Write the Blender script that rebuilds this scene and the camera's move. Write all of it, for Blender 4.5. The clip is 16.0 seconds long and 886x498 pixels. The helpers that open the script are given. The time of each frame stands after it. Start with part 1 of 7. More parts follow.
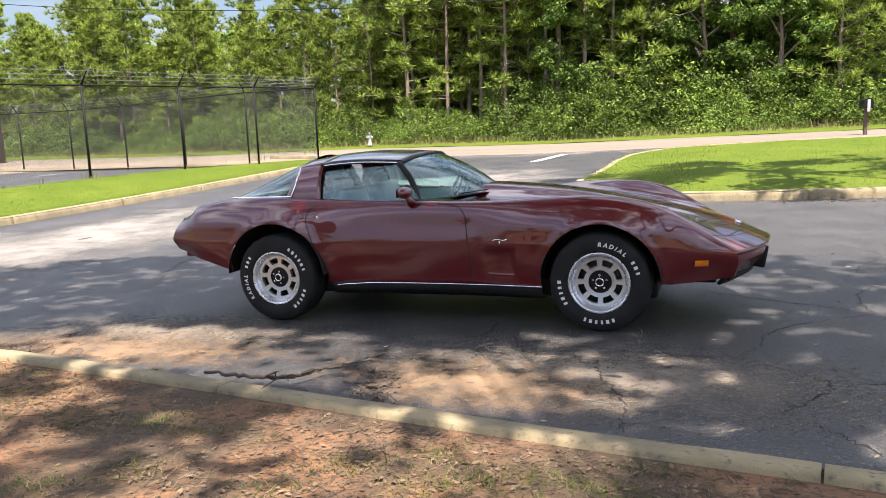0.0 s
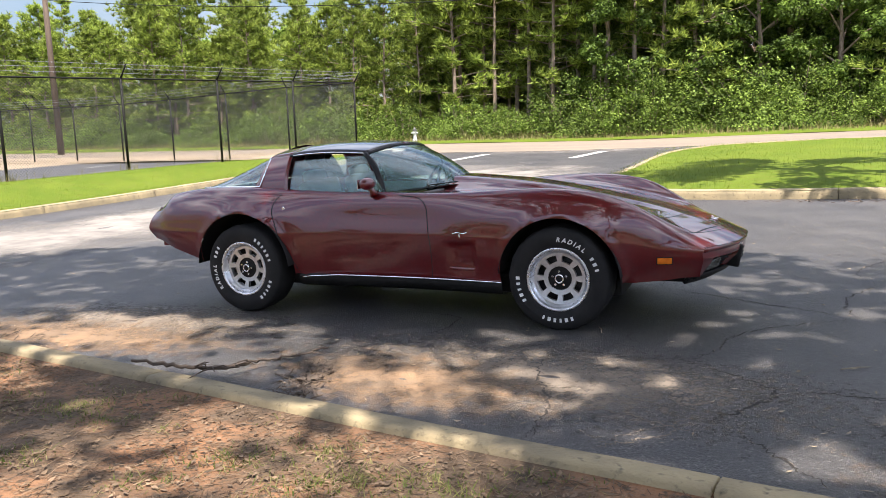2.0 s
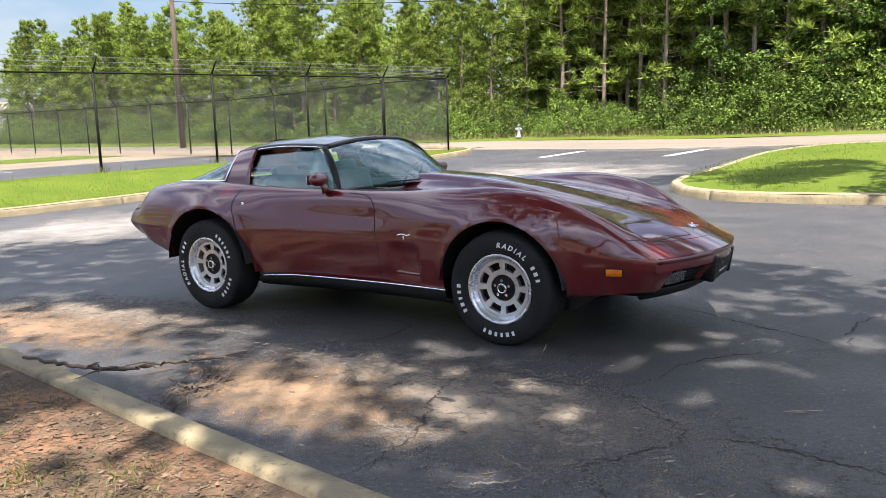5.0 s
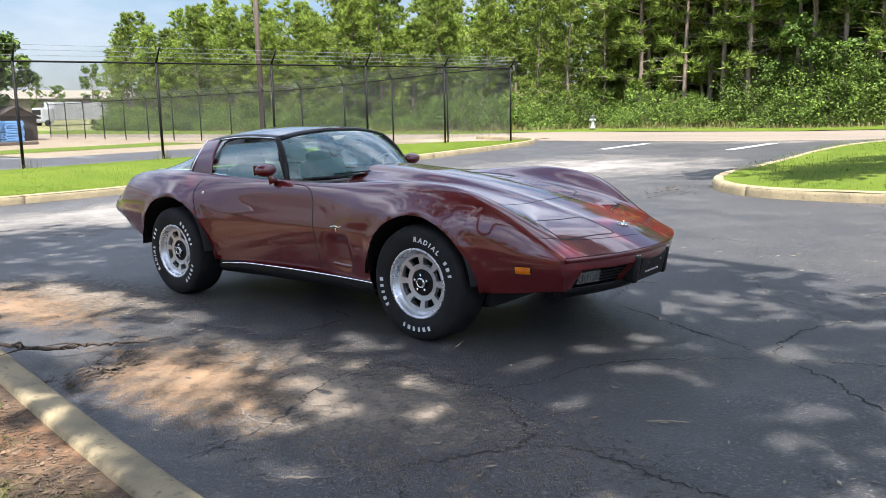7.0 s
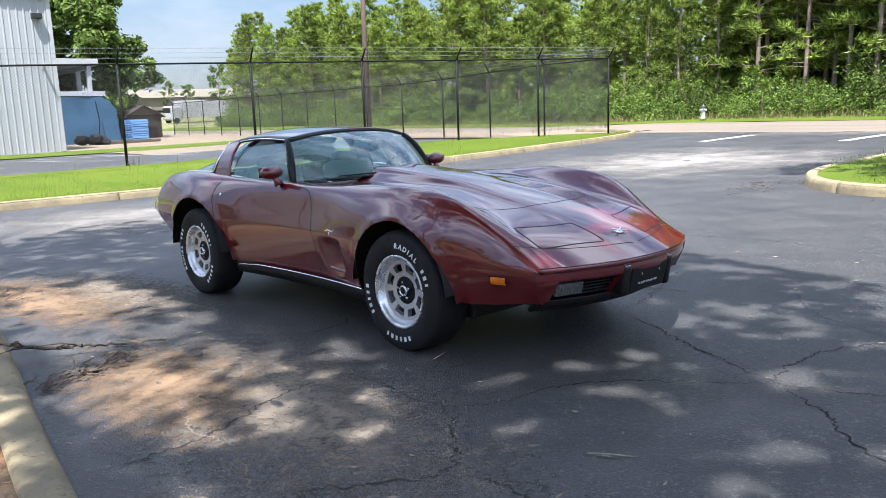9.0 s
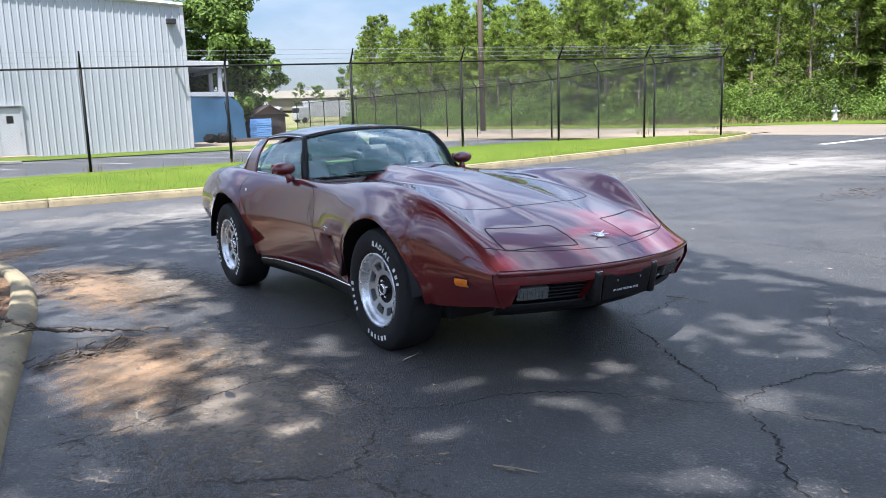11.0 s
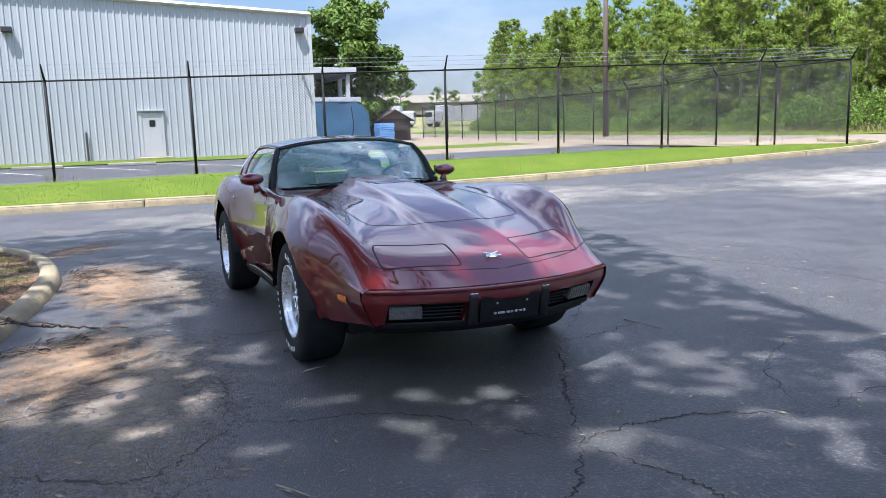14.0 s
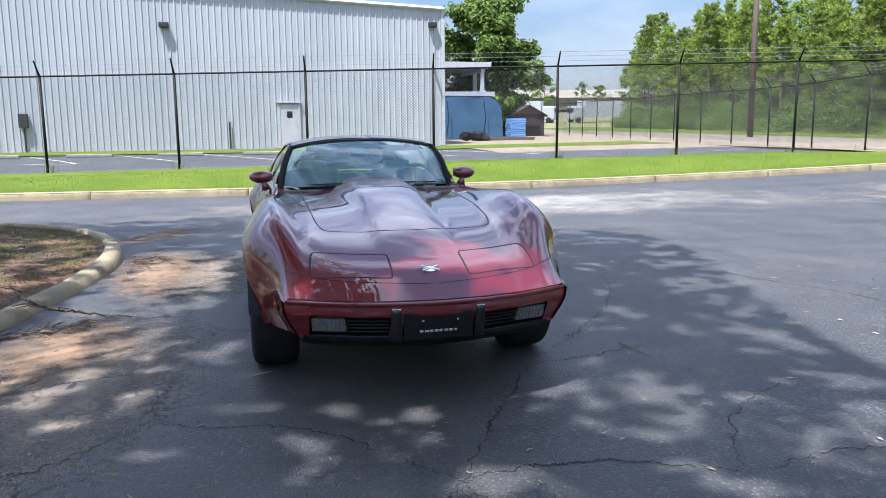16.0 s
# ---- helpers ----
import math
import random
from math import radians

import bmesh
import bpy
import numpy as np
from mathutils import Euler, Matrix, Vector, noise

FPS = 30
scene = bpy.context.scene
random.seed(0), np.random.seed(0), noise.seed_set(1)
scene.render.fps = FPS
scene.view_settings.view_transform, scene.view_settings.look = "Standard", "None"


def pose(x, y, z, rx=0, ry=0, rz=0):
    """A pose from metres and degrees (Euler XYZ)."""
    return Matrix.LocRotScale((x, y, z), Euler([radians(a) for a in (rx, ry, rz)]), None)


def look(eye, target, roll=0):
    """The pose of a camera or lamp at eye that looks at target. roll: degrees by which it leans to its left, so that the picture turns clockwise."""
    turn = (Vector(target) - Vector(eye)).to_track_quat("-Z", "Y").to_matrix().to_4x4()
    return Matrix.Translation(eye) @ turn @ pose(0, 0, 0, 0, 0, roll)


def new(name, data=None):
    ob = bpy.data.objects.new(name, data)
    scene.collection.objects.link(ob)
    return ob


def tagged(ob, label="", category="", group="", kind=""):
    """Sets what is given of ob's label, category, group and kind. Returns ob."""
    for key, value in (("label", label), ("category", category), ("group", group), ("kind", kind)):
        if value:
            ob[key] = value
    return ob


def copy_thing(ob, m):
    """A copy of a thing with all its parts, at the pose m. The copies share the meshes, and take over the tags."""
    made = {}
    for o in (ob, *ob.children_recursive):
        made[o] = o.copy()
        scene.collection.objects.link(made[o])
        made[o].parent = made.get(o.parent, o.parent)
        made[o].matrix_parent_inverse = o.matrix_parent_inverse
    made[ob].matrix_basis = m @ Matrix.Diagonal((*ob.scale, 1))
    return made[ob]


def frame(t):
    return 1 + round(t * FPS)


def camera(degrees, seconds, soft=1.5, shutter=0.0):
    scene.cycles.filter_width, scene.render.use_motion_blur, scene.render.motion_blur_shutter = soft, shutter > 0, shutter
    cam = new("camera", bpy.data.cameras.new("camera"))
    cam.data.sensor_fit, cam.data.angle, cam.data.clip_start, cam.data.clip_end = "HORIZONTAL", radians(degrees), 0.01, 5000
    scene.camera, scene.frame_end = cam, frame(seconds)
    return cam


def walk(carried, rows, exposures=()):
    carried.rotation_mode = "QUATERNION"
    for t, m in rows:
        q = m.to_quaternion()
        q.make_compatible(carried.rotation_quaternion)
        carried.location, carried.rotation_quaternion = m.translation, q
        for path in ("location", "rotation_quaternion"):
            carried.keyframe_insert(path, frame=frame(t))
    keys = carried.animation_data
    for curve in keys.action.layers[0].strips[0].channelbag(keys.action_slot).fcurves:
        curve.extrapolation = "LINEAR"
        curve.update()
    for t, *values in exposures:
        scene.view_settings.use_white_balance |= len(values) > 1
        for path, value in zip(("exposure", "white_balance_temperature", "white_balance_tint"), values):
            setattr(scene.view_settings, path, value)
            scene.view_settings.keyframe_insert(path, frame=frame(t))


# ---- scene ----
cam = camera(59.2, 16.0, 0.75)
PATH = [
    (0, 0.756, -5.993, 1.420, 80.99, 2.10, 19.50),
    (0.5, 0.863, -5.943, 1.421, 80.99, 2.01, 21.23),
    (1, 1.062, -5.822, 1.390, 81.20, 1.82, 22.58),
    (1.5, 1.196, -5.730, 1.385, 81.16, 1.73, 23.28),
    (2, 1.316, -5.622, 1.350, 80.89, 1.73, 23.61),
    (2.5, 1.440, -5.498, 1.349, 80.57, 1.63, 24.16),
    (3, 1.555, -5.413, 1.341, 80.31, 1.54, 25.38),
    (3.5, 1.728, -5.308, 1.329, 80.26, 1.75, 27.14),
    (4, 1.868, -5.186, 1.314, 80.43, 1.87, 29.15),
    (4.2, 1.907, -5.097, 1.302, 80.59, 1.68, 29.84),
    (6.3, 2.611, -4.285, 1.293, 80.58, 1.35, 36.64),
    (6.5, 2.690, -4.247, 1.295, 80.46, 1.16, 37.23),
    (7, 2.892, -4.139, 1.292, 80.29, 1.08, 38.99),
    (7.5, 2.976, -3.959, 1.282, 80.15, 1.20, 41.03),
    (8, 3.042, -3.786, 1.300, 80.05, 1.43, 43.19),
    (8.5, 3.177, -3.621, 1.314, 79.99, 1.85, 45.29),
    (9, 3.292, -3.490, 1.319, 79.97, 1.97, 47.29),
    (9.2, 3.311, -3.420, 1.317, 79.85, 1.88, 48.08),
    (11.3, 3.799, -2.756, 1.273, 80.50, 1.83, 57.65),
    (11.5, 3.856, -2.710, 1.278, 80.61, 1.84, 58.45),
    (12, 4.014, -2.570, 1.279, 80.80, 1.77, 60.12),
    (12.5, 4.052, -2.398, 1.282, 80.85, 1.69, 61.47),
    (13, 4.082, -2.182, 1.291, 80.77, 1.61, 62.87),
    (13.5, 4.196, -1.943, 1.297, 80.76, 1.64, 64.42),
    (14, 4.279, -1.733, 1.302, 80.89, 1.57, 66.41),
    (14.5, 4.304, -1.481, 1.315, 81.02, 1.31, 68.82),
    (15, 4.360, -1.228, 1.327, 80.98, 1.06, 71.24),
    (15.5, 4.426, -0.983, 1.330, 80.82, 0.71, 73.89),
    (16, 4.384, -0.744, 1.337, 80.67, 0.46, 76.98),
]
walk(cam, [(t, pose(*row)) for t, *row in PATH],
     [(0, 1.64, 6800, 16), (4, 1.64, 6650, 15), (7.5, 1.62, 6200, 12), (9, 1.60, 6000, 12), (12, 1.53, 5800, 13), (14, 1.51, 5700, 14), (16, 1.50, 5700, 14)])

# ---- light ----
SUN_EL, SUN_AZ = 68.0, -51.0          # degrees; the azimuth is counted from +x towards +y
sun_dir = Vector((math.cos(radians(SUN_EL)) * math.cos(radians(SUN_AZ)),
                  math.cos(radians(SUN_EL)) * math.sin(radians(SUN_AZ)), math.sin(radians(SUN_EL))))
world = bpy.data.worlds.new("sky")
scene.world = world
world.use_nodes = True
wn, wl = world.node_tree.nodes, world.node_tree.links
wn.clear()
sky = wn.new("ShaderNodeTexSky")
sky.sky_type, sky.sun_disc = "NISHITA", False
sky.sun_elevation, sky.sun_rotation = radians(SUN_EL), radians(90 - SUN_AZ)
sky.air_density, sky.dust_density, sky.ozone_density = 1.0, 0.9, 1.5
wtex = wn.new("ShaderNodeTexCoord")
wmap = wn.new("ShaderNodeMapping")
wmap.inputs["Scale"].default_value = (1.0, 1.0, 2.6)
cloud = wn.new("ShaderNodeTexNoise")
cloud.inputs["Scale"].default_value, cloud.inputs["Detail"].default_value = 3.6, 6.0
cloud.inputs["Roughness"].default_value = 0.58
cramp = wn.new("ShaderNodeValToRGB")
cramp.color_ramp.elements[0].position, cramp.color_ramp.elements[1].position = 0.42, 0.72
cramp.color_ramp.elements[0].color, cramp.color_ramp.elements[1].color = (0, 0, 0, 1), (0.8, 0.8, 0.8, 1)
cmix = wn.new("ShaderNodeMixRGB")
sep = wn.new("ShaderNodeSeparateXYZ")
# sky and clouds high overhead, out of view, are boosted to brighten reflections
high, cloud_boost, dim = wn.new("ShaderNodeMapRange"), wn.new("ShaderNodeMixRGB"), wn.new("ShaderNodeMapRange")
high.inputs["From Min"].default_value, high.inputs["From Max"].default_value = 0.18, 0.55
cloud_boost.inputs[1].default_value, cloud_boost.inputs[2].default_value = (5.0, 5.5, 6.1, 1), (25.0, 25.8, 27.5, 1)
dim.inputs["From Min"].default_value, dim.inputs["From Max"].default_value = 0.0, 0.45
dim.inputs["To Min"].default_value, dim.inputs["To Max"].default_value = 0.50, 1.7
sky_boost = wn.new("ShaderNodeVectorMath")
sky_boost.operation = "SCALE"
bg = wn.new("ShaderNodeBackground")
bg.inputs["Strength"].default_value = 0.056
wout = wn.new("ShaderNodeOutputWorld")
wl.new(wtex.outputs["Generated"], wmap.inputs["Vector"])
wl.new(wmap.outputs["Vector"], cloud.inputs["Vector"])
wl.new(cloud.outputs["Fac"], cramp.inputs["Fac"])
wl.new(cramp.outputs["Color"], cmix.inputs[0])
wl.new(wtex.outputs["Generated"], sep.inputs["Vector"])
wl.new(sep.outputs["Z"], high.inputs["Value"])
wl.new(sep.outputs["Z"], dim.inputs["Value"])
wl.new(high.outputs["Result"], cloud_boost.inputs[0])
wl.new(cloud_boost.outputs["Color"], cmix.inputs[2])
wl.new(sky.outputs["Color"], sky_boost.inputs[0])
wl.new(dim.outputs["Result"], sky_boost.inputs["Scale"])
wl.new(sky_boost.outputs["Vector"], cmix.inputs[1])
wl.new(cmix.outputs["Color"], bg.inputs["Color"])
wl.new(bg.outputs["Background"], wout.inputs["Surface"])
sun_data = bpy.data.lights.new("sun", "SUN")
sun_data.energy, sun_data.angle, sun_data.color = 4.8, radians(0.53), (1.0, 0.95, 0.87)
sun = new("sun", sun_data)
sun.matrix_world = look(sun_dir * 60, (0, 0, 0))


# ---- materials ----
def material(name, colour, rough=0.6, metal=0.0, second=None, scale=6.0, detail=5.0, low=0.35, high=0.65,
             bump=0.0, bump_scale=60.0, coat=0.0, third=None, third_scale=40.0, third_low=0.5, third_high=0.7,
             stretch=(1, 1, 1), spec=0.5, coords="Object", rough2=None, trans=0.0, random_value=0.0, ior=1.45):
    m = bpy.data.materials.new(name)
    m.use_nodes = True
    n, l = m.node_tree.nodes, m.node_tree.links
    b = n["Principled BSDF"]
    b.inputs["Base Color"].default_value = (*colour, 1)
    b.inputs["Roughness"].default_value, b.inputs["Metallic"].default_value = rough, metal
    b.inputs["Specular IOR Level"].default_value = spec
    b.inputs["Coat Weight"].default_value, b.inputs["Coat Roughness"].default_value = coat, 0.03
    b.inputs["Transmission Weight"].default_value, b.inputs["IOR"].default_value = trans, ior
    tc, mp = n.new("ShaderNodeTexCoord"), n.new("ShaderNodeMapping")
    mp.inputs["Scale"].default_value = stretch
    l.new(tc.outputs[coords], mp.inputs["Vector"])

    def spots(sc, lo, hi, det):
        t, r = n.new("ShaderNodeTexNoise"), n.new("ShaderNodeMapRange")
        t.inputs["Scale"].default_value, t.inputs["Detail"].default_value = sc, det
        t.inputs["Roughness"].default_value = 0.6
        r.inputs["From Min"].default_value, r.inputs["From Max"].default_value = lo, hi
        l.new(mp.outputs["Vector"], t.inputs["Vector"])
        l.new(t.outputs["Fac"], r.inputs["Value"])
        return r.outputs["Result"]

    colour_out = None
    if second:
        f = spots(scale, low, high, detail)
        mix = n.new("ShaderNodeMixRGB")
        mix.inputs[1].default_value, mix.inputs[2].default_value = (*colour, 1), (*second, 1)
        l.new(f, mix.inputs[0])
        colour_out = mix.outputs["Color"]
        if rough2 is not None:
            rr = n.new("ShaderNodeMapRange")
            rr.inputs["To Min"].default_value, rr.inputs["To Max"].default_value = rough, rough2
            l.new(f, rr.inputs["Value"])
            l.new(rr.outputs["Result"], b.inputs["Roughness"])
    if third:
        f = spots(third_scale, third_low, third_high, 4.0)
        mix = n.new("ShaderNodeMixRGB")
        if colour_out:
            l.new(colour_out, mix.inputs[1])
        else:
            mix.inputs[1].default_value = (*colour, 1)
        mix.inputs[2].default_value = (*third, 1)
        l.new(f, mix.inputs[0])
        colour_out = mix.outputs["Color"]
    if random_value:
        oi, mr, hs = n.new("ShaderNodeObjectInfo"), n.new("ShaderNodeMapRange"), n.new("ShaderNodeHueSaturation")
        mr.inputs["To Min"].default_value, mr.inputs["To Max"].default_value = 1 - random_value, 1 + random_value
        l.new(oi.outputs["Random"], mr.inputs["Value"])
        l.new(mr.outputs["Result"], hs.inputs["Value"])
        if colour_out:
            l.new(colour_out, hs.inputs["Color"])
        else:
            hs.inputs["Color"].default_value = (*colour, 1)
        colour_out = hs.outputs["Color"]
    if colour_out:
        l.new(colour_out, b.inputs["Base Color"])
    if bump:
        t, bp = n.new("ShaderNodeTexNoise"), n.new("ShaderNodeBump")
        t.inputs["Scale"].default_value, t.inputs["Detail"].default_value = bump_scale, 4.0
        bp.inputs["Strength"].default_value, bp.inputs["Distance"].default_value = bump, 0.02
        l.new(mp.outputs["Vector"], t.inputs["Vector"])
        l.new(t.outputs["Fac"], bp.inputs["Height"])
        l.new(bp.outputs["Normal"], b.inputs["Normal"])
    return m


def leaf_material(name, dark, light, through_light=0.35, scale=0.35):
    m = bpy.data.materials.new(name)
    m.use_nodes = True
    n, l = m.node_tree.nodes, m.node_tree.links
    b, out = n["Principled BSDF"], n["Material Output"]
    tc, t, g = n.new("ShaderNodeTexCoord"), n.new("ShaderNodeTexNoise"), n.new("ShaderNodeNewGeometry")
    t.inputs["Scale"].default_value, t.inputs["Detail"].default_value = scale, 3.0
    add, mr, mix = n.new("ShaderNodeMath"), n.new("ShaderNodeMapRange"), n.new("ShaderNodeMixRGB")
    l.new(tc.outputs["Object"], t.inputs["Vector"])
    l.new(t.outputs["Fac"], add.inputs[0])
    l.new(g.outputs["Random Per Island"], add.inputs[1])
    mr.inputs["From Min"].default_value, mr.inputs["From Max"].default_value = 0.45, 1.35
    l.new(add.outputs[0], mr.inputs["Value"])
    l.new(mr.outputs["Result"], mix.inputs[0])
    mix.inputs[1].default_value, mix.inputs[2].default_value = (*dark, 1), (*light, 1)
    oi, m2, hs = n.new("ShaderNodeObjectInfo"), n.new("ShaderNodeMapRange"), n.new("ShaderNodeHueSaturation")
    m2.inputs["To Min"].default_value, m2.inputs["To Max"].default_value = 0.72, 1.28
    l.new(oi.outputs["Random"], m2.inputs["Value"])
    l.new(m2.outputs["Result"], hs.inputs["Value"])
    l.new(mix.outputs["Color"], hs.inputs["Color"])
    l.new(hs.outputs["Color"], b.inputs["Base Color"])
    b.inputs["Roughness"].default_value, b.inputs["Specular IOR Level"].default_value = 0.6, 0.2
    tr, ms = n.new("ShaderNodeBsdfTranslucent"), n.new("ShaderNodeMixShader")
    ms.inputs[0].default_value = through_light
    l.new(hs.outputs["Color"], tr.inputs["Color"])
    l.new(b.outputs["BSDF"], ms.inputs[1])
    l.new(tr.outputs["BSDF"], ms.inputs[2])
    l.new(ms.outputs["Shader"], out.inputs["Surface"])
    return m


M_ASPHALT = material("asphalt", (0.0245, 0.0253, 0.0282), 0.50, second=(0.070, 0.066, 0.062), scale=0.8, low=0.36, high=0.76, detail=9,
                     third=(0.135, 0.130, 0.122), third_scale=62, third_low=0.55, third_high=0.66, bump=0.6, bump_scale=105, spec=0.65)


def crazing(m, scale, width, dark, mask_scale, mask_low, mask_high):
    """Fine crazed cracks and coarse grit on an asphalt."""
    n, l = m.node_tree.nodes, m.node_tree.links
    b = n["Principled BSDF"]
    mp = n["Mapping"]
    v, r, k, kr, mul, mix = (n.new("ShaderNodeTexVoronoi"), n.new("ShaderNodeMapRange"), n.new("ShaderNodeTexNoise"), n.new("ShaderNodeMapRange"),
                             n.new("ShaderNodeMath"), n.new("ShaderNodeMixRGB"))
    warp, wadd, wsc = n.new("ShaderNodeTexNoise"), n.new("ShaderNodeVectorMath"), n.new("ShaderNodeVectorMath")
    warp.inputs["Scale"].default_value = scale * 0.6
    wsc.operation = "SCALE"
    wsc.inputs["Scale"].default_value = 0.8 / scale
    l.new(mp.outputs["Vector"], warp.inputs["Vector"])
    l.new(warp.outputs["Color"], wsc.inputs[0])
    l.new(mp.outputs["Vector"], wadd.inputs[0])
    l.new(wsc.outputs["Vector"], wadd.inputs[1])
    v.feature = "DISTANCE_TO_EDGE"
    v.inputs["Scale"].default_value = scale
    l.new(wadd.outputs["Vector"], v.inputs["Vector"])
    r.inputs["From Min"].default_value, r.inputs["From Max"].default_value = 0.0, width
    r.inputs["To Min"].default_value, r.inputs["To Max"].default_value = 1.0, 0.0
    l.new(v.outputs["Distance"], r.inputs["Value"])
    k.inputs["Scale"].default_value, k.inputs["Detail"].default_value = mask_scale, 4.0
    l.new(mp.outputs["Vector"], k.inputs["Vector"])
    kr.inputs["From Min"].default_value, kr.inputs["From Max"].default_value = mask_low, mask_high
    l.new(k.outputs["Fac"], kr.inputs["Value"])
    mul.operation = "MULTIPLY"
    l.new(r.outputs["Result"], mul.inputs[0])
    l.new(kr.outputs["Result"], mul.inputs[1])
    mix.inputs[2].default_value = (*dark, 1)
    l.new(b.inputs["Base Color"].links[0].from_socket, mix.inputs[1])
    l.new(mul.outputs[0], mix.inputs[0])
    l.new(mix.outputs["Color"], b.inputs["Base Color"])
    bp = n.new("ShaderNodeBump")
    bp.invert = True
    bp.inputs["Strength"].default_value, bp.inputs["Distance"].default_value = 0.4, 0.008
    l.new(mul.outputs[0], bp.inputs["Height"])
    l.new(b.inputs["Normal"].links[0].from_socket, bp.inputs["Normal"])
    l.new(bp.outputs["Normal"], b.inputs["Normal"])


crazing(M_ASPHALT, 34, 0.07, (0.014, 0.014, 0.014), 0.9, 0.54, 0.74)
crazing(M_ASPHALT, 95, 0.14, (0.016, 0.016, 0.016), 1.7, 0.42, 0.68)
M_ROAD = material("sandy_road", (0.188, 0.15, 0.11), 0.9, second=(0.145, 0.122, 0.097), scale=0.5, bump=0.3, bump_scale=40, stretch=(0.3, 1, 1))
M_SAND = material("sand", (0.215, 0.172, 0.12), 0.95, second=(0.165, 0.13, 0.085), scale=0.6, bump=0.3, bump_scale=30)
M_GRASS = material("turf", (0.060, 0.098, 0.008), 0.9, spec=0.15, second=(0.092, 0.128, 0.013), scale=0.9, third=(0.085, 0.105, 0.015), third_scale=5,
                   bump=0.7, bump_scale=50)
M_DIRT = material("red_dirt", (0.215, 0.108, 0.052), 0.95, second=(0.080, 0.054, 0.033), scale=1.3, low=0.37, high=0.55, detail=9,
                  third=(0.060, 0.042, 0.026), third_scale=26, third_low=0.52, third_high=0.62, bump=1.0, bump_scale=40)
M_KERB = material("kerb_concrete", (0.29, 0.235, 0.135), 0.85, second=(0.175, 0.145, 0.09), scale=2.6, third=(0.115, 0.095, 0.062),
                  third_scale=22, third_low=0.57, third_high=0.72, bump=0.35, bump_scale=55)
M_STOP = material("pale_concrete", (0.30, 0.28, 0.24), 0.85, second=(0.22, 0.205, 0.175), scale=4, bump=0.3, bump_scale=40)
M_WHITE_LINE = material("road_paint", (0.50, 0.49, 0.46), 0.8, second=(0.34, 0.33, 0.31), scale=5)
M_PAINT = material("maroon_paint", (0.100, 0.0030, 0.0045), 0.38, metal=0.0, coat=1.0, spec=0.25, second=(0.088, 0.0026, 0.0040), scale=40)
M_PAINT.node_tree.nodes["Principled BSDF"].inputs["Coat IOR"].default_value = 1.70
M_PAINT.node_tree.nodes["Principled BSDF"].inputs["Coat Roughness"].default_value = 0.012
M_ROOFTOP = material("smoked_roof_panel", (0.009, 0.006, 0.0065), 0.3, coat=1.0, spec=0.3, second=(0.007, 0.005, 0.0055), scale=30)
M_BLACK = material("black_trim", (0.006, 0.006, 0.0065), 0.5, spec=0.25, second=(0.011, 0.011, 0.011), scale=30)
M_GAP = material("dark_gap", (0.004, 0.003, 0.003), 0.7)
M_TYRE = material("tyre_rubber", (0.009, 0.009, 0.0095), 0.75, spec=0.3, second=(0.016, 0.0155, 0.015), scale=9, bump=0.15, bump_scale=90)
M_ALLOY = material("polished_alloy", (0.74, 0.75, 0.77), 0.24, metal=0.75, second=(0.54, 0.55, 0.57), scale=20, rough2=0.36)
M_RIM = material("brushed_rim", (0.60, 0.61, 0.63), 0.30, metal=0.75, second=(0.50, 0.51, 0.53), scale=24, rough2=0.4)
M_ALLOY_DARK = material("dark_alloy", (0.05, 0.05, 0.05), 0.5, metal=0.6)
M_CHROME = material("chrome", (0.85, 0.85, 0.86), 0.07, metal=1.0)
M_LETTER = material("white_rubber", (0.72, 0.72, 0.70), 0.7, second=(0.6, 0.6, 0.58), scale=25)
M_AMBER = material("amber_lens", (0.75, 0.20, 0.01), 0.18, coat=0.5, second=(0.6, 0.14, 0.01), scale=30)
M_LENS = material("clear_lens", (0.05, 0.05, 0.047), 0.25, coat=0.15, spec=0.3, second=(0.07, 0.07, 0.066), scale=60)
M_TURN = material("ribbed_clear_lens", (0.13, 0.13, 0.122), 0.2, coat=0.6, spec=0.4, second=(0.08, 0.08, 0.075), scale=60)
M_SEAT = material("grey_vinyl", (0.13, 0.12, 0.11), 0.5, second=(0.10, 0.093, 0.085), scale=8, bump=0.2, bump_scale=70)
M_FENCE = material("black_vinyl_steel", (0.006, 0.0065, 0.006), 0.6, spec=0.2, second=(0.014, 0.013, 0.011), scale=9)
M_WIRE = material("galvanised_wire", (0.30, 0.31, 0.32), 0.45, metal=0.7)
# greyer than the black posts: the glint of sunlit wire is in its colour
M_CHAIN = material("sunlit_chain_wire", (0.052, 0.054, 0.057), 0.4, metal=0.3, second=(0.03, 0.031, 0.033), scale=6)
M_SIDING = material("white_metal_siding", (0.36, 0.375, 0.392), 0.5, second=(0.325, 0.34, 0.355), scale=0.6, third=(0.38, 0.39, 0.40),
                    third_scale=3, third_low=0.62, third_high=0.9, stretch=(1, 1, 0.2))
M_WHITE = material("white_paint", (0.42, 0.43, 0.435), 0.5, second=(0.36, 0.36, 0.37), scale=3)
M_TARP = material("blue_tarpaulin", (0.016, 0.055, 0.105), 0.55, second=(0.024, 0.075, 0.14), scale=1.2, bump=0.4, bump_scale=4)
M_BLUE = material("blue_pallet_paint", (0.10, 0.26, 0.55), 0.7, second=(0.2, 0.36, 0.6), scale=6)
M_WOOD = material("weathered_wood", (0.115, 0.085, 0.062), 0.85, second=(0.075, 0.056, 0.043), scale=4, stretch=(6, 6, 0.5), bump=0.4, bump_scale=30)
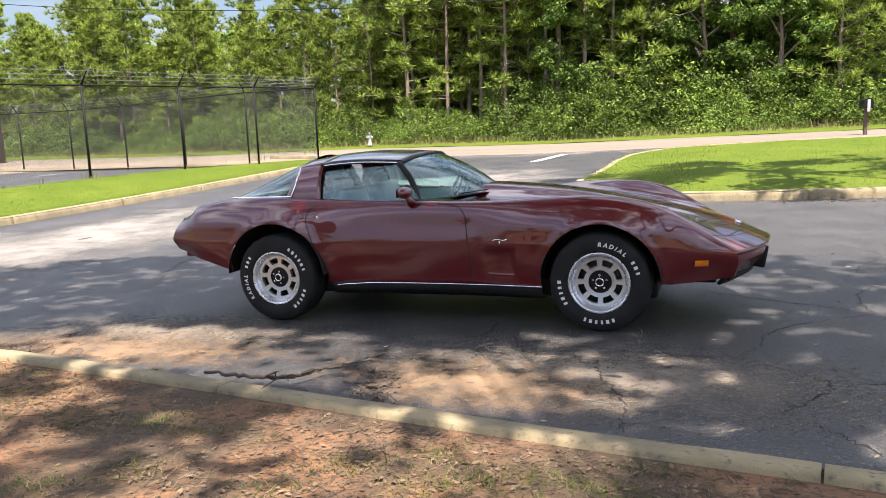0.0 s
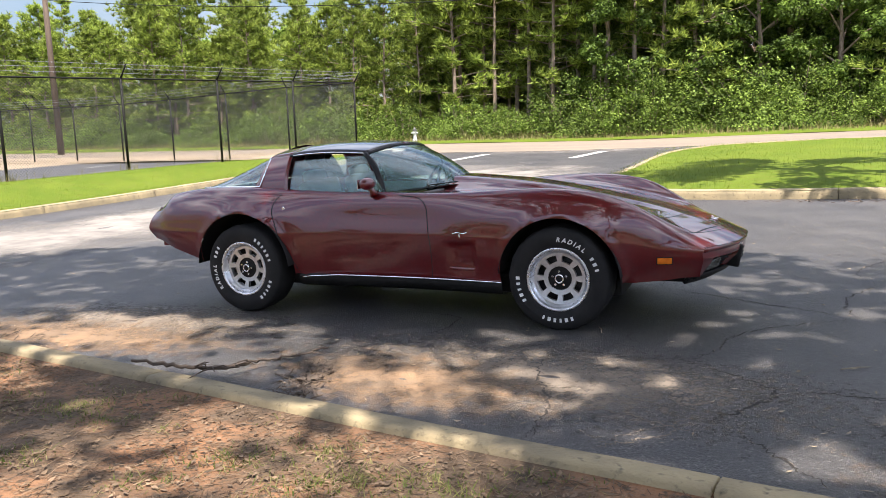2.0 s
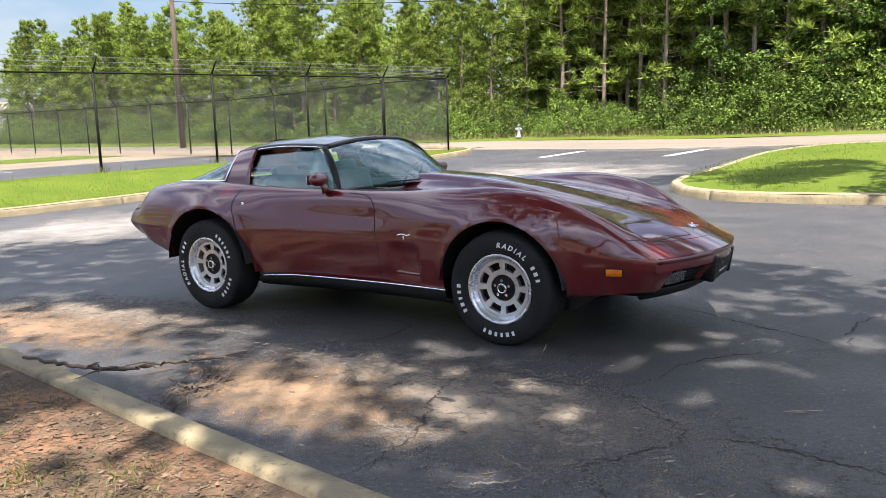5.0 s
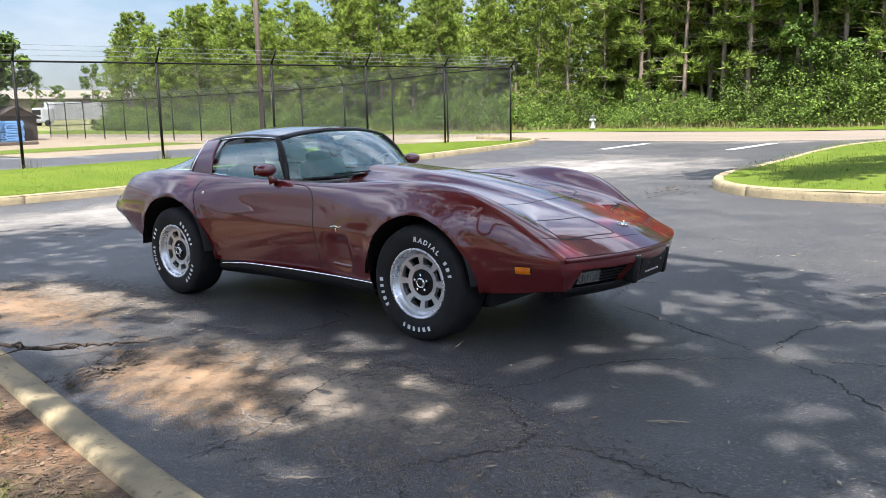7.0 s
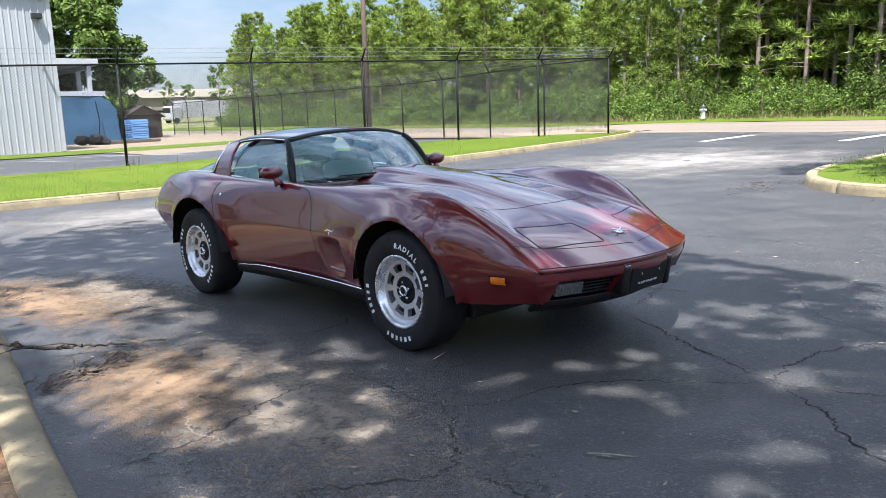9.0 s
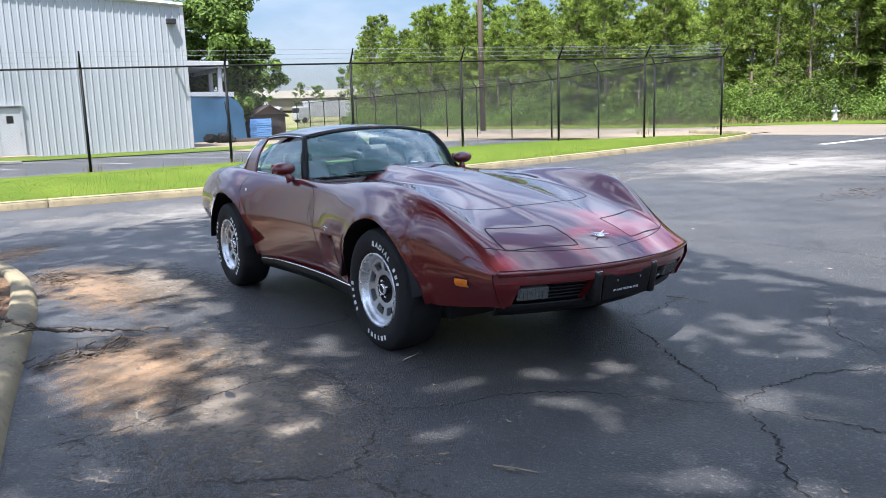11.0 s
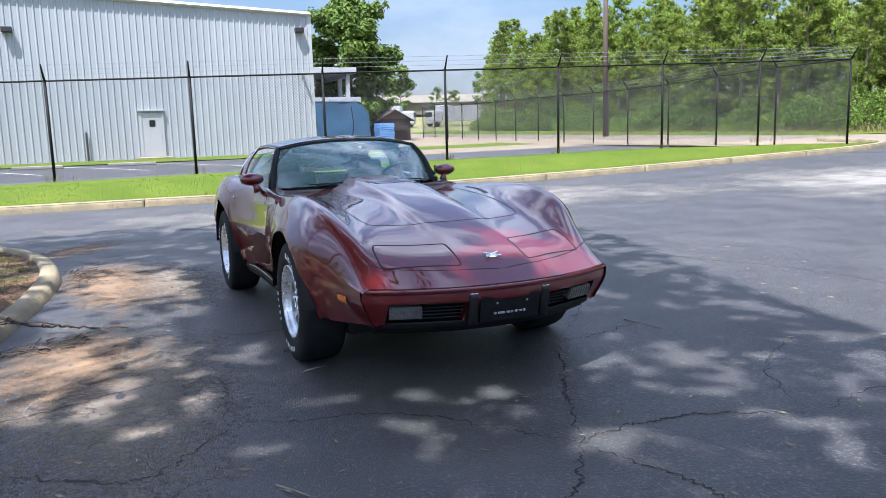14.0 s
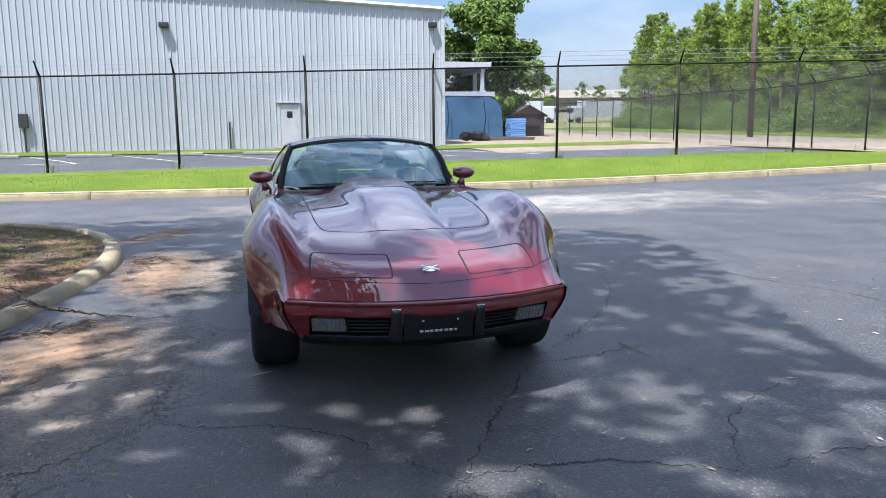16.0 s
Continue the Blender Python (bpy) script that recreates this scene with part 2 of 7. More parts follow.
M_BARK = material("pine_bark", (0.29, 0.225, 0.175), 0.9, second=(0.15, 0.115, 0.092), scale=5, stretch=(3, 3, 0.6), bump=0.6, bump_scale=12)
M_TWIG = material("dead_wood", (0.10, 0.075, 0.055), 0.9, second=(0.05, 0.038, 0.03), scale=20, bump=0.4, bump_scale=60)
M_TAN = material("tan_metal", (0.20, 0.175, 0.125), 0.7, second=(0.17, 0.15, 0.11), scale=0.5)
M_ROOF = material("dark_shingle", (0.05, 0.035, 0.03), 0.9, second=(0.03, 0.024, 0.022), scale=3)
M_PINE = leaf_material("pine_needles", (0.045, 0.080, 0.016), (0.34, 0.43, 0.085), 0.40)
# two tones of one leaf: the darker carries shade, the lighter carries sun
M_LEAF = leaf_material("broad_leaves_shaded", (0.018, 0.040, 0.007), (0.120, 0.195, 0.030), 0.30)
M_LEAF_LIT = leaf_material("broad_leaves_lit", (0.024, 0.052, 0.009), (0.18, 0.27, 0.046), 0.32)
M_BUSH = leaf_material("bush_leaves", (0.016, 0.036, 0.006), (0.175, 0.26, 0.044), 0.26)
M_WEED = leaf_material("weed_blades", (0.045, 0.070, 0.012), (0.110, 0.135, 0.028), 0.35)
M_BLADE = leaf_material("grass_blades", (0.065, 0.105, 0.010), (0.150, 0.190, 0.025), 0.45)
M_DRY = leaf_material("dry_grass_blades", (0.13, 0.12, 0.045), (0.26, 0.23, 0.10), 0.3)
M_LITTER = material("leaf_litter", (0.060, 0.040, 0.026), 0.9, second=(0.21, 0.145, 0.09), scale=9)


# ---- building helpers ----
def mesh_of(bm, name, mat, smooth=False):
    me = bpy.data.meshes.new(name)
    bm.normal_update()
    bm.to_mesh(me)
    bm.free()
    me.materials.append(mat)
    if smooth:
        me.polygons.foreach_set("use_smooth", [True] * len(me.polygons))
    return me


def part(name, bm, mat, parent=None, label="", smooth=False):
    ob = new(name, mesh_of(bm, name, mat, smooth))
    if parent is not None:
        ob.parent = parent
    if label:
        ob["label"] = label
    return ob


def thing(name, m, label, category, group="", kind=""):
    ob = new(name)
    ob.matrix_world = m
    ob.empty_display_size = 0.1
    return tagged(ob, label, category, group, kind)


def box(bm, x0, x1, y0, y1, z0, z1, bevel=0.0, m=None):
    r = bmesh.ops.create_cube(bm, size=1.0)
    vs = r["verts"]
    for v in vs:
        v.co = Vector((x0 + (v.co.x + 0.5) * (x1 - x0), y0 + (v.co.y + 0.5) * (y1 - y0), z0 + (v.co.z + 0.5) * (z1 - z0)))
    if bevel:
        es = {e for v in vs for e in v.link_edges}
        r2 = bmesh.ops.bevel(bm, geom=list(es), offset=bevel, segments=2, profile=0.6, affect="EDGES")
        vs = list({v for f in r2["faces"] for v in f.verts} | {v for v in vs if v.is_valid})
    if m is not None:
        bmesh.ops.transform(bm, matrix=m, verts=vs)
    return bm


def tube(bm, points, radii, sides=8, cap=True):
    """A tapered tube along points."""
    rings = []
    pts = [Vector(p) for p in points]
    ref = Vector((0.13, 0.31, 0.94)).normalized()
    for i, p in enumerate(pts):
        d = (pts[min(i + 1, len(pts) - 1)] - pts[max(i - 1, 0)]).normalized()
        a = d.cross(ref)
        if a.length < 0.05:
            a = d.cross(Vector((1, 0, 0)))
        a.normalize()
        c = d.cross(a)
        r = radii[i] if hasattr(radii, "__len__") else radii
        rings.append([bm.verts.new(p + (a * math.cos(2 * math.pi * k / sides) + c * math.sin(2 * math.pi * k / sides)) * r) for k in range(sides)])
    for r0, r1 in zip(rings, rings[1:]):
        for k in range(sides):
            bm.faces.new((r0[k], r0[(k + 1) % sides], r1[(k + 1) % sides], r1[k]))
    if cap:
        bm.faces.new(rings[0][::-1])
        bm.faces.new(rings[-1])
    return bm


def lathe(bm, profile, axis="Y", sides=48, closed=False):
    """Turns (radius, along) pairs round an axis."""
    rings = []
    for r, a in profile:
        ring = []
        for k in range(sides):
            c, s = math.cos(2 * math.pi * k / sides) * r, math.sin(2 * math.pi * k / sides) * r
            ring.append(bm.verts.new((c, a, s) if axis == "Y" else (c, s, a)))
        rings.append(ring)
    pairs = list(zip(rings, rings[1:])) + ([(rings[-1], rings[0])] if closed else [])
    for r0, r1 in pairs:
        for k in range(sides):
            bm.faces.new((r0[k], r0[(k + 1) % sides], r1[(k + 1) % sides], r1[k]))
    return bm


def smoothstep(a, b, x):
    t = min(1.0, max(0.0, (x - a) / (b - a)))
    return t * t * (3 - 2 * t)


def spline(points, n):
    """n points along a Catmull-Rom curve through the given ones."""
    p = [np.array(q, float) for q in points]
    p = [2 * p[0] - p[1]] + p + [2 * p[-1] - p[-2]]
    out = []
    segs = len(p) - 3
    for i in range(n):
        u = i / (n - 1) * segs
        k = min(int(u), segs - 1)
        t = u - k
        a, b, c, d = p[k:k + 4]
        out.append(0.5 * ((2 * b) + (c - a) * t + (2 * a - 5 * b + 4 * c - d) * t * t + (3 * b - a - 3 * c + d) * t ** 3))
    return out


def resample(points, step):
    pts = [np.array(q, float) for q in points]
    out, carry = [pts[0]], 0.0
    for a, b in zip(pts, pts[1:]):
        d = float(np.linalg.norm(b - a))
        s = step - carry
        while s <= d:
            out.append(a + (b - a) * s / d)
            s += step
        carry = d - (s - step)
    return out


# ---- ground ----
def lot_height(x, y):
    return 0.0179 * max(-7.0, min(8.0, x)) + 0.42 * smoothstep(2, 30, y) * (1 - 0.6 * smoothstep(-17, -28, x)) + 0.12 * smoothstep(-16, -28, x) + 4.0 * smoothstep(-75, -210, x)


BED_LINE = spline([(16, -4.9), (9, -4.1), (5, -3.45), (2.6, -3.08), (1.2, -2.87), (0.2, -2.735), (-0.7, -2.60), (-1.8, -2.42), (-2.8, -2.28),
                   (-3.8, -2.22), (-4.8, -2.36), (-5.8, -2.72), (-6.7, -3.35), (-7.4, -4.4), (-7.7, -6.0), (-7.8, -9), (-7.8, -16), (-7.8, -26)], 260)
FAR_LINE = spline([(-13.6, -40), (-12.9, -20), (-12.3, -9), (-11.9, -2), (-11.7, 4), (-11.9, 10), (-12.2, 15), (-12.5, 19), (-13.2, 21.3),
                   (-14.8, 22.8), (-17.5, 23.4)], 240)
ISLAND_LINE = spline([(26, 8.6), (14, 8.0), (6, 7.45), (1.8, 7.3), (0.0, 7.35), (-1.1, 7.8), (-1.8, 8.8), (-2.1, 10.2), (-2.0, 13), (-2.0, 16),
                      (-1.7, 18.6), (-0.6, 20.6), (2, 21.8), (7, 22.3), (26, 23)], 220)


def sheet(name, x0, x1, y0, y1, nx, ny, height, mat, label, category, grade=1.0):
    bm = bmesh.new()
    g = [[bm.verts.new((x0 + (x1 - x0) * i / nx, y0 + (y1 - y0) * j / ny, 0)) for j in range(ny + 1)] for i in range(nx + 1)]
    for row in g:
        for v in row:
            v.co.z = height(v.co.x, v.co.y)
    for i in range(nx):
        for j in range(ny):
            bm.faces.new((g[i][j], g[i + 1][j], g[i + 1][j + 1], g[i][j + 1]))
    return tagged(part(name, bm, mat, smooth=True), label, category, kind="structure")


def wide_ground():
    """One sheet of earth to the horizon, just under the pavings."""
    bm = bmesh.new()
    xs = [-2500, -900, -300, -160] + list(np.linspace(-110, 60, 86)) + [120, 300, 900, 2500]
    ys = [-2500, -900, -300, -120] + list(np.linspace(-60, 110, 86)) + [160, 300, 900, 2500]
    g = [[bm.verts.new((x, y, lot_height(x, y) - 0.05 + 0.05 * smoothstep(37, 40, y))) for y in ys] for x in xs]
    for i in range(len(xs) - 1):
        for j in range(len(ys) - 1):
            bm.faces.new((g[i][j], g[i + 1][j], g[i + 1][j + 1], g[i][j + 1]))
    tagged(part("ground", bm, M_FIELD, smooth=True), "open ground of thin grass and sandy soil", "ground", kind="structure")


M_FIELD = material("field", (0.10, 0.13, 0.03), 0.95, second=(0.24, 0.19, 0.10), scale=0.35, third=(0.06, 0.08, 0.02), third_scale=3, bump=0.5, bump_scale=20)
wide_ground()
sheet("road_lot", -14.5, 40, -40, 23.6, 110, 130, lambda x, y: lot_height(x, y), M_ASPHALT, "cracked dark asphalt driveway with lighter worn patches", "asphalt")
sheet("road_street", -90, 60, 22.8, 33.2, 150, 12, lambda x, y: lot_height(x, y) + 0.008, M_ROAD, "pale sandy worn street along the woods", "street")
sheet("road_parking", -32, -15.0, -50, 19.5, 34, 70, lambda x, y: lot_height(x, y) - 0.02, M_ASPHALT, "grey asphalt parking lot behind the fence", "asphalt")


def filled(name, line, far, top, mat, label, category, cells=1.0):
    """A raised bed: the area between a kerb line and a far line, point by point."""
    bm = bmesh.new()
    rows = []
    for p, q in zip(line, far):
        row = []
        for k in range(25):
            s = (k / 24) ** 1.6
            x, y = p[0] + (q[0] - p[0]) * s, p[1] + (q[1] - p[1]) * s
            d = math.hypot(x - p[0], y - p[1])
            row.append(bm.verts.new((x, y, top(x, y, d))))
        rows.append(row)
    for r0, r1 in zip(rows, rows[1:]):
        for k in range(24):
            bm.faces.new((r0[k], r0[k + 1], r1[k + 1], r1[k]))
    bmesh.ops.recalc_face_normals(bm, faces=bm.faces)
    if sum(f.normal.z for f in bm.faces) < 0:
        bmesh.ops.reverse_faces(bm, faces=bm.faces)
    return tagged(part(name, bm, mat, smooth=True), label, category, kind="structure")


def fence_base(x, y):
    return 0.5585 - 0.0168 * (19.69 - min(y, 19.69))


def bed_top(x, y, d):
    return lot_height(x, y) + 0.045 + 0.055 * smoothstep(-2.4, -4.6, x) + 0.16 * smoothstep(0.1, 4, d) + 0.03 * noise.noise((x * 1.3, y * 1.3, 0)) * smoothstep(0.1, 0.6, d)


def verge_top(x, y, d):
    edge = lot_height(x, y) + 0.135
    over = -13.0 - 0.1475 * (19.69 - min(y, 19.69)) - x
    top = edge + (fence_base(x, y) - edge) * smoothstep(0.0, 2.6, d) * (1 - smoothstep(20.5, 22.0, y))
    return top + (lot_height(x, y) - 0.04 - top) * smoothstep(0.35, 0.95, over)


def island_top(x, y, d):
    return lot_height(x, y) + 0.13 + 0.12 * smoothstep(0, 3, d) + 0.02 * noise.noise((x, y, 3))


filled("ground_bed", BED_LINE, [(min(16, max(-7.7, p[0] * 0.6)) if p[0] > -7 else p[0] + 4, -26 - 0.001 * i) for i, p in enumerate(BED_LINE)], bed_top,
       M_DIRT, "bare red dirt bed with pine litter and weed tufts", "dirt bed")
filled("ground_verge", FAR_LINE, [(min(-13.0 - 0.1475 * (19.69 - min(p[1], 20.2)) - 0.9, p[0] - 0.4), min(p[1], 20.2 + 0.02 * (p[1] - 20.2))) for p in FAR_LINE], verge_top,
       M_GRASS, "mown bright green grass verge behind the kerb", "grass verge")
filled("ground_island", ISLAND_LINE, [(max(p[0], 4 + 0.02 * i), 15.5 + 0.004 * i) for i, p in enumerate(ISLAND_LINE)], island_top,
       M_GRASS, "mown green lawn inside a kerb", "lawn")
sheet("ground_shoulder", -90, 60, 33.0, 41, 150, 8, lambda x, y: lot_height(x, y) + 0.02 + 0.1 * smoothstep(35, 38, y) + 0.04 * noise.noise((x * .5, y * .5, 0)), M_GRASS, "uneven grass shoulder between street and woods", "grass")
sheet("ground_sand", -75, -14.5, 19.9, 24.6, 60, 6, lambda x, y: lot_height(x, y) + 0.02 + 0.03 * noise.noise((x * .4, y * .4, 0)), M_SAND, "bare sandy strip along the fence", "sand")


def kerb(name, line, side, label, low=False):
    """A concrete kerb in blocks; side: +1 where the street lies to the right of the line's run."""
    root = tagged(new(name), label, "kerb", kind="structure")
    pts = resample(line, 0.1)
    block = 30
    for s in range(0, len(pts) - 1, block):
        seg = pts[s:s + block + 1]
        if len(seg) < 3:
            continue
        bm = bmesh.new()
        rings = []
        for i, p in enumerate(seg):
            a, b = seg[max(i - 1, 0)], seg[min(i + 1, len(seg) - 1)]
            t = (b - a) / np.linalg.norm(b - a)
            nrm = np.array((t[1], -t[0])) * side
            z = lot_height(p[0], p[1])
            shape = [(0.03, -0.06), (0.015, 0.08), (0.0, 0.125), (-0.03, 0.148), (-0.14, 0.152), (-0.16, 0.135), (-0.16, 0.0)]
            if low:
                shape = [(0.05, -0.06), (0.045, 0.0), (0.022, 0.052), (-0.008, 0.074), (-0.115, 0.08), (-0.135, 0.066), (-0.14, -0.02)]
                shape = [(u, w * (1 + 0.8 * smoothstep(-2.4, -4.6, p[0])) if w > 0 else w) for u, w in shape]
            q = p + t * ((0.006 if i == 0 else 0) - (0.006 if i == len(seg) - 1 else 0))
            wob = 0.004 * noise.noise((p[0] * 2, p[1] * 2, 1))
            rings.append([bm.verts.new((q[0] + nrm[0] * u, q[1] + nrm[1] * u, z + w + wob)) for u, w in shape])
        for r0, r1 in zip(rings, rings[1:]):
            for k in range(len(r0) - 1):
                bm.faces.new((r0[k], r0[k + 1], r1[k + 1], r1[k]))
        bm.faces.new(rings[0])
        bm.faces.new(rings[-1][::-1])
        bmesh.ops.recalc_face_normals(bm, faces=bm.faces)
        part("kerb_block", bm, M_KERB, root, smooth=True)
    return root


kerb("kerb_bed", [p for p in BED_LINE], 1, "sun-yellowed concrete kerb round the dirt bed", True)
kerb("kerb_far", FAR_LINE, 1, "long concrete kerb along the grass verge")
kerb("kerb_island", ISLAND_LINE, -1, "rounded concrete kerb round the lawn")


# ---- the sports car ----
def curve(keys):
    """A smooth function through (x, value) keys."""
    xs, vs = [k[0] for k in keys], [k[1] for k in keys]
    n = len(xs)
    d = []
    for i in range(n):
        if i in (0, n - 1):
            j = 0 if i == 0 else n - 2
            d.append((vs[j + 1] - vs[j]) / (xs[j + 1] - xs[j]))
        else:
            a, b = (vs[i] - vs[i - 1]) / (xs[i] - xs[i - 1]), (vs[i + 1] - vs[i]) / (xs[i + 1] - xs[i])
            h0, h1 = xs[i] - xs[i - 1], xs[i + 1] - xs[i]
            d.append((a * h1 + b * h0) / (h0 + h1))

    def f(x):
        x = min(max(x, xs[0]), xs[-1])
        i = max(j for j in range(n - 1) if xs[j] <= x) if x > xs[0] else 0
        h = xs[i + 1] - xs[i]
        t = (x - xs[i]) / h
        return ((2 * t ** 3 - 3 * t * t + 1) * vs[i] + (t ** 3 - 2 * t * t + t) * h * d[i]
                + (-2 * t ** 3 + 3 * t * t) * vs[i + 1] + (t ** 3 - t * t) * h * d[i + 1])
    return f


Z_MID = curve([(-3.6, .80), (-3.45, .86), (-3.2, .915), (-2.95, .94), (-2.4, .94), (-1.3, .94), (-1.0, .935), (-.7, .915), (-.4, .888), (0, .842),
               (.3, .79), (.5, .748), (.7, .695), (.85, .648), (1.0, .583), (1.1, .538)])
Z_DIP = curve([(-3.6, .80), (-3.45, .86), (-3.2, .91), (-2.95, .935), (-2.4, .935), (-1.3, .90), (-1.0, .885), (-.7, .873), (-.4, .858), (0, .823),
               (.3, .775), (.5, .735), (.7, .687), (.85, .642), (1.0, .58), (1.1, .535)])
Z_CREST = curve([(-3.6, .78), (-3.45, .85), (-3.2, .91), (-2.9, .945), (-2.5, .95), (-2.1, .925), (-1.7, .902), (-1.3, .895), (-1.0, .885), (-.7, .89),
                 (-.4, .908), (-.05, .916), (.2, .89), (.4, .838), (.6, .762), (.8, .672), (.95, .60), (1.1, .533)])
Y_CREST = curve([(-3.6, .60), (-3.2, .68), (-2.5, .725), (-2.1, .705), (-1.7, .69), (-1.3, .69), (-1, .70), (-.5, .715), (0, .72), (.4, .70), (.7, .67), (1.1, .64)])
Y_SIDE = curve([(-3.6, .72), (-3.45, .755), (-3.2, .80), (-2.85, .845), (-2.49, .862), (-2.1, .815), (-1.7, .772), (-1.3, .762), (-1.0, .772), (-.7, .797),
                (-.4, .838), (0, .862), (.35, .838), (.6, .765), (.8, .72), (1.1, .685)])
Z_SIDE = curve([(-3.6, .64), (-3.2, .63), (-2.5, .62), (-1.5, .612), (-.5, .605), (0, .60), (.5, .575), (.8, .53), (1.1, .505)])
Z_LOW = curve([(-3.6, .53), (-3.45, .50), (-3.2, .45), (-2.9, .375), (-2.5, .31), (-2.0, .285), (-.42, .285), (0, .29), (.4, .300), (.6, .306), (.85, .316), (1.0, .330), (1.1, .338)])
ARCHES = ((0.0, 0.338, 0.402), (-2.485, 0.345, 0.422))
NOSE_RAKE = lambda z, y=0: 0.095 * smoothstep(0.48, 0.33, z) * (1 - .35 * smoothstep(.46, .66, abs(y)))      # the face leans back towards the chin
NOSE_BOW = lambda s: 0.235 * smoothstep(0.25, 1.1, s)
NU, NV = 190, 50


def body_point(s, v):
    """A point of the body's right half (y > 0 is mirrored): s along the car, v from the middle (0) over the crest to the sill (1)."""
    yc, zc, w, zs, zl = Y_CREST(s), Z_CREST(s), Y_SIDE(s), Z_SIDE(s), Z_LOW(s)
    flat = smoothstep(-2.3, -1.9, s) * (1 - smoothstep(-1.0, -0.5, s))       # the door is creased at its widest line
    dome = smoothstep(-1.25, -0.9, s) * (1 - smoothstep(-0.1, 0.75, s))
    zm, zd = Z_MID(s) + 0.012 * dome, Z_DIP(s)
    ctrl = [(0, zm + 0.012 * dome), (0.16, zm + 0.010 * dome), (0.235, zm * (0.45 + .1 * dome) + zd * (0.55 - .1 * dome) - 0.006 * dome), (0.42, zd), (0.54, zd * 0.93 + zc * 0.07), (yc - 0.07, zd * 0.25 + zc * 0.75 + 0.006), (yc, zc),
            (yc + (w - yc) * (0.55 - .10 * flat), zc - (zc - zs) * 0.22), (w - 0.008 - .016 * flat, zs + (zc - zs) * 0.42), (w - .004 * flat, zs + .02), (w - .005 * flat, zs - .02),
            (w - 0.016 - .014 * flat, zs - (zs - zl) * 0.42), (w - 0.062 - .014 * flat, zl + 0.01)]
    return ctrl


def build_body_grid():
    rows = []
    for i in range(NU + 1):
        s = -3.6 + 4.7 * i / NU
        pts = spline(body_point(s, 0), NV + 1)
        zs = [p[1] for p in pts]
        for _ in range(int(2 + 8 * smoothstep(-1.0, -0.1, s)) if s > -1.1 else 0):      # the hood's swellings run softly into each other
            zs = [zs[1] * .5 + zs[0] * .5] + [.25 * zs[k - 1] + .5 * zs[k] + .25 * zs[k + 1] if pts[k][0] < .60 else zs[k] for k in range(1, NV)] + [zs[NV]]
        wide = .30 - .13 * smoothstep(-.95, .05, s)          # the raised middle of the hood
        rise = .022 * (1 - smoothstep(-.5, .12, s)) * smoothstep(-1.06, -.98, s)
        pts = [(p[0], z + rise * (1 - smoothstep(wide - .03, wide + .03, p[0]))) for p, z in zip(pts, zs)]
        row = []
        for y, z in pts:
            x = s - NOSE_BOW(s) * (y / 0.7) ** 2
            x -= NOSE_RAKE(z, y) * smoothstep(0.62, 1.1, s)
            tail = 1 - smoothstep(-3.6, -3.2, s)
            x += tail * (0.10 * (y / 0.75) ** 2 + 0.43 * max(0, z - .64) + 0.28 * max(0, .64 - z))
            for cx, cz, r in ARCHES:
                d = math.hypot(x - cx, z - cz)
                if y > 0.6 and z > 0.2:
                    y += 0.013 * math.exp(-((d - r - 0.008) / 0.032) ** 2)
            if y > 0.6:          # the scoop behind the front wheel
                y -= 0.034 * smoothstep(-.88, -.70, x) * (1 - smoothstep(-.60, -.575, x)) * smoothstep(.365, .39, z) * (1 - smoothstep(.545, .572, z))
            row.append((x, y, z))
        rows.append(row)
    return rows


def in_arch(p, grow=0.0):
    return any(math.hypot(p[0] - cx, p[2] - cz) < r + grow for cx, cz, r in ARCHES) and abs(p[1]) > 0.55


def car_region(p):
    x, y, z = p
    ay = abs(y)
    hood_front = 0.47 - 0.62 * ay * ay
    if ay < 0.50 and -1.02 < x < hood_front and z > 0.6:
        return "hood"
    if 0.185 < ay < 0.545 and z > 0.55:
        u = (ay - 0.185) / 0.36
        rear, front = 0.70 - 0.10 * u, 0.925 - 0.12 * u
        if rear < x < front:
            return "headlight_cover"
    if ay > 0.6 and -2.05 + 0.0 < x < -0.93 and 0.30 < z < 0.897:
        return "door"
    return "body"


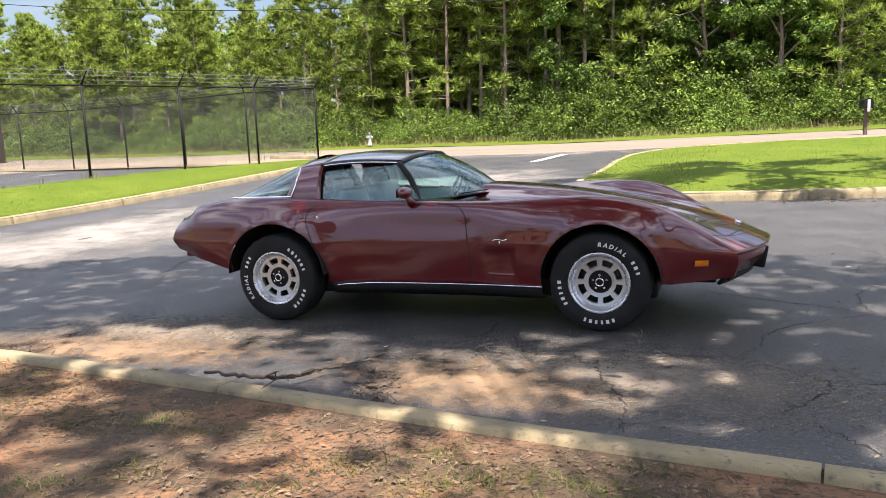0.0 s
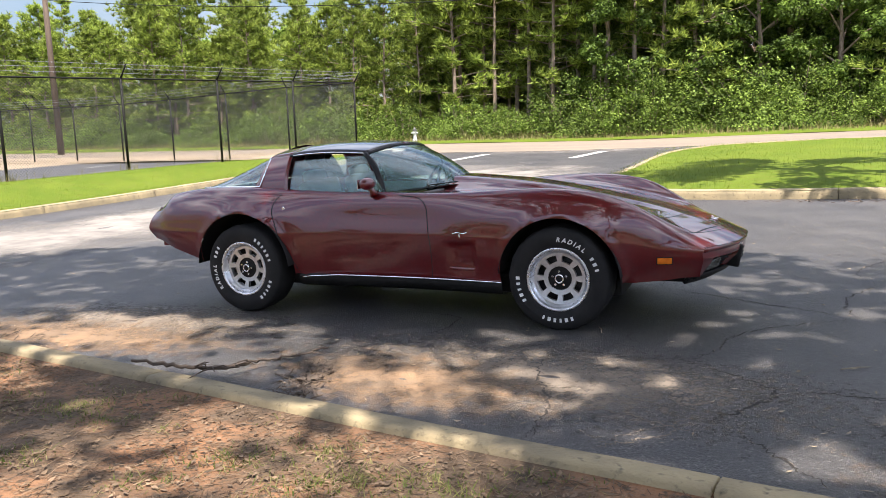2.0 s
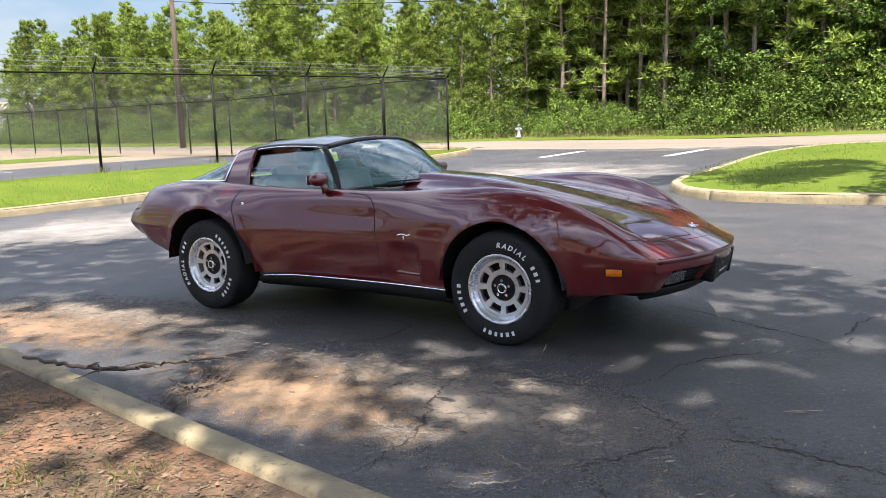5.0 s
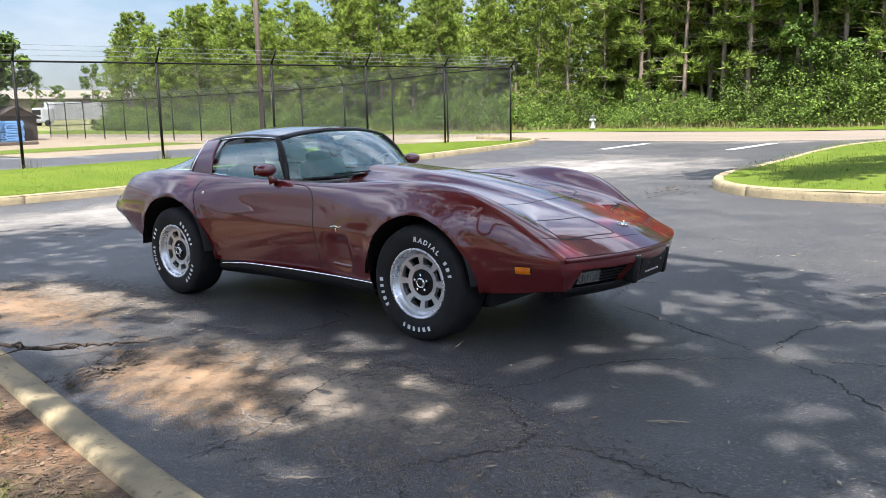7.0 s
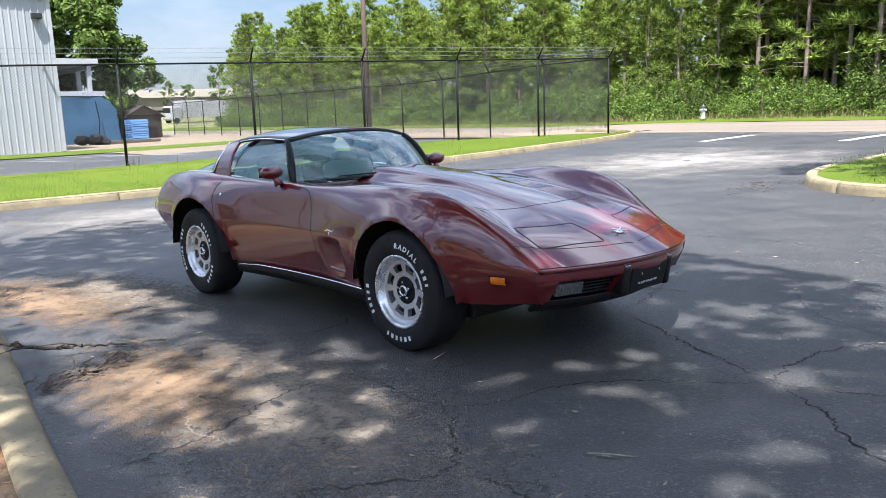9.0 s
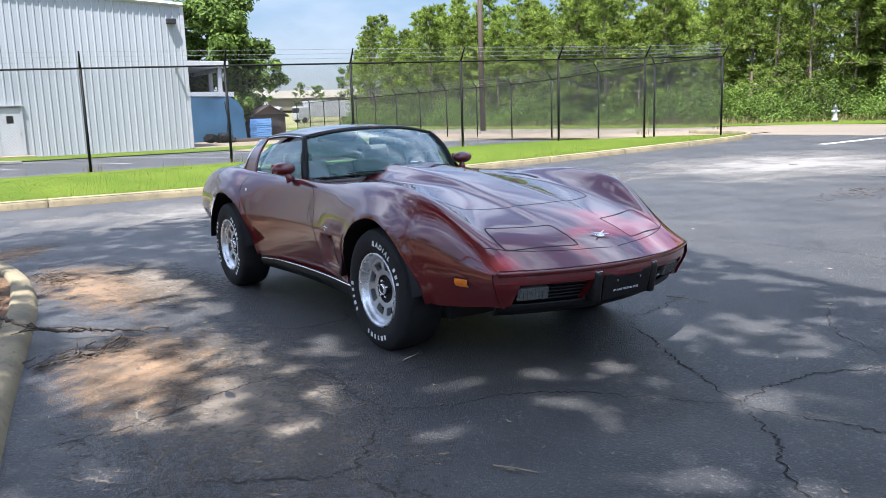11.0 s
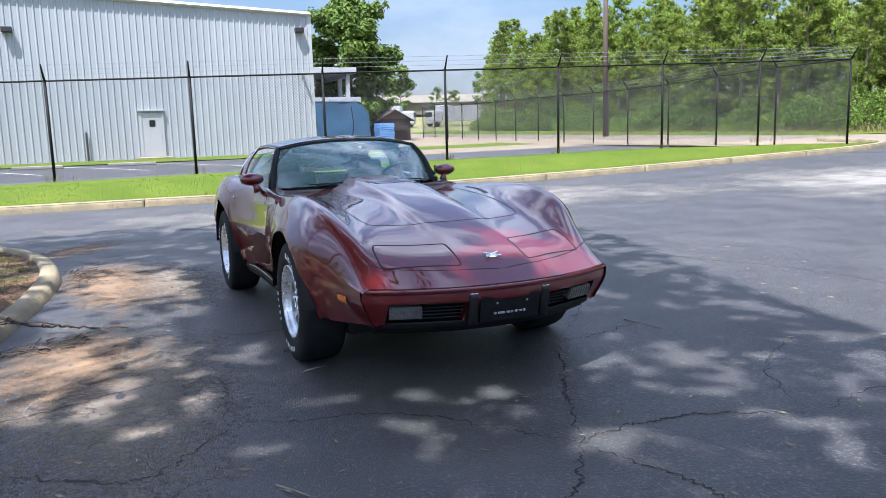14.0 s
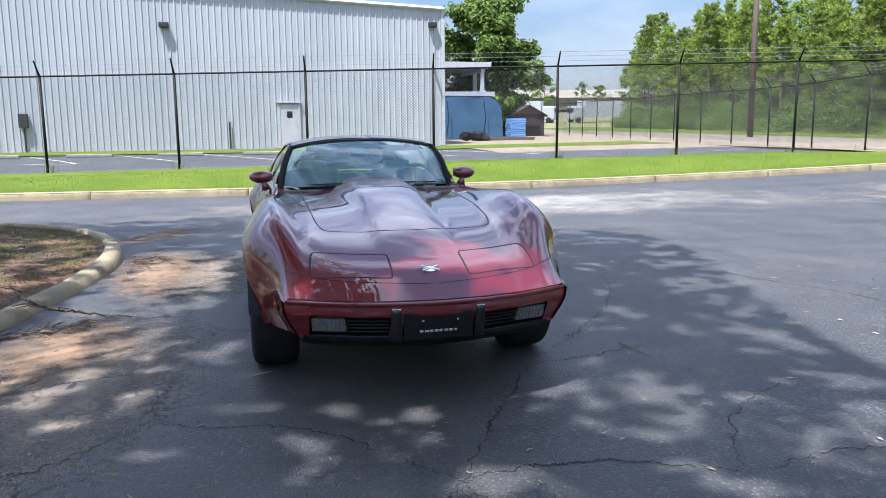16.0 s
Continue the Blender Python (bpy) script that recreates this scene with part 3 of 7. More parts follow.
def car_body(root):
    rows = build_body_grid()
    bm = bmesh.new()
    grid = {}
    for side in (1, -1):
        for i, row in enumerate(rows):
            for j, (x, y, z) in enumerate(row):
                if side == -1 and j == 0:
                    grid[i, j, side] = grid[i, j, 1]
                    continue
                grid[i, j, side] = bm.verts.new((x, y * side, z))
    for side in (1, -1):
        for i in range(NU):
            for j in range(NV):
                q = [grid[i, j, side], grid[i + 1, j, side], grid[i + 1, j + 1, side], grid[i, j + 1, side]]
                c = sum((v.co for v in q), Vector()) / 4
                ay = abs(c.y)
                open_cabin = ay < 0.615 + 0.05 * smoothstep(-1.35, -1.7, c.x) and -2.98 < c.x < -0.95 - 0.42 * (ay / 0.58) ** 2 and c.z > 0.8
                if open_cabin or sum(in_arch(v.co) for v in q) >= 3:
                    continue
                bm.faces.new(q if side == 1 else q[::-1])
    bmesh.ops.delete(bm, geom=[v for v in bm.verts if not v.link_faces], context="VERTS")
    for v in bm.verts:
        if v.is_boundary and abs(v.co.y) > 0.6 and v.co.z < 0.85:
            for cx, cz, r in ARCHES:
                d = math.hypot(v.co.x - cx, v.co.z - cz)
                if d < r + 0.05 and v.co.z > 0.29:
                    v.co.x, v.co.z = cx + (v.co.x - cx) * r / d, cz + (v.co.z - cz) * r / d
    bm.normal_update()
    bmesh.ops.recalc_face_normals(bm, faces=bm.faces)
    if sum(f.normal.z for f in bm.faces if f.calc_center_median().z > 0.85) < 0:
        bmesh.ops.reverse_faces(bm, faces=bm.faces)
    bm.normal_update()
    normals = {tuple(round(c, 5) for c in v.co): v.normal.copy() for v in bm.verts}
    groups = {}
    for f in bm.faces:
        c = f.calc_center_median()
        r = car_region(c)
        if r in ("door", "headlight_cover"):
            r += "+" if c.y > 0 else "-"
        groups.setdefault(r, []).append([v.co.copy() for v in f.verts])
    from_tree = []
    made = {}
    for r, faces in groups.items():
        b2, idx = bmesh.new(), {}
        for f in faces:
            vs = []
            for co in f:
                k = tuple(round(c, 5) for c in co)
                if k not in idx:
                    idx[k] = b2.verts.new(co)
                vs.append(idx[k])
            b2.faces.new(vs)
        name = r.rstrip("+-")
        me = bpy.data.meshes.new(name)
        b2.verts.index_update()
        b2.to_mesh(me)
        b2.free()
        me.materials.append(M_PAINT)
        me.polygons.foreach_set("use_smooth", [True] * len(me.polygons))
        me.normals_split_custom_set_from_vertices([normals[tuple(round(c, 5) for c in v.co)] for v in me.vertices])
        ob = new(name, me)
        ob.parent = root
        made[r] = ob
    bm.free()
    return made


from mathutils.bvhtree import BVHTree


def body_tree(parts):
    vs, fs = [], []
    for ob in parts.values():
        o = len(vs)
        vs += [v.co.copy() for v in ob.data.vertices]
        fs += [[o + k for k in p.vertices] for p in ob.data.polygons]
    return BVHTree.FromPolygons(vs, fs)


def seam(tree, points, root, mat, width=0.007, lift=0.0015, from_side=0, name="panel_gap", n=60, closed=False):
    """A narrow strip laid on the body along points: (x, y) from above, or (x, z) from a side."""
    pts = spline(list(points) + ([points[0]] if closed else []), n)
    hits = []
    for a, b in pts:
        if from_side:
            h = tree.ray_cast(Vector((a, 1.5 * from_side, b)), Vector((0, -from_side, 0)))
        else:
            h = tree.ray_cast(Vector((a, b, 2.0)), Vector((0, 0, -1)))
        if h[0] is not None:
            nn = h[1] if h[1].dot(Vector((0, from_side, 0)) if from_side else Vector((0, 0, 1))) > 0 else -h[1]
            hits.append((h[0], nn))
    bm = bmesh.new()
    last = None
    for i, (p, nn) in enumerate(hits):
        d = (hits[min(i + 1, len(hits) - 1)][0] - hits[max(i - 1, 0)][0]).normalized()
        s = d.cross(nn).normalized() * width / 2
        cur = (bm.verts.new(p + s + nn * lift * 0.3), bm.verts.new(p + nn * lift), bm.verts.new(p - s + nn * lift * 0.3))
        if last:
            bm.faces.new((last[0], last[1], cur[1], cur[0]))
            bm.faces.new((last[1], last[2], cur[2], cur[1]))
        last = cur
    return part(name, bm, mat, root, smooth=True)


def rim_mesh(bm):
    """Dished alloy: eight slots cut through the face, a deep outer lip."""
    na = 96
    radii = [0.078, 0.084, 0.104, 0.109, 0.130, 0.148, 0.152, 0.163, 0.170]
    depth = [0.775, 0.776, 0.779, 0.780, 0.783, 0.786, 0.787, 0.789, 0.790]
    rings = []
    for r, d in zip(radii, depth):
        rings.append([(bm.verts.new((r * math.cos(2 * math.pi * k / na), d, r * math.sin(2 * math.pi * k / na))),
                       bm.verts.new((r * math.cos(2 * math.pi * k / na), d - 0.028, r * math.sin(2 * math.pi * k / na)))) for k in range(na)])

    def hole(i, k):
        k %= na
        return 3 <= i <= 5 and 2 <= k % 12 < 10 

    for i in range(len(radii) - 1):
        for k in range(na):
            k2 = (k + 1) % na
            if hole(i, k):
                continue
            a, b, c, d = rings[i][k], rings[i][k2], rings[i + 1][k2], rings[i + 1][k]
            bm.faces.new((a[0], b[0], c[0], d[0]))
            bm.faces.new((d[1], c[1], b[1], a[1]))
            if hole(i, k + 1):
                bm.faces.new((b[0], b[1], c[1], c[0]))
            if hole(i, k - 1):
                bm.faces.new((a[1], a[0], d[0], d[1]))
            if i + 1 < len(radii) - 1 and hole(i + 1, k):
                bm.faces.new((c[0], c[1], d[1], d[0]))
            if i > 0 and hole(i - 1, k):
                bm.faces.new((a[0], a[1], b[1], b[0]))
    bmesh.ops.recalc_face_normals(bm, faces=bm.faces)
    return bm


def glyph_meshes(word):
    out = []
    for ch in word:
        cu = bpy.data.curves.new("letter", "FONT")
        cu.body, cu.size, cu.align_x, cu.extrude = ch, 0.041, "CENTER", 0.0012
        cu.offset, cu.shear = 0.0012, 0.2
        ob = bpy.data.objects.new("letter", cu)
        scene.collection.objects.link(ob)
        dg = bpy.context.evaluated_depsgraph_get()
        me = bpy.data.meshes.new_from_object(ob.evaluated_get(dg))
        bpy.data.objects.remove(ob)
        me.materials.clear()
        me.materials.append(M_LETTER)
        out.append(me)
    return out


LETTERS = glyph_meshes("RADIAL")


def wheel(root, x, side, spin, steer=0.0):
    """A tyre with raised white marks and its rim under one empty; the outer face looks to y * side."""
    hub = new("wheel")
    hub.parent = root
    hub.matrix_local = pose(x, 0, 0.338) @ (Matrix.Identity(4) if side > 0 else Matrix.Rotation(math.pi, 4, "Z")) @ Matrix.Rotation(radians(spin), 4, "Y")
    tyre = [(0.188, 0.60), (0.20, 0.595), (0.25, 0.585), (0.305, 0.59), (0.33, 0.605), (0.341, 0.63), (0.343, 0.66), (0.3435, 0.715), (0.343, 0.77), (0.340, 0.80),
            (0.330, 0.822), (0.318, 0.830), (0.305, 0.836), (0.283, 0.842), (0.262, 0.842), (0.235, 0.838), (0.216, 0.832), (0.205, 0.822), (0.196, 0.815), (0.19, 0.80)]
    bm = lathe(bmesh.new(), tyre, "Y", 72)
    # tread blocks: shallow cross grooves
    for v in bm.verts:
        r = math.hypot(v.co.x, v.co.z)
        if r > 0.338:
            k = int(math.atan2(v.co.z, v.co.x) / (2 * math.pi) * 72 + 200)
            if k % 2:
                v.co.x *= 0.985
                v.co.z *= 0.985
    bmesh.ops.recalc_face_normals(bm, faces=bm.faces)
    t = part("tyre", bm, M_TYRE, hub, "black tyre with raised white sidewall marks", smooth=True)
    rim = part("rim", rim_mesh(bmesh.new()), M_RIM, hub, "slotted polished alloy rim")
    bm = lathe(bmesh.new(), [(0.170, 0.790), (0.173, 0.798), (0.184, 0.803), (0.187, 0.814), (0.195, 0.830), (0.206, 0.833), (0.209, 0.828), (0.208, 0.82), (0.196, 0.80), (0.188, 0.70), (0.186, 0.60)], "Y", 72)
    bmesh.ops.recalc_face_normals(bm, faces=bm.faces)
    part("rim_lip", bm, M_ALLOY, rim, smooth=True)
    bm = lathe(bmesh.new(), [(0.0, 0.72), (0.12, 0.72), (0.185, 0.70)], "Y", 48)
    part("brake_disc", bm, M_ALLOY_DARK, hub)
    bm = lathe(bmesh.new(), [(0.080, 0.777), (0.077, 0.768), (0.0, 0.768)], "Y", 40)
    part("hub_recess", bm, M_BLACK, rim)
    bm = lathe(bmesh.new(), [(0.031, 0.77), (0.031, 0.795), (0.028, 0.800), (0.022, 0.800), (0.021, 0.796)], "Y", 32)
    part("centre_cap", bm, M_CHROME, rim, "chrome-ringed centre cap", smooth=True)
    bm = lathe(bmesh.new(), [(0.021, 0.797), (0.0, 0.799)], "Y", 24)
    part("cap_face", bm, M_BLACK, rim)
    for k in range(5):
        a = 2 * math.pi * k / 5 + 0.3
        bm = lathe(bmesh.new(), [(0.0, 0.80), (0.006, 0.80), (0.009, 0.796), (0.0095, 0.77)], "Y", 6)
        bmesh.ops.translate(bm, verts=bm.verts, vec=(0.047 * math.cos(a), 0, 0.047 * math.sin(a)))
        part("lug_nut", bm, M_CHROME, rim)

    def mark(me, angle, r=0.266):
        o = new("letter", me)
        o.parent = t
        o.matrix_local = (Matrix.Rotation(radians(angle), 4, "Y") @ Matrix.Translation((0, 0.8425, r - 0.017))
                          @ Matrix.Rotation(math.pi, 4, "Z") @ Matrix.Rotation(math.pi / 2, 4, "X"))

    # clockwise from the top as seen from outside
    for k, me in enumerate(LETTERS):
        mark(me, -(2 + (0, 8.6, 17.2, 24.2, 31.0, 39.0)[k]))

    def bar(angle, w, h):
        b = box(bmesh.new(), -w / 2, w / 2, -0.0012, 0.0012, -h / 2, h / 2, 0.001)
        bm_matrix = Matrix.Rotation(radians(angle), 4, "Y") @ Matrix.Translation((0, 0.8425, 0.266))
        o = part("sidewall_mark", b, M_LETTER, t)
        o.matrix_local = bm_matrix

    for start, count in ((58, 3), (160, 6), (238, 5)):
        for k in range(count):
            bar(-(start + k * 8.3), (0.017, 0.021, 0.014)[k % 3], 0.026)
    return hub


def patch(fn, nu, nv, thick=0.0):
    """A grid surface from fn(u, v), u and v from 0 to 1."""
    bm = bmesh.new()
    g = [[bm.verts.new(fn(i / nu, j / nv)) for j in range(nv + 1)] for i in range(nu + 1)]
    for i in range(nu):
        for j in range(nv):
            bm.faces.new((g[i][j], g[i + 1][j], g[i + 1][j + 1], g[i][j + 1]))
    bmesh.ops.recalc_face_normals(bm, faces=bm.faces)
    mid = sum((f.calc_center_median() for f in bm.faces), Vector()) / len(bm.faces)
    if sum(f.normal.dot(f.calc_center_median() - Vector((-1.3, 0, 0.4))) for f in bm.faces) < 0:
        bmesh.ops.reverse_faces(bm, faces=bm.faces)
    if thick:
        bmesh.ops.solidify(bm, geom=bm.faces[:], thickness=thick)
    return bm


def glass_material():
    m = bpy.data.materials.new("car_glass")
    m.use_nodes = True
    n, l = m.node_tree.nodes, m.node_tree.links
    n.remove(n["Principled BSDF"])
    tr, gl, fr, mx = n.new("ShaderNodeBsdfTransparent"), n.new("ShaderNodeBsdfGlossy"), n.new("ShaderNodeFresnel"), n.new("ShaderNodeMixShader")
    tr.inputs["Color"].default_value = (0.74, 0.95, 0.92, 1)
    gl.inputs["Roughness"].default_value = 0.01
    # pale teal diffuse share paints the reflected sky's veil into the panes
    dust_haze, sky_veil = n.new("ShaderNodeBsdfDiffuse"), n.new("ShaderNodeMixShader")
    dust_haze.inputs["Color"].default_value = (0.46, 0.76, 0.75, 1)
    sky_veil.inputs[0].default_value = 0.19
    fr.inputs["IOR"].default_value = 1.8
    l.new(fr.outputs["Fac"], mx.inputs[0])
    l.new(tr.outputs["BSDF"], sky_veil.inputs[1])
    l.new(dust_haze.outputs["BSDF"], sky_veil.inputs[2])
    l.new(sky_veil.outputs["Shader"], mx.inputs[1])
    l.new(gl.outputs["BSDF"], mx.inputs[2])
    l.new(mx.outputs["Shader"], n["Material Output"].inputs["Surface"])
    return m


M_CARGLASS = glass_material()


def roof_z(x, y):
    t = (x + 1.44) / -0.94
    return 1.238 + 0.035 * math.sin(min(1, max(0, t)) * math.pi * 0.8) - 0.03 * t * t - 0.055 * (abs(y) / 0.53) ** 2.4


def base_ws(v):
    y = (v - 0.5) * 1.22
    return Vector((-0.88 - 0.44 * (y / 0.6) ** 2, y, 0.93 - 0.03 * (y / 0.6) ** 2))


def top_ws(v):
    y = (v - 0.5) * 1.04
    return Vector((-1.44 - 0.07 * (y / 0.52) ** 2, y, roof_z(-1.44, y) - 0.012))


def sports_car():
    root = thing("sports_car", Matrix.Rotation(-math.atan(0.01787), 4, "Y"), "low maroon two-seat coupe with long arched fenders, parked on the asphalt", "car")
    parts = car_body(root)
    tree = body_tree(parts)
    # wheel wells
    for cx, cz, r in ARCHES:
        for side in (1, -1):
            bm = bmesh.new()
            n = 40
            prof = [(0.845, r), (0.84, r + 0.004), (0.55, r + 0.01), (0.50, r)]
            rings = []
            for k in range(n + 1):
                a = math.pi * (0.02 + 0.96 * k / n)
                rings.append([bm.verts.new((cx + rr * math.cos(a), y * side, cz + rr * math.sin(a))) for y, rr in prof])
            for r0, r1 in zip(rings, rings[1:]):
                for k in range(len(prof) - 1):
                    bm.faces.new((r0[k], r0[k + 1], r1[k + 1], r1[k]))
            bm.faces.new([q[-1] for q in rings])
            part("wheel_well", bm, M_GAP, root, smooth=True)
    # under pan and sills
    bm = box(bmesh.new(), -2.95, 0.36, -0.60, 0.60, 0.19, 0.32, 0.02)
    # front box added to keep light from bouncing under the nose
    box(bm, 0.36, 0.74, -0.44, 0.44, 0.27, 0.34, 0.02)
    part("under_pan", bm, M_GAP, root)
    for side in (1, -1):
        bm = bmesh.new()
        pts = [(-2.04, Y_SIDE(-2.0) - 0.075), (-1.6, Y_SIDE(-1.6) - 0.06), (-1.2, Y_SIDE(-1.2) - 0.058), (-0.8, Y_SIDE(-.8) - 0.06), (-0.40, Y_SIDE(-.4) - 0.07)]
        rings = []
        for x, y in spline(pts, 30):
            rings.append([bm.verts.new((x, (y + o) * side, z)) for o, z in ((0.0, 0.30), (0.012, 0.265), (-0.01, 0.215), (-0.07, 0.195), (-0.12, 0.2))])
        for r0, r1 in zip(rings, rings[1:]):
            for k in range(4):
                bm.faces.new((r0[k], r0[k + 1], r1[k + 1], r1[k]))
        bmesh.ops.recalc_face_normals(bm, faces=bm.faces)
        part("rocker_panel", bm, M_BLACK, root, "black rocker panel", smooth=True)
        bm = bmesh.new()
        tube(bm, [(x, (y + 0.016) * side, 0.286 + (0.010 * smoothstep(-1.9, -1.7, x) - 0.014 * (1 - smoothstep(-2.06, -1.9, x)))) for x, y in spline(pts, 30)], 0.0055, 6)
        part("sill_trim", bm, M_CHROME, root, "thin bright sill strip", smooth=True)
    # tail closing panel
    bm = box(bmesh.new(), -3.47, -3.40, -0.62, 0.62, 0.47, 0.80, 0.02)
    part("tail_panel", bm, M_PAINT, root)
    # panel gaps
    for side in (1, -1):
        seam(tree, [(-1.17, .88), (-1.02, .862), (-.955, .80), (-.94, .70), (-.925, .56), (-.93, .42), (-.945, .30)], root, M_GAP, from_side=side, name="door_gap")
        seam(tree, [(-2.145, .90), (-2.185, .85), (-2.20, .78), (-2.17, .68), (-2.12, .54), (-2.06, .40), (-2.03, .31)], root, M_GAP, from_side=side, name="door_gap")
        y0 = side
        seam(tree, [(.70, .19 * y0), (.665, .33 * y0), (.61, .50 * y0), (.635, .535 * y0), (.72, .545 * y0), (.79, .545 * y0), (.815, .52 * y0), (.87, .35 * y0), (.915, .21 * y0),
                    (.905, .182 * y0), (.80, .178 * y0), (.725, .178 * y0)], root, M_GAP, width=0.009, name="headlight_gap", n=120, closed=True)
        seam(tree, [(-1.02, .50 * y0), (-.6, .50 * y0), (-.2, .495 * y0), (.15, .48 * y0), (.28, .46 * y0), (.335, .43 * y0), (.38, .30 * y0), (.42, .15 * y0), (.435, 0)], root, M_GAP, name="hood_gap", n=90)
        seam(tree, [(.99, .02 * y0), (.955, .20 * y0), (.90, .36 * y0), (.83, .50 * y0), (.745, .62 * y0), (.70, .665 * y0)], root, M_GAP, width=0.005, name="nose_gap", n=60)
        seam(tree, [(-.22, .535 * y0), (-.42, .565 * y0), (-.62, .575 * y0)], root, M_BLACK, width=0.022, name="fender_vent", n=20)
    # glass
    ws = part("windshield", patch(lambda u, v: base_ws(v).lerp(top_ws(v), u) + Vector((0.03, 0, 0.035)) * math.sin(math.pi * u) * 0.7, 12, 24), M_CARGLASS, root, "tinted windshield", smooth=True)
    for side in (1, -1):
        def sg(u, v):
            lo = Vector((-1.30, 0.665, 0.895)).lerp(Vector((-2.11, 0.68, 0.905)), v)
            hi = Vector((-1.535, 0.525, 1.168)).lerp(Vector((-2.125, 0.555, 1.140)), v)
            p = lo.lerp(hi, u) + Vector((0, 0.02, 0)) * math.sin(math.pi * u)
            return (p.x, p.y * side, p.z)
        part("side_window", patch(sg, 8, 10), M_CARGLASS, root, smooth=True)
        # screen pillar
        bm = bmesh.new()
        lo, hi = base_ws(1.0), top_ws(1.0)
        pts = [lo.lerp(hi, t) + Vector((0.03, 0.012, 0.035)) * math.sin(math.pi * t) * 0.7 for t in np.linspace(-0.05, 1.02, 12)]
        tube(bm, [(p.x - 0.01, (p.y + 0.012) * side, p.z) for p in pts], [0.026 - 0.006 * t for t in np.linspace(0, 1, 12)], 8)
        part("screen_pillar", bm, M_BLACK, root, "black-trimmed screen pillar", smooth=True)
        # roof panel
        def rp(u, v):
            x = -1.45 - 0.70 * u
            y = 0.045 + (0.515 + 0.035 * u - 0.045) * v
            return (x - 0.06 * v * v * (1 - u), y * side, roof_z(x, y) + 0.004)
        part("roof_panel", patch(rp, 14, 12, 0.02), M_ROOFTOP, root, "removable smoked roof panel", smooth=True)
        bm = bmesh.new()
        tube(bm, [(-1.50 - 0.66 * t, (0.522 + 0.038 * t) * side, roof_z(-1.50 - 0.66 * t, 0.52 + 0.035 * t) - 0.012) for t in np.linspace(0, 1, 16)], 0.011, 8)
        part("roof_rail", bm, M_BLACK, root, smooth=True)
        bm = bmesh.new()
        tube(bm, [(-1.53 - 0.60 * t, (0.533 + 0.036 * t) * side, roof_z(-1.50 - 0.66 * t, 0.52 + 0.035 * t) - 0.010) for t in np.linspace(0, 1, 16)], 0.0045, 6)
        part("roof_trim", bm, M_CHROME, root, "thin chrome drip strip", smooth=True)

        # sail panel behind the door
        def sail(u, v):
            top_f, top_r = Vector((-2.15, 0.548, roof_z(-2.15, .55) + 0.004)), Vector((-2.36, 0.53, roof_z(-2.36, .53) + 0.002))
            low_f, low_r = Vector((-2.12, 0.70, 0.895)), Vector((-2.44, 0.685, 0.935))
            p = top_f.lerp(top_r, v).lerp(low_f.lerp(low_r, v), u)
            b = math.sin(math.pi * u)
            return (p.x + 0.02 * b * v, (p.y + 0.028 * b) * side, p.z + 0.012 * b)
        part("sail_panel", patch(sail, 12, 8, 0.012), M_PAINT, root, smooth=True)
        bm = bmesh.new()
        tube(bm, [(-2.36 - 0.02 * t + 0.02 * math.sin(math.pi * t), (0.535 + 0.15 * t + 0.03 * math.sin(math.pi * t)) * side, roof_z(-2.36, .53) * (1 - t) + 0.958 * t) for t in np.linspace(0, 1, 14)]
             + [(-2.38 - 0.03 - 0.55 * t, (0.688 - 0.06 * t) * side, 0.958 - 0.004 * t) for t in np.linspace(0.05, 1, 12)], 0.006, 6)
        part("window_trim", bm, M_CHROME, root, "chrome strip round the rear glass", smooth=True)
        # door mirror
        bm = bmesh.new()
        bmesh.ops.create_uvsphere(bm, u_segments=24, v_segments=14, radius=1.0)
        for v in bm.verts:
            k = 1 - 0.25 * max(0, -v.co.x)
            v.co = Vector((v.co.x * 0.058 + 0.005, v.co.y * 0.086 * k, v.co.z * 0.046 * k))
            if v.co.x < -0.028:
                v.co.x = -0.028
        bmesh.ops.translate(bm, verts=bm.verts, vec=(-1.405, 0.755 * side, 0.972))
        mir = part("door_mirror", bm, M_PAINT, root, "maroon door mirror", smooth=True)
        bm = bmesh.new()
        tube(bm, [(-1.36, 0.722 * side, 0.885), (-1.375, 0.735 * side, 0.925), (-1.395, 0.75 * side, 0.95)], [0.034, 0.02, 0.02], 10)
        part("mirror_stalk", bm, M_PAINT, mir, smooth=True)
        bm = box(bmesh.new(), -1.436, -1.433, (0.755 * side) - 0.075, (0.755 * side) + 0.075, 0.94, 1.005, 0.0)
        part("mirror_glass", bm, M_CHROME, mir)
        # lock, handle flap, fender badge, marker lamp
        h = tree.ray_cast(Vector((-2.11, 1.5 * side, .80)), Vector((0, -side, 0)))[0]
        bm = lathe(bmesh.new(), [(0.0, 0.004), (0.010, 0.004), (0.014, 0.0)], "Y", 16)
        bmesh.ops.scale(bm, verts=bm.verts, vec=(1, side, 1))
        bmesh.ops.translate(bm, verts=bm.verts, vec=h)
        part("door_lock", bm, M_CHROME, root)
        seam(tree, [(-2.12, .672 * side), (-2.03, .672 * side), (-1.95, .672 * side)], root, M_CHROME, width=0.03, lift=0.004, name="door_handle", n=8)
        badge = [(-.74, .624), (-.70, .632), (-.66, .626), (-.63, .634)]
        seam(tree, badge, root, M_CHROME, width=0.007, lift=0.004, from_side=side, name="fender_badge", n=14)
        seam(tree, [(-.69, .62), (-.685, .60)], root, M_CHROME, width=0.010, lift=0.005, from_side=side, name="fender_badge", n=5)
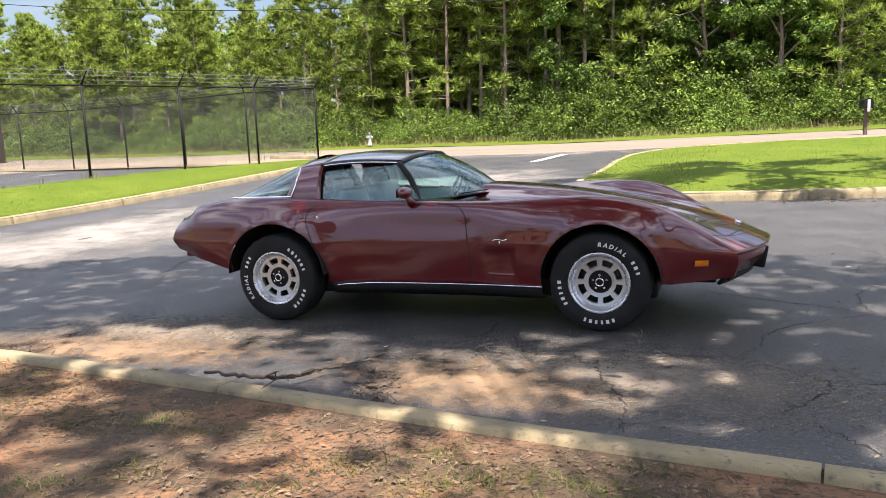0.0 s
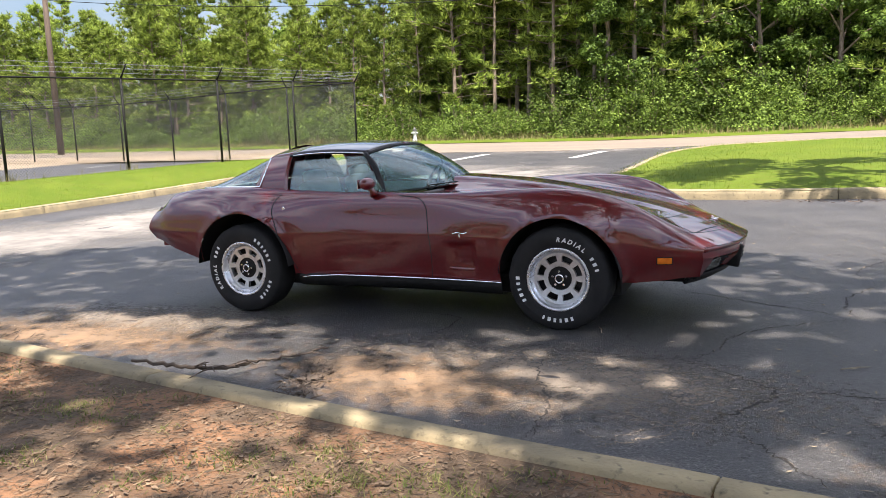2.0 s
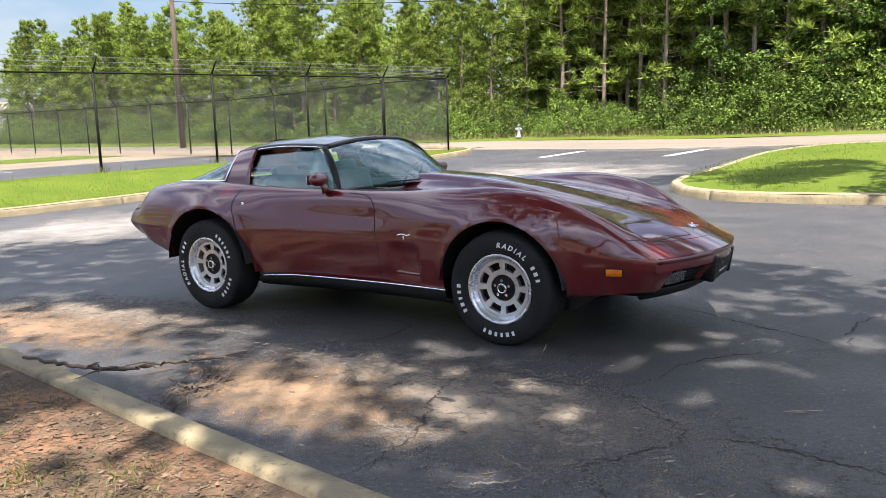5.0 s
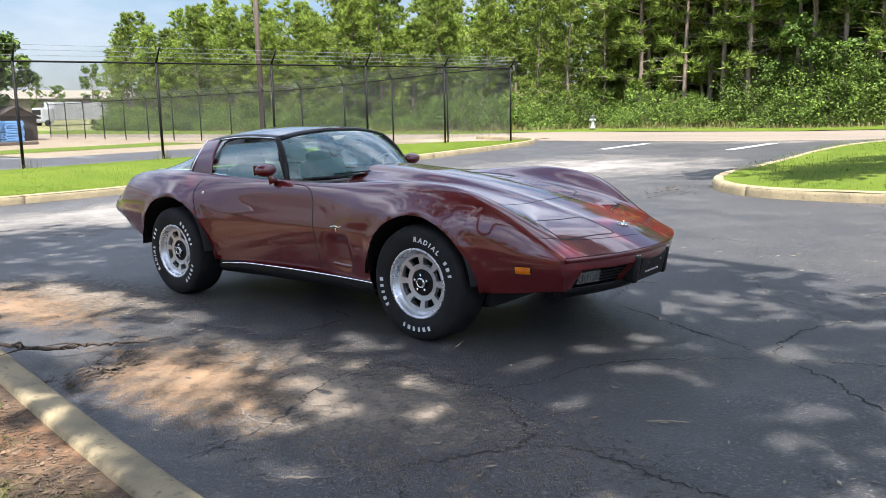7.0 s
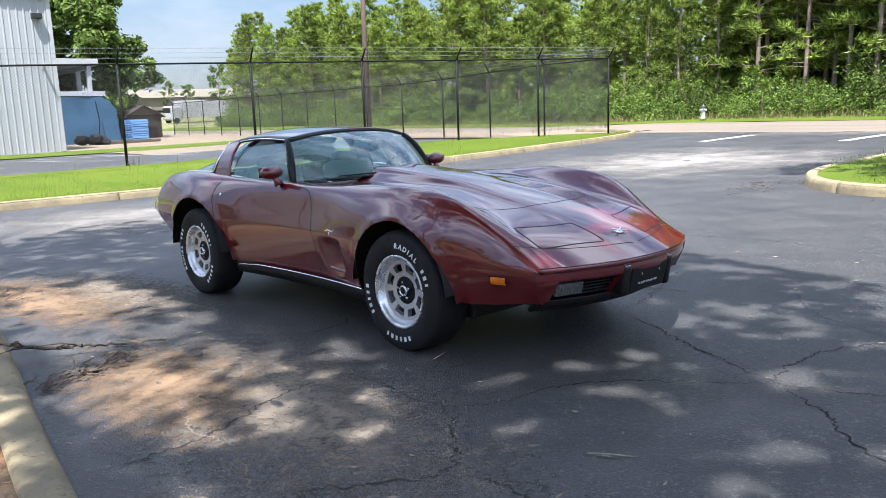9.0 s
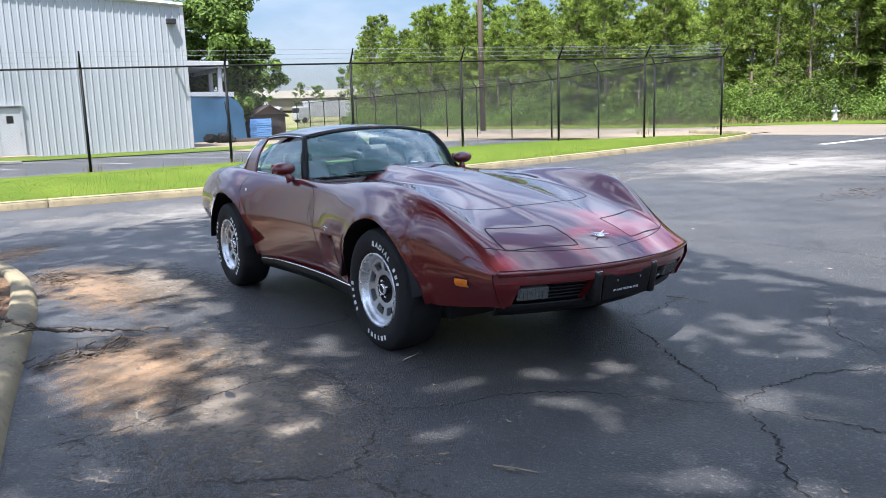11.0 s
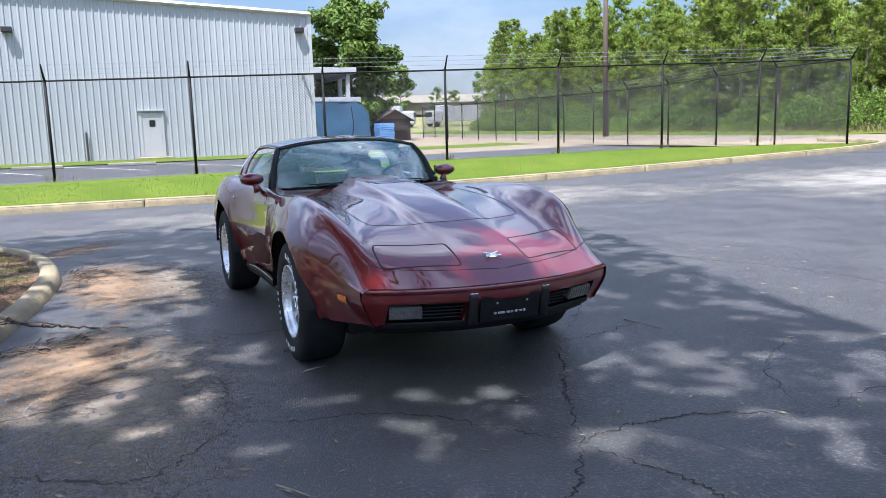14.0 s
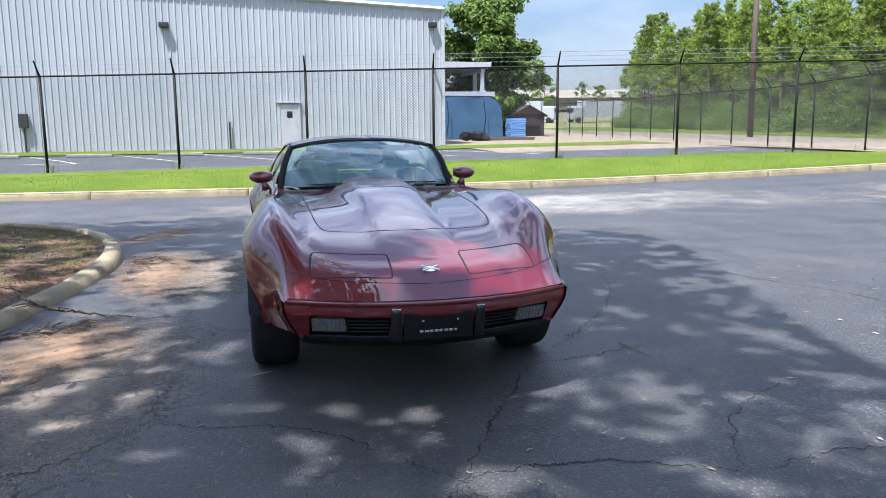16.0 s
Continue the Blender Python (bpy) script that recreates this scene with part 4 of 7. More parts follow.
        seam(tree, [(.60, .456), (.65, .456), (.70, .456)], root, M_BLACK, width=0.052, lift=0.004, from_side=side, name="marker_frame", n=10)
        seam(tree, [(.607, .456), (.65, .456), (.693, .456)], root, M_AMBER, width=0.042, lift=0.009, from_side=side, name="side_marker", n=10)
        # the bright lip of the scoop behind the front wheel
        seam(tree, [(-.79, .378), (-.70, .372), (-.60, .372)], root, M_PAINT, width=0.02, lift=0.012, from_side=side, name="vent_lip", n=10)
        for xx in (-3.25, ):
            for zz in (.555, .535):
                seam(tree, [(xx - .03, zz), (xx + .05, zz)], root, M_GAP, width=0.004, from_side=side, name="bumper_line", n=6)
    # roof spine, rear hoop
    part("roof_bar", patch(lambda u, v: (-1.44 - 0.75 * u, (v - 0.5) * 0.085, roof_z(-1.44 - 0.75 * u, 0) + 0.003), 14, 4, 0.02), M_PAINT, root, smooth=True)
    part("roof_hoop", patch(lambda u, v: (-2.152 - 0.21 * u, (v - 0.5) * 1.10 * (1 - 0.03 * u), roof_z(-2.152 - 0.21 * u, (v - 0.5) * 1.10) + 0.004), 6, 28, 0.014), M_PAINT, root, smooth=True)
    part("header_rail", patch(lambda u, v: top_ws(v) + Vector((0.012 - 0.05 * u, 0, 0.004 + 0.010 * u)), 3, 24, 0.012), M_BLACK, root, smooth=True)

    def rg(u, v):
        x = -2.35 - 0.66 * u
        w = 0.545 + 0.09 * math.sin(u * math.pi * 0.5)
        y = (v - 0.5) * 2
        zt = roof_z(-2.35, 0) * (1 - u ** 1.15) + 0.945 * u ** 1.15
        return (x - 0.04 * (1 - y * y), y * w, 0.945 + (zt - 0.945) * (1 - abs(y) ** 3.2) + 0.02 * (1 - u) * (1 - abs(y)))
    part("rear_window", patch(rg, 14, 24), M_CARGLASS, root, "tinted fastback rear window", smooth=True)
    # nose fascia
    face = lambda y: 1.098 - 0.235 * (y / 0.7) ** 2
    part("nose_lip", patch(lambda u, v: (face((v - .5) * 1.32) - 0.022 * u, (v - .5) * 1.32, 0.537 - 0.018 * u), 4, 40), M_PAINT, root, smooth=True)
    # painted face under the lip, with an opening for lamp and grille on each side and one for the plate
    edge_y_at = curve([(.33, .605), (.36, .622), (.44, .664), (.505, .678), (.53, .672)])
    zs_face = [.527, .515, .50, .485, .470, .460, .445, .425, .405, .385, .365, .352, .345, .337, .330]
    ys_half = [0, .04, .08, .12, .158, .170, .19, .205, .215, .26, .30, .34, .38, .42, .46, .50, .54, .567, .58, .595, .61, .625, .64, .655, .67, .685]
    bm = bmesh.new()
    for side in (1, -1):
        gf = []
        for i, z in enumerate(zs_face):
            row = []
            for y in ys_half:
                y2 = min(y, edge_y_at(z))
                back = .010 + NOSE_RAKE(z, y2)
                row.append(bm.verts.new((face(y2) - back, y2 * side, max(z, .336 + .012 * smoothstep(.56, .65, y2)) if y > .55 else z)))
            gf.append(row)
        for i in range(len(zs_face) - 1):
            for j in range(len(ys_half) - 1):
                zc, yc = (zs_face[i] + zs_face[i + 1]) / 2, (ys_half[j] + ys_half[j + 1]) / 2
                if .352 < zc < .460 and (.215 < yc < .567 or yc < .158):
                    continue
                if zc < .352 and yc < .60:
                    continue
                bm.faces.new((gf[i][j], gf[i + 1][j], gf[i + 1][j + 1], gf[i][j + 1]))
    bmesh.ops.remove_doubles(bm, verts=bm.verts, dist=.0008)
    bmesh.ops.recalc_face_normals(bm, faces=bm.faces)
    rim = [e for e in bm.edges if e.is_boundary and all(.35 < v.co.z < .462 and abs(v.co.y) < .57 for v in e.verts)]
    r = bmesh.ops.extrude_edge_only(bm, edges=rim)
    bmesh.ops.translate(bm, verts=[v for v in r["geom"] if isinstance(v, bmesh.types.BMVert)], vec=(-.04, 0, 0))
    bmesh.ops.recalc_face_normals(bm, faces=bm.faces)
    part("nose_face", bm, M_PAINT, root, "painted nose face with lamp openings")
    part("nose_roll", tube(bmesh.new(), [(face(y) - .0175, y, .5205) for y in np.linspace(-.655, .655, 50)], .0185, 10), M_PAINT, root, "rounded painted edge over the nose face", smooth=True)
    part("lower_lip", patch(lambda u, v: (face((v - .5) * 1.21) - .098 - .012 * u, (v - .5) * 1.20, 0.353 - 0.03 * u), 3, 40, 0.012), M_BLACK, root, "black lower lip", smooth=True)
    part("front_fascia", patch(lambda u, v: (face((v - .5) * 1.28) - 0.080 - 0.075 * u, (v - .5) * 1.18, 0.50 - 0.165 * u), 8, 40), M_GAP, root, "dark recessed front fascia", smooth=True)
    part("air_dam", patch(lambda u, v: (face((v - .5) * 1.18) - 0.135 - 0.04 * u, (v - .5) * 1.20, 0.333 - 0.048 * u + 0.012 * abs(v - .5)), 3, 40, 0.02), M_BLACK, root, smooth=True)
    for side in (1, -1):
        bm = box(bmesh.new(), -0.02, 0.02, -0.080, 0.080, -0.034, 0.034, 0.008)
        lamp = part("turn_lamp", bm, M_TURN, root, "clear ribbed turn lamp")
        lamp.matrix_local = pose(face(0.478) - 0.080, 0.478 * side, 0.414, 0, 18, side * 18)
        for k in range(8):
            bm = box(bmesh.new(), 0.018, 0.024, -0.070 + k * 0.0195, -0.064 + k * 0.0195, -0.028, 0.028, 0.001)
            part("lens_rib", bm, M_TURN, lamp)
        for k in range(5):
            z = 0.365 + k * 0.020
            bm = patch(lambda u, v: (face((0.217 + 0.185 * v)) - 0.034 - 0.020 * u - NOSE_RAKE(z), (0.217 + 0.185 * v) * side, z + 0.004 - 0.008 * u), 2, 10, 0.005)
            part("grille_slat", bm, M_BLACK, root)
        bm = box(bmesh.new(), -0.06, 0.026, -0.024, 0.024, -0.080, 0.080, 0.016)
        guard = part("bumper_guard", bm, M_BLACK, root, "black rubber bumper guard", smooth=True)
        guard.matrix_local = pose(face(0.19) - 0.036, 0.19 * side, 0.418, 0, 10, side * 6)
        bm = box(bmesh.new(), -0.03, 0.018, -0.020, 0.020, 0.078, 0.084, 0.002)
        cap = part("guard_cap", bm, M_ALLOY, guard)
    plate = part("licence_panel", box(bmesh.new(), -0.009, 0.009, -0.160, 0.160, -0.068, 0.068, 0.006), M_BLACK, root, "black plate with a row of plain light marks")
    plate.matrix_local = pose(1.058, 0, 0.412, 0, 14, 0)
    for k in range(8):
        w = (0.017, 0.020, 0.016, 0.018, 0.015, 0.018, 0.019, 0.014)[k]
        bm = box(bmesh.new(), 0.0085, 0.0105, -0.088 + k * 0.0225, -0.088 + k * 0.0225 + w, -0.030, -0.018, 0.001)
        part("plate_mark", bm, M_ALLOY, plate)
    for y in (-0.075, 0.085):
        bm = lathe(bmesh.new(), [(0.0, 0.006), (0.006, 0.005), (0.006, 0)], "Z", 10)
        bmesh.ops.rotate(bm, verts=bm.verts, cent=(0, 0, 0), matrix=Matrix.Rotation(math.pi / 2, 3, "Y"))
        bmesh.ops.translate(bm, verts=bm.verts, vec=(0.009, y, 0.030))
        part("plate_bolt", bm, M_CHROME, plate)
    # nose badge: an oval with crossed bars
    h = tree.ray_cast(Vector((.885, 0, 2)), Vector((0, 0, -1)))
    bm = bmesh.new()
    bmesh.ops.create_uvsphere(bm, u_segments=20, v_segments=8, radius=1.0)
    for v in bm.verts:
        v.co = Vector((v.co.x * 0.024, v.co.y * 0.034, v.co.z * 0.009))
    b = part("nose_badge", bm, M_CHROME, root, "chrome oval nose badge", smooth=True)
    b.matrix_local = Matrix.Translation(h[0] + Vector((0, 0, 0.003))) @ pose(0, 0, 0, 0, 20, 0)
    for a in (28, -28):
        bm = box(bmesh.new(), -0.004, 0.004, -0.046, 0.046, 0.004, 0.010, 0.002)
        o = part("badge_bar", bm, M_ALLOY, b)
        o.matrix_local = pose(0, 0, 0, 0, 0, a)
    # wipers and cowl
    bm = patch(lambda u, v: base_ws(0.02 + 0.96 * v) + Vector((0.07 - 0.10 * u, 0, 0.0 - 0.004 * u)), 4, 24)
    part("cowl", bm, M_BLACK, root, smooth=True)
    for y0, y1 in ((-0.42, 0.02), (0.06, 0.48)):
        bm = bmesh.new()
        tube(bm, [base_ws(0.5 + y / 1.22) + Vector((0.012, 0, 0.012)) for y in np.linspace(y0, y1, 8)], 0.005, 6)
        part("wiper", bm, M_BLACK, root, smooth=True)
    # cabin
    tub = part("cabin_floor", patch(lambda u, v: (-1.0 - 1.95 * u, (v - .5) * (1.28 - .36 * smoothstep(.50, .56, u)), 0.42 + 0.37 * smoothstep(0.54, 0.62, u)), 40, 6), M_SEAT, root)
    for side in (1, -1):
        part("door_card", patch(lambda u, v: (-1.0 - 1.05 * u, (0.63 - 0.02 * v) * side, 0.42 + 0.475 * v), 10, 5), M_SEAT, root)
        y0 = 0.35 * side
        seat = new("car_seat")
        seat.parent = root
        seat["label"] = "grey vinyl bucket seat"
        seat.matrix_local = pose(-1.85, y0, 0.42)
        part("seat_cushion", box(bmesh.new(), -0.05, 0.48, -0.23, 0.23, 0.0, 0.17, 0.05), M_SEAT, seat, smooth=True)
        bm = box(bmesh.new(), -0.07, 0.07, -0.22, 0.22, 0.0, 0.47, 0.05, pose(-0.06, 0, 0.12, 0, -20, 0))
        part("seat_back", bm, M_SEAT, seat, smooth=True)
        bm = box(bmesh.new(), -0.05, 0.05, -0.11, 0.11, 0.0, 0.11, 0.035, pose(-0.225, 0, 0.53, 0, -16, 0))
        part("head_rest", bm, M_SEAT, seat, smooth=True)
        bm = box(bmesh.new(), -0.012, 0.012, -0.15, 0.15, -0.03, 0.03, 0.008)
        o = part("sun_visor", bm, M_SEAT, root)
        o.matrix_local = pose(-1.53, 0.27 * side, 1.165, 0, 60, 0)
    part("dashboard", patch(lambda u, v: (-0.98 - 0.30 * math.sin(u * 1.5), (v - .5) * 1.22, 0.90 - 0.30 * (1 - math.cos(u * 1.5))), 8, 12, 0.02), M_SEAT, root, smooth=True)
    part("console", box(bmesh.new(), -2.1, -1.2, -0.10, 0.10, 0.42, 0.66, 0.03), M_SEAT, root, smooth=True)
    bm = bmesh.new()
    tube(bm, [(0, 0.185 * math.cos(a), 0.185 * math.sin(a)) for a in np.linspace(0, 2 * math.pi, 33)], 0.014, 8, False)
    for a in (90, 210, 330):
        tube(bm, [(0, 0, 0), (0, 0.18 * math.cos(radians(a)), 0.18 * math.sin(radians(a)))], 0.012, 6)
    tube(bm, [(0, 0, 0), (0.25, 0, -0.02)], 0.03, 10)
    o = part("steering_wheel", bm, M_BLACK, root, smooth=True)
    o.matrix_local = pose(-1.36, 0.36, 0.865, 0, 18, 0)
    bm = box(bmesh.new(), -0.012, 0.012, -0.11, 0.11, -0.028, 0.028, 0.012)
    o = part("rear_view_mirror", bm, M_BLACK, root)
    o.matrix_local = pose(-1.33, 0.0, 1.135, 0, 10, 0)
    for x, spins in ((0.0, (8, 0)), (-2.489, (20, 128))):
        wheel(root, x, 1, spins[0])
        wheel(root, x, -1, spins[1])
    return root


car = sports_car()


# ---- paving marks, cracks and drift on the asphalt ----
def road_bar(x0, y0, x1, y1, width=0.12, length_label="white painted lane line on the asphalt", z=0.006):
    bm = bmesh.new()
    a, b = Vector((x0, y0, 0)), Vector((x1, y1, 0))
    d = (b - a).normalized()
    s = Vector((-d.y, d.x, 0)) * width / 2
    n = max(2, int((b - a).length / 0.5))
    last = None
    for i in range(n + 1):
        p = a.lerp(b, i / n)
        cur = [bm.verts.new((q.x, q.y, lot_height(q.x, q.y) + z)) for q in (p + s, p - s)]
        if last:
            bm.faces.new((last[0], last[1], cur[1], cur[0]))
        last = cur
    bmesh.ops.recalc_face_normals(bm, faces=bm.faces)
    return tagged(part("lane_line", bm, M_WHITE_LINE), length_label, "road marking", "painted lane lines", "structure")


road_bar(-8.9, 18.4, -8.75, 21.4, 0.30)
road_bar(-4.85, 18.4, -4.5, 21.5, 0.30)
for k in range(9):
    y = -10.2 + 3.45 * k - (10.35 if k > 6 else 0)
    if k < 6:
        road_bar(-31.4, y, -25.2, y + 3.1, 0.11, z=-0.012)
road_bar(-25.6, -16, -25.0, -6.9, 0.11, z=-0.012)
road_bar(-30.2, 5.6, -26.4, 10.6, 0.11, z=-0.012)
road_bar(-31.0, 12.0, -29.0, 14.5, 0.11, z=-0.012)
road_bar(-23.6, 16.6, -23.7, 18.2, 0.14, z=-0.012)
road_bar(-20.9, -3.6, -20.5, -2.6, 0.14, z=-0.012)

cracks = tagged(new("pavement_cracks"), "jagged open cracks in the old asphalt", "cracks", kind="structure")
M_CRACK = material("crack_depth", (0.008, 0.008, 0.008), 0.95, second=(0.03, 0.026, 0.022), scale=12)
M_CRACK_SAND = material("crack_sand", (0.22, 0.185, 0.145), 0.95, second=(0.12, 0.10, 0.08), scale=18)


def crack(points, width=0.012, mat=None, seed=1, jag=0.020):
    rnd = random.Random(seed)
    width *= .92
    pts = spline(points, 2 + 22 * len(points))
    bm, grit = bmesh.new(), bmesh.new()
    last = None
    n = len(pts)
    off = 0.0
    for i, p in enumerate(pts):
        a, b = pts[max(i - 1, 0)], pts[min(i + 1, n - 1)]
        t = (b - a) / max(1e-6, np.linalg.norm(b - a))
        nrm = np.array((-t[1], t[0]))
        off = 0.55 * off + rnd.uniform(-jag, jag) * 0.8
        w = width * (0.35 + 0.9 * rnd.random()) * min(1, 0.25 + 2.2 * min(i, n - 1 - i) / n)
        c = p + nrm * off
        cur = [bm.verts.new((c[0] + nrm[0] * s * w, c[1] + nrm[1] * s * w, lot_height(c[0], c[1]) + 0.0025)) for s in (0.5, -0.5)]
        if last:
            bm.faces.new((last[0], last[1], cur[1], cur[0]))
        last = cur
        if mat is None and rnd.random() < .16:
            q, s, sg = c + nrm * rnd.uniform(-1, 1) * w, width * rnd.uniform(.25, .6), rnd.choice((1, -1))
            e = t * rnd.uniform(.006, .02)
            z = lot_height(q[0], q[1]) + 0.0034
            grit.faces.new([grit.verts.new((q[0] + d[0], q[1] + d[1], z)) for d in (-e, nrm * s * .4 * sg - e * .2, e, -nrm * s * .4 * sg + e * .3)])
    for b in (bm, grit):
        for f in b.faces:
            f.normal_update()
            if f.normal.z < 0:
                f.normal_flip()
    part("crack", bm, mat or M_CRACK, cracks)
    if len(grit.faces):
        part("crack_grit", grit, M_CRACK_SAND, cracks)
    else:
        grit.free()


crack([(.45, .62), (1.1, .28), (1.79, -.08)], .016, seed=2)
crack([(1.79, -.08), (1.42, -.34), (1.08, -.66), (.99, -1.02), (.86, -1.27)], .012, seed=3)
crack([(1.79, -.08), (1.72, .2), (1.78, .6), (1.97, .95)], .014, seed=4)
crack([(1.79, -.08), (2.2, .05), (2.6, .10), (3.3, .35)], .013, seed=5)
crack([(1.80, -.1), (2.05, -.26), (2.35, -.57), (2.9, -1.0)], .014, seed=6)
crack([(.86, -1.27), (1.2, -1.56), (1.31, -1.74), (1.09, -2.1), (1.09, -2.2)], .018, seed=7)
crack([(1.31, -1.74), (1.5, -1.65), (1.9, -1.70), (2.4, -1.75)], .014, seed=8)
crack([(.86, -1.27), (.57, -1.29), (.25, -1.25), (.05, -1.3)], .012, seed=9)
crack([(.07, -1.32), (.13, -1.75), (.29, -2.1), (.34, -2.55)], .018, seed=10)
crack([(1.09, -2.2), (1.27, -2.4), (1.5, -2.7)], .014, seed=11)
crack([(-.38, -1.94), (.12, -2.15), (.5, -2.13), (.94, -2.29), (1.09, -2.2)], .011, M_CRACK_SAND, 12)
crack([(.62, -2.6), (.78, -2.46), (.94, -2.29)], .018, M_CRACK_SAND, 13)
crack([(.62, -2.55), (.80, -2.34), (1.02, -2.12)], .010, M_CRACK_SAND, 14)
crack([(-1.3, -1.6), (-1.0, -1.17), (-.67, -1.2), (-.27, -1.19)], .011, M_CRACK_SAND, 15)
crack([(-1.0, -1.17), (-.77, -1.0), (-.8, -.64), (-1.3, -.5)], .012, seed=16)
crack([(.31, -2.07), (.51, -2.04), (.78, -2.08), (.92, -2.16)], .008, M_CRACK_SAND, 17)
crack([(-2.6, -1.5), (-2.0, -1.25), (-1.4, -1.3)], .010, M_CRACK_SAND, 18)
crack([(.2, 1.6), (.4, 1.0), (.45, .62)], .010, seed=19)
crack([(.45, .62), (-.3, 1.3), (-1.2, 1.9), (-2.4, 2.3)], .009, seed=20)
crack([(1.97, .95), (1.9, 1.6), (2.2, 2.4), (1.7, 3.3)], .010, seed=21)
crack([(1.97, .95), (1.4, 1.3), (1.0, 1.9)], .008, seed=22)
crack([(3.3, .35), (3.2, 1.2), (3.6, 2.1)], .010, seed=23)
crack([(-4.6, .2), (-5.4, 2.0), (-5.0, 4.5), (-6, 7)], .012, seed=24)
crack([(-3.3, 3.6), (-1.8, 3.3), (-.2, 3.7), (1.7, 3.3)], .010, seed=25)
for k in range(44):
    rr = random.Random(200 + k)
    x, y = rr.uniform(-.9, 2.6), rr.uniform(-2.5, -1.2) + (0.5 if k % 3 == 0 else 0)
    a = rr.uniform(0, 6.28)
    crack([(x, y), (x + .16 * math.cos(a), y + .16 * math.sin(a)), (x + .34 * math.cos(a + .5), y + .30 * math.sin(a + .5))], .006,
          M_CRACK_SAND if k % 2 else M_CRACK, 300 + k, 0.02)


def drift_material(name, colour, second, low, high, scale):
    """Loose sand that thins out towards the rim of its sheet: UV y runs 0 (thick) to 1 (gone)."""
    m = material(name, colour, 0.95, second=second, scale=3.0, bump=0.3, bump_scale=70)
    n, l = m.node_tree.nodes, m.node_tree.links
    b, out = n["Principled BSDF"], n["Material Output"]
    uv, sep, tc, t = n.new("ShaderNodeUVMap"), n.new("ShaderNodeSeparateXYZ"), n.new("ShaderNodeTexCoord"), n.new("ShaderNodeTexNoise")
    t.inputs["Scale"].default_value, t.inputs["Detail"].default_value, t.inputs["Roughness"].default_value = scale, 9.0, 0.68
    l.new(tc.outputs["Object"], t.inputs["Vector"])
    l.new(uv.outputs["UV"], sep.inputs["Vector"])
    sub, mr = n.new("ShaderNodeMath"), n.new("ShaderNodeMapRange")
    sub.operation = "MULTIPLY_ADD"
    l.new(sep.outputs["Y"], sub.inputs[0])
    sub.inputs[1].default_value = -0.55
    l.new(t.outputs["Fac"], sub.inputs[2])
    mr.inputs["From Min"].default_value, mr.inputs["From Max"].default_value = low, high
    l.new(sub.outputs[0], mr.inputs["Value"])
    tr, mx = n.new("ShaderNodeBsdfTransparent"), n.new("ShaderNodeMixShader")
    l.new(mr.outputs["Result"], mx.inputs[0])
    l.new(tr.outputs["BSDF"], mx.inputs[1])
    l.new(b.outputs["BSDF"], mx.inputs[2])
    l.new(mx.outputs["Shader"], out.inputs["Surface"])
    return m


M_DRIFT = drift_material("drifted_sand", (0.225, 0.142, 0.080), (0.135, 0.094, 0.060), 0.08, 0.44, 9.0)
M_GRIT = drift_material("fine_grit", (0.185, 0.152, 0.116), (0.11, 0.092, 0.072), 0.20, 0.44, 24.0)
M_DUST = drift_material("road_dust", (0.215, 0.20, 0.18), (0.165, 0.154, 0.14), 0.04, 0.45, 0.9)


def drift(name, cx, cy, rx, ry, turn, mat, z, label):
    bm = bmesh.new()
    uvl = bm.loops.layers.uv.new("UVMap")
    rings = []
    for j in range(7):
        rings.append([bm.verts.new((0, 0, 0)) for k in range(40)])
    for j, ring in enumerate(rings):
        for k, v in enumerate(ring):
            a, r = 2 * math.pi * k / 40, max(0.02, j / 6)
            u, w = rx * r * math.cos(a), ry * r * math.sin(a)
            x, y = cx + u * math.cos(turn) - w * math.sin(turn), cy + u * math.sin(turn) + w * math.cos(turn)
            v.co = Vector((x, y, lot_height(x, y) + z))
    for j in range(6):
        for k in range(40):
            f = bm.faces.new((rings[j][k], rings[j + 1][k], rings[j + 1][(k + 1) % 40], rings[j][(k + 1) % 40]))
            for lp, jj in zip(f.loops, (j, j + 1, j + 1, j)):
                lp[uvl].uv = (0, jj / 6)
    bmesh.ops.recalc_face_normals(bm, faces=bm.faces)
    return tagged(part(name, bm, mat), label, "sand", kind="structure")


drift("sand_drift", -.55, -2.0, 1.25, .62, -.15, M_DRIFT, 0.0012, "orange sand drifted over the asphalt beside the kerb")
drift("grit_film", .2, -1.75, 2.9, 1.15, -.1, M_GRIT, 0.0009, "thin brown grit trodden over the asphalt")
drift("grit_film", -3.2, -1.3, 2.6, 1.0, .05, M_GRIT, 0.0008, "thin brown grit trodden over the asphalt")
drift("sand_drift", -3.4, -1.75, 2.1, .62, .05, M_DRIFT, 0.0014, "orange sand drifted over the asphalt beside the kerb")
drift("sand_drift", 2.4, -2.75, 1.1, .55, -.1, M_DRIFT, 0.0012, "orange sand drifted over the asphalt beside the kerb")
drift("sand_drift", -6.2, -2.1, 1.2, .55, -.5, M_DRIFT, 0.0012, "orange sand drifted over the asphalt beside the kerb")
drift("dust_patch", -8.6, 3.5, 2.6, 7.5, -.05, M_DUST, 0.0016, "pale dust worn along the driveway lane")
drift("dust_patch", -6.0, 12.5, 4.6, 5.0, .3, M_DUST, 0.0018, "pale dust worn along the driveway lane")
drift("dust_patch", -4.5, 24.5, 9.0, 4.0, .1, M_DUST, 0.0020, "pale dust where the driveway meets the street")


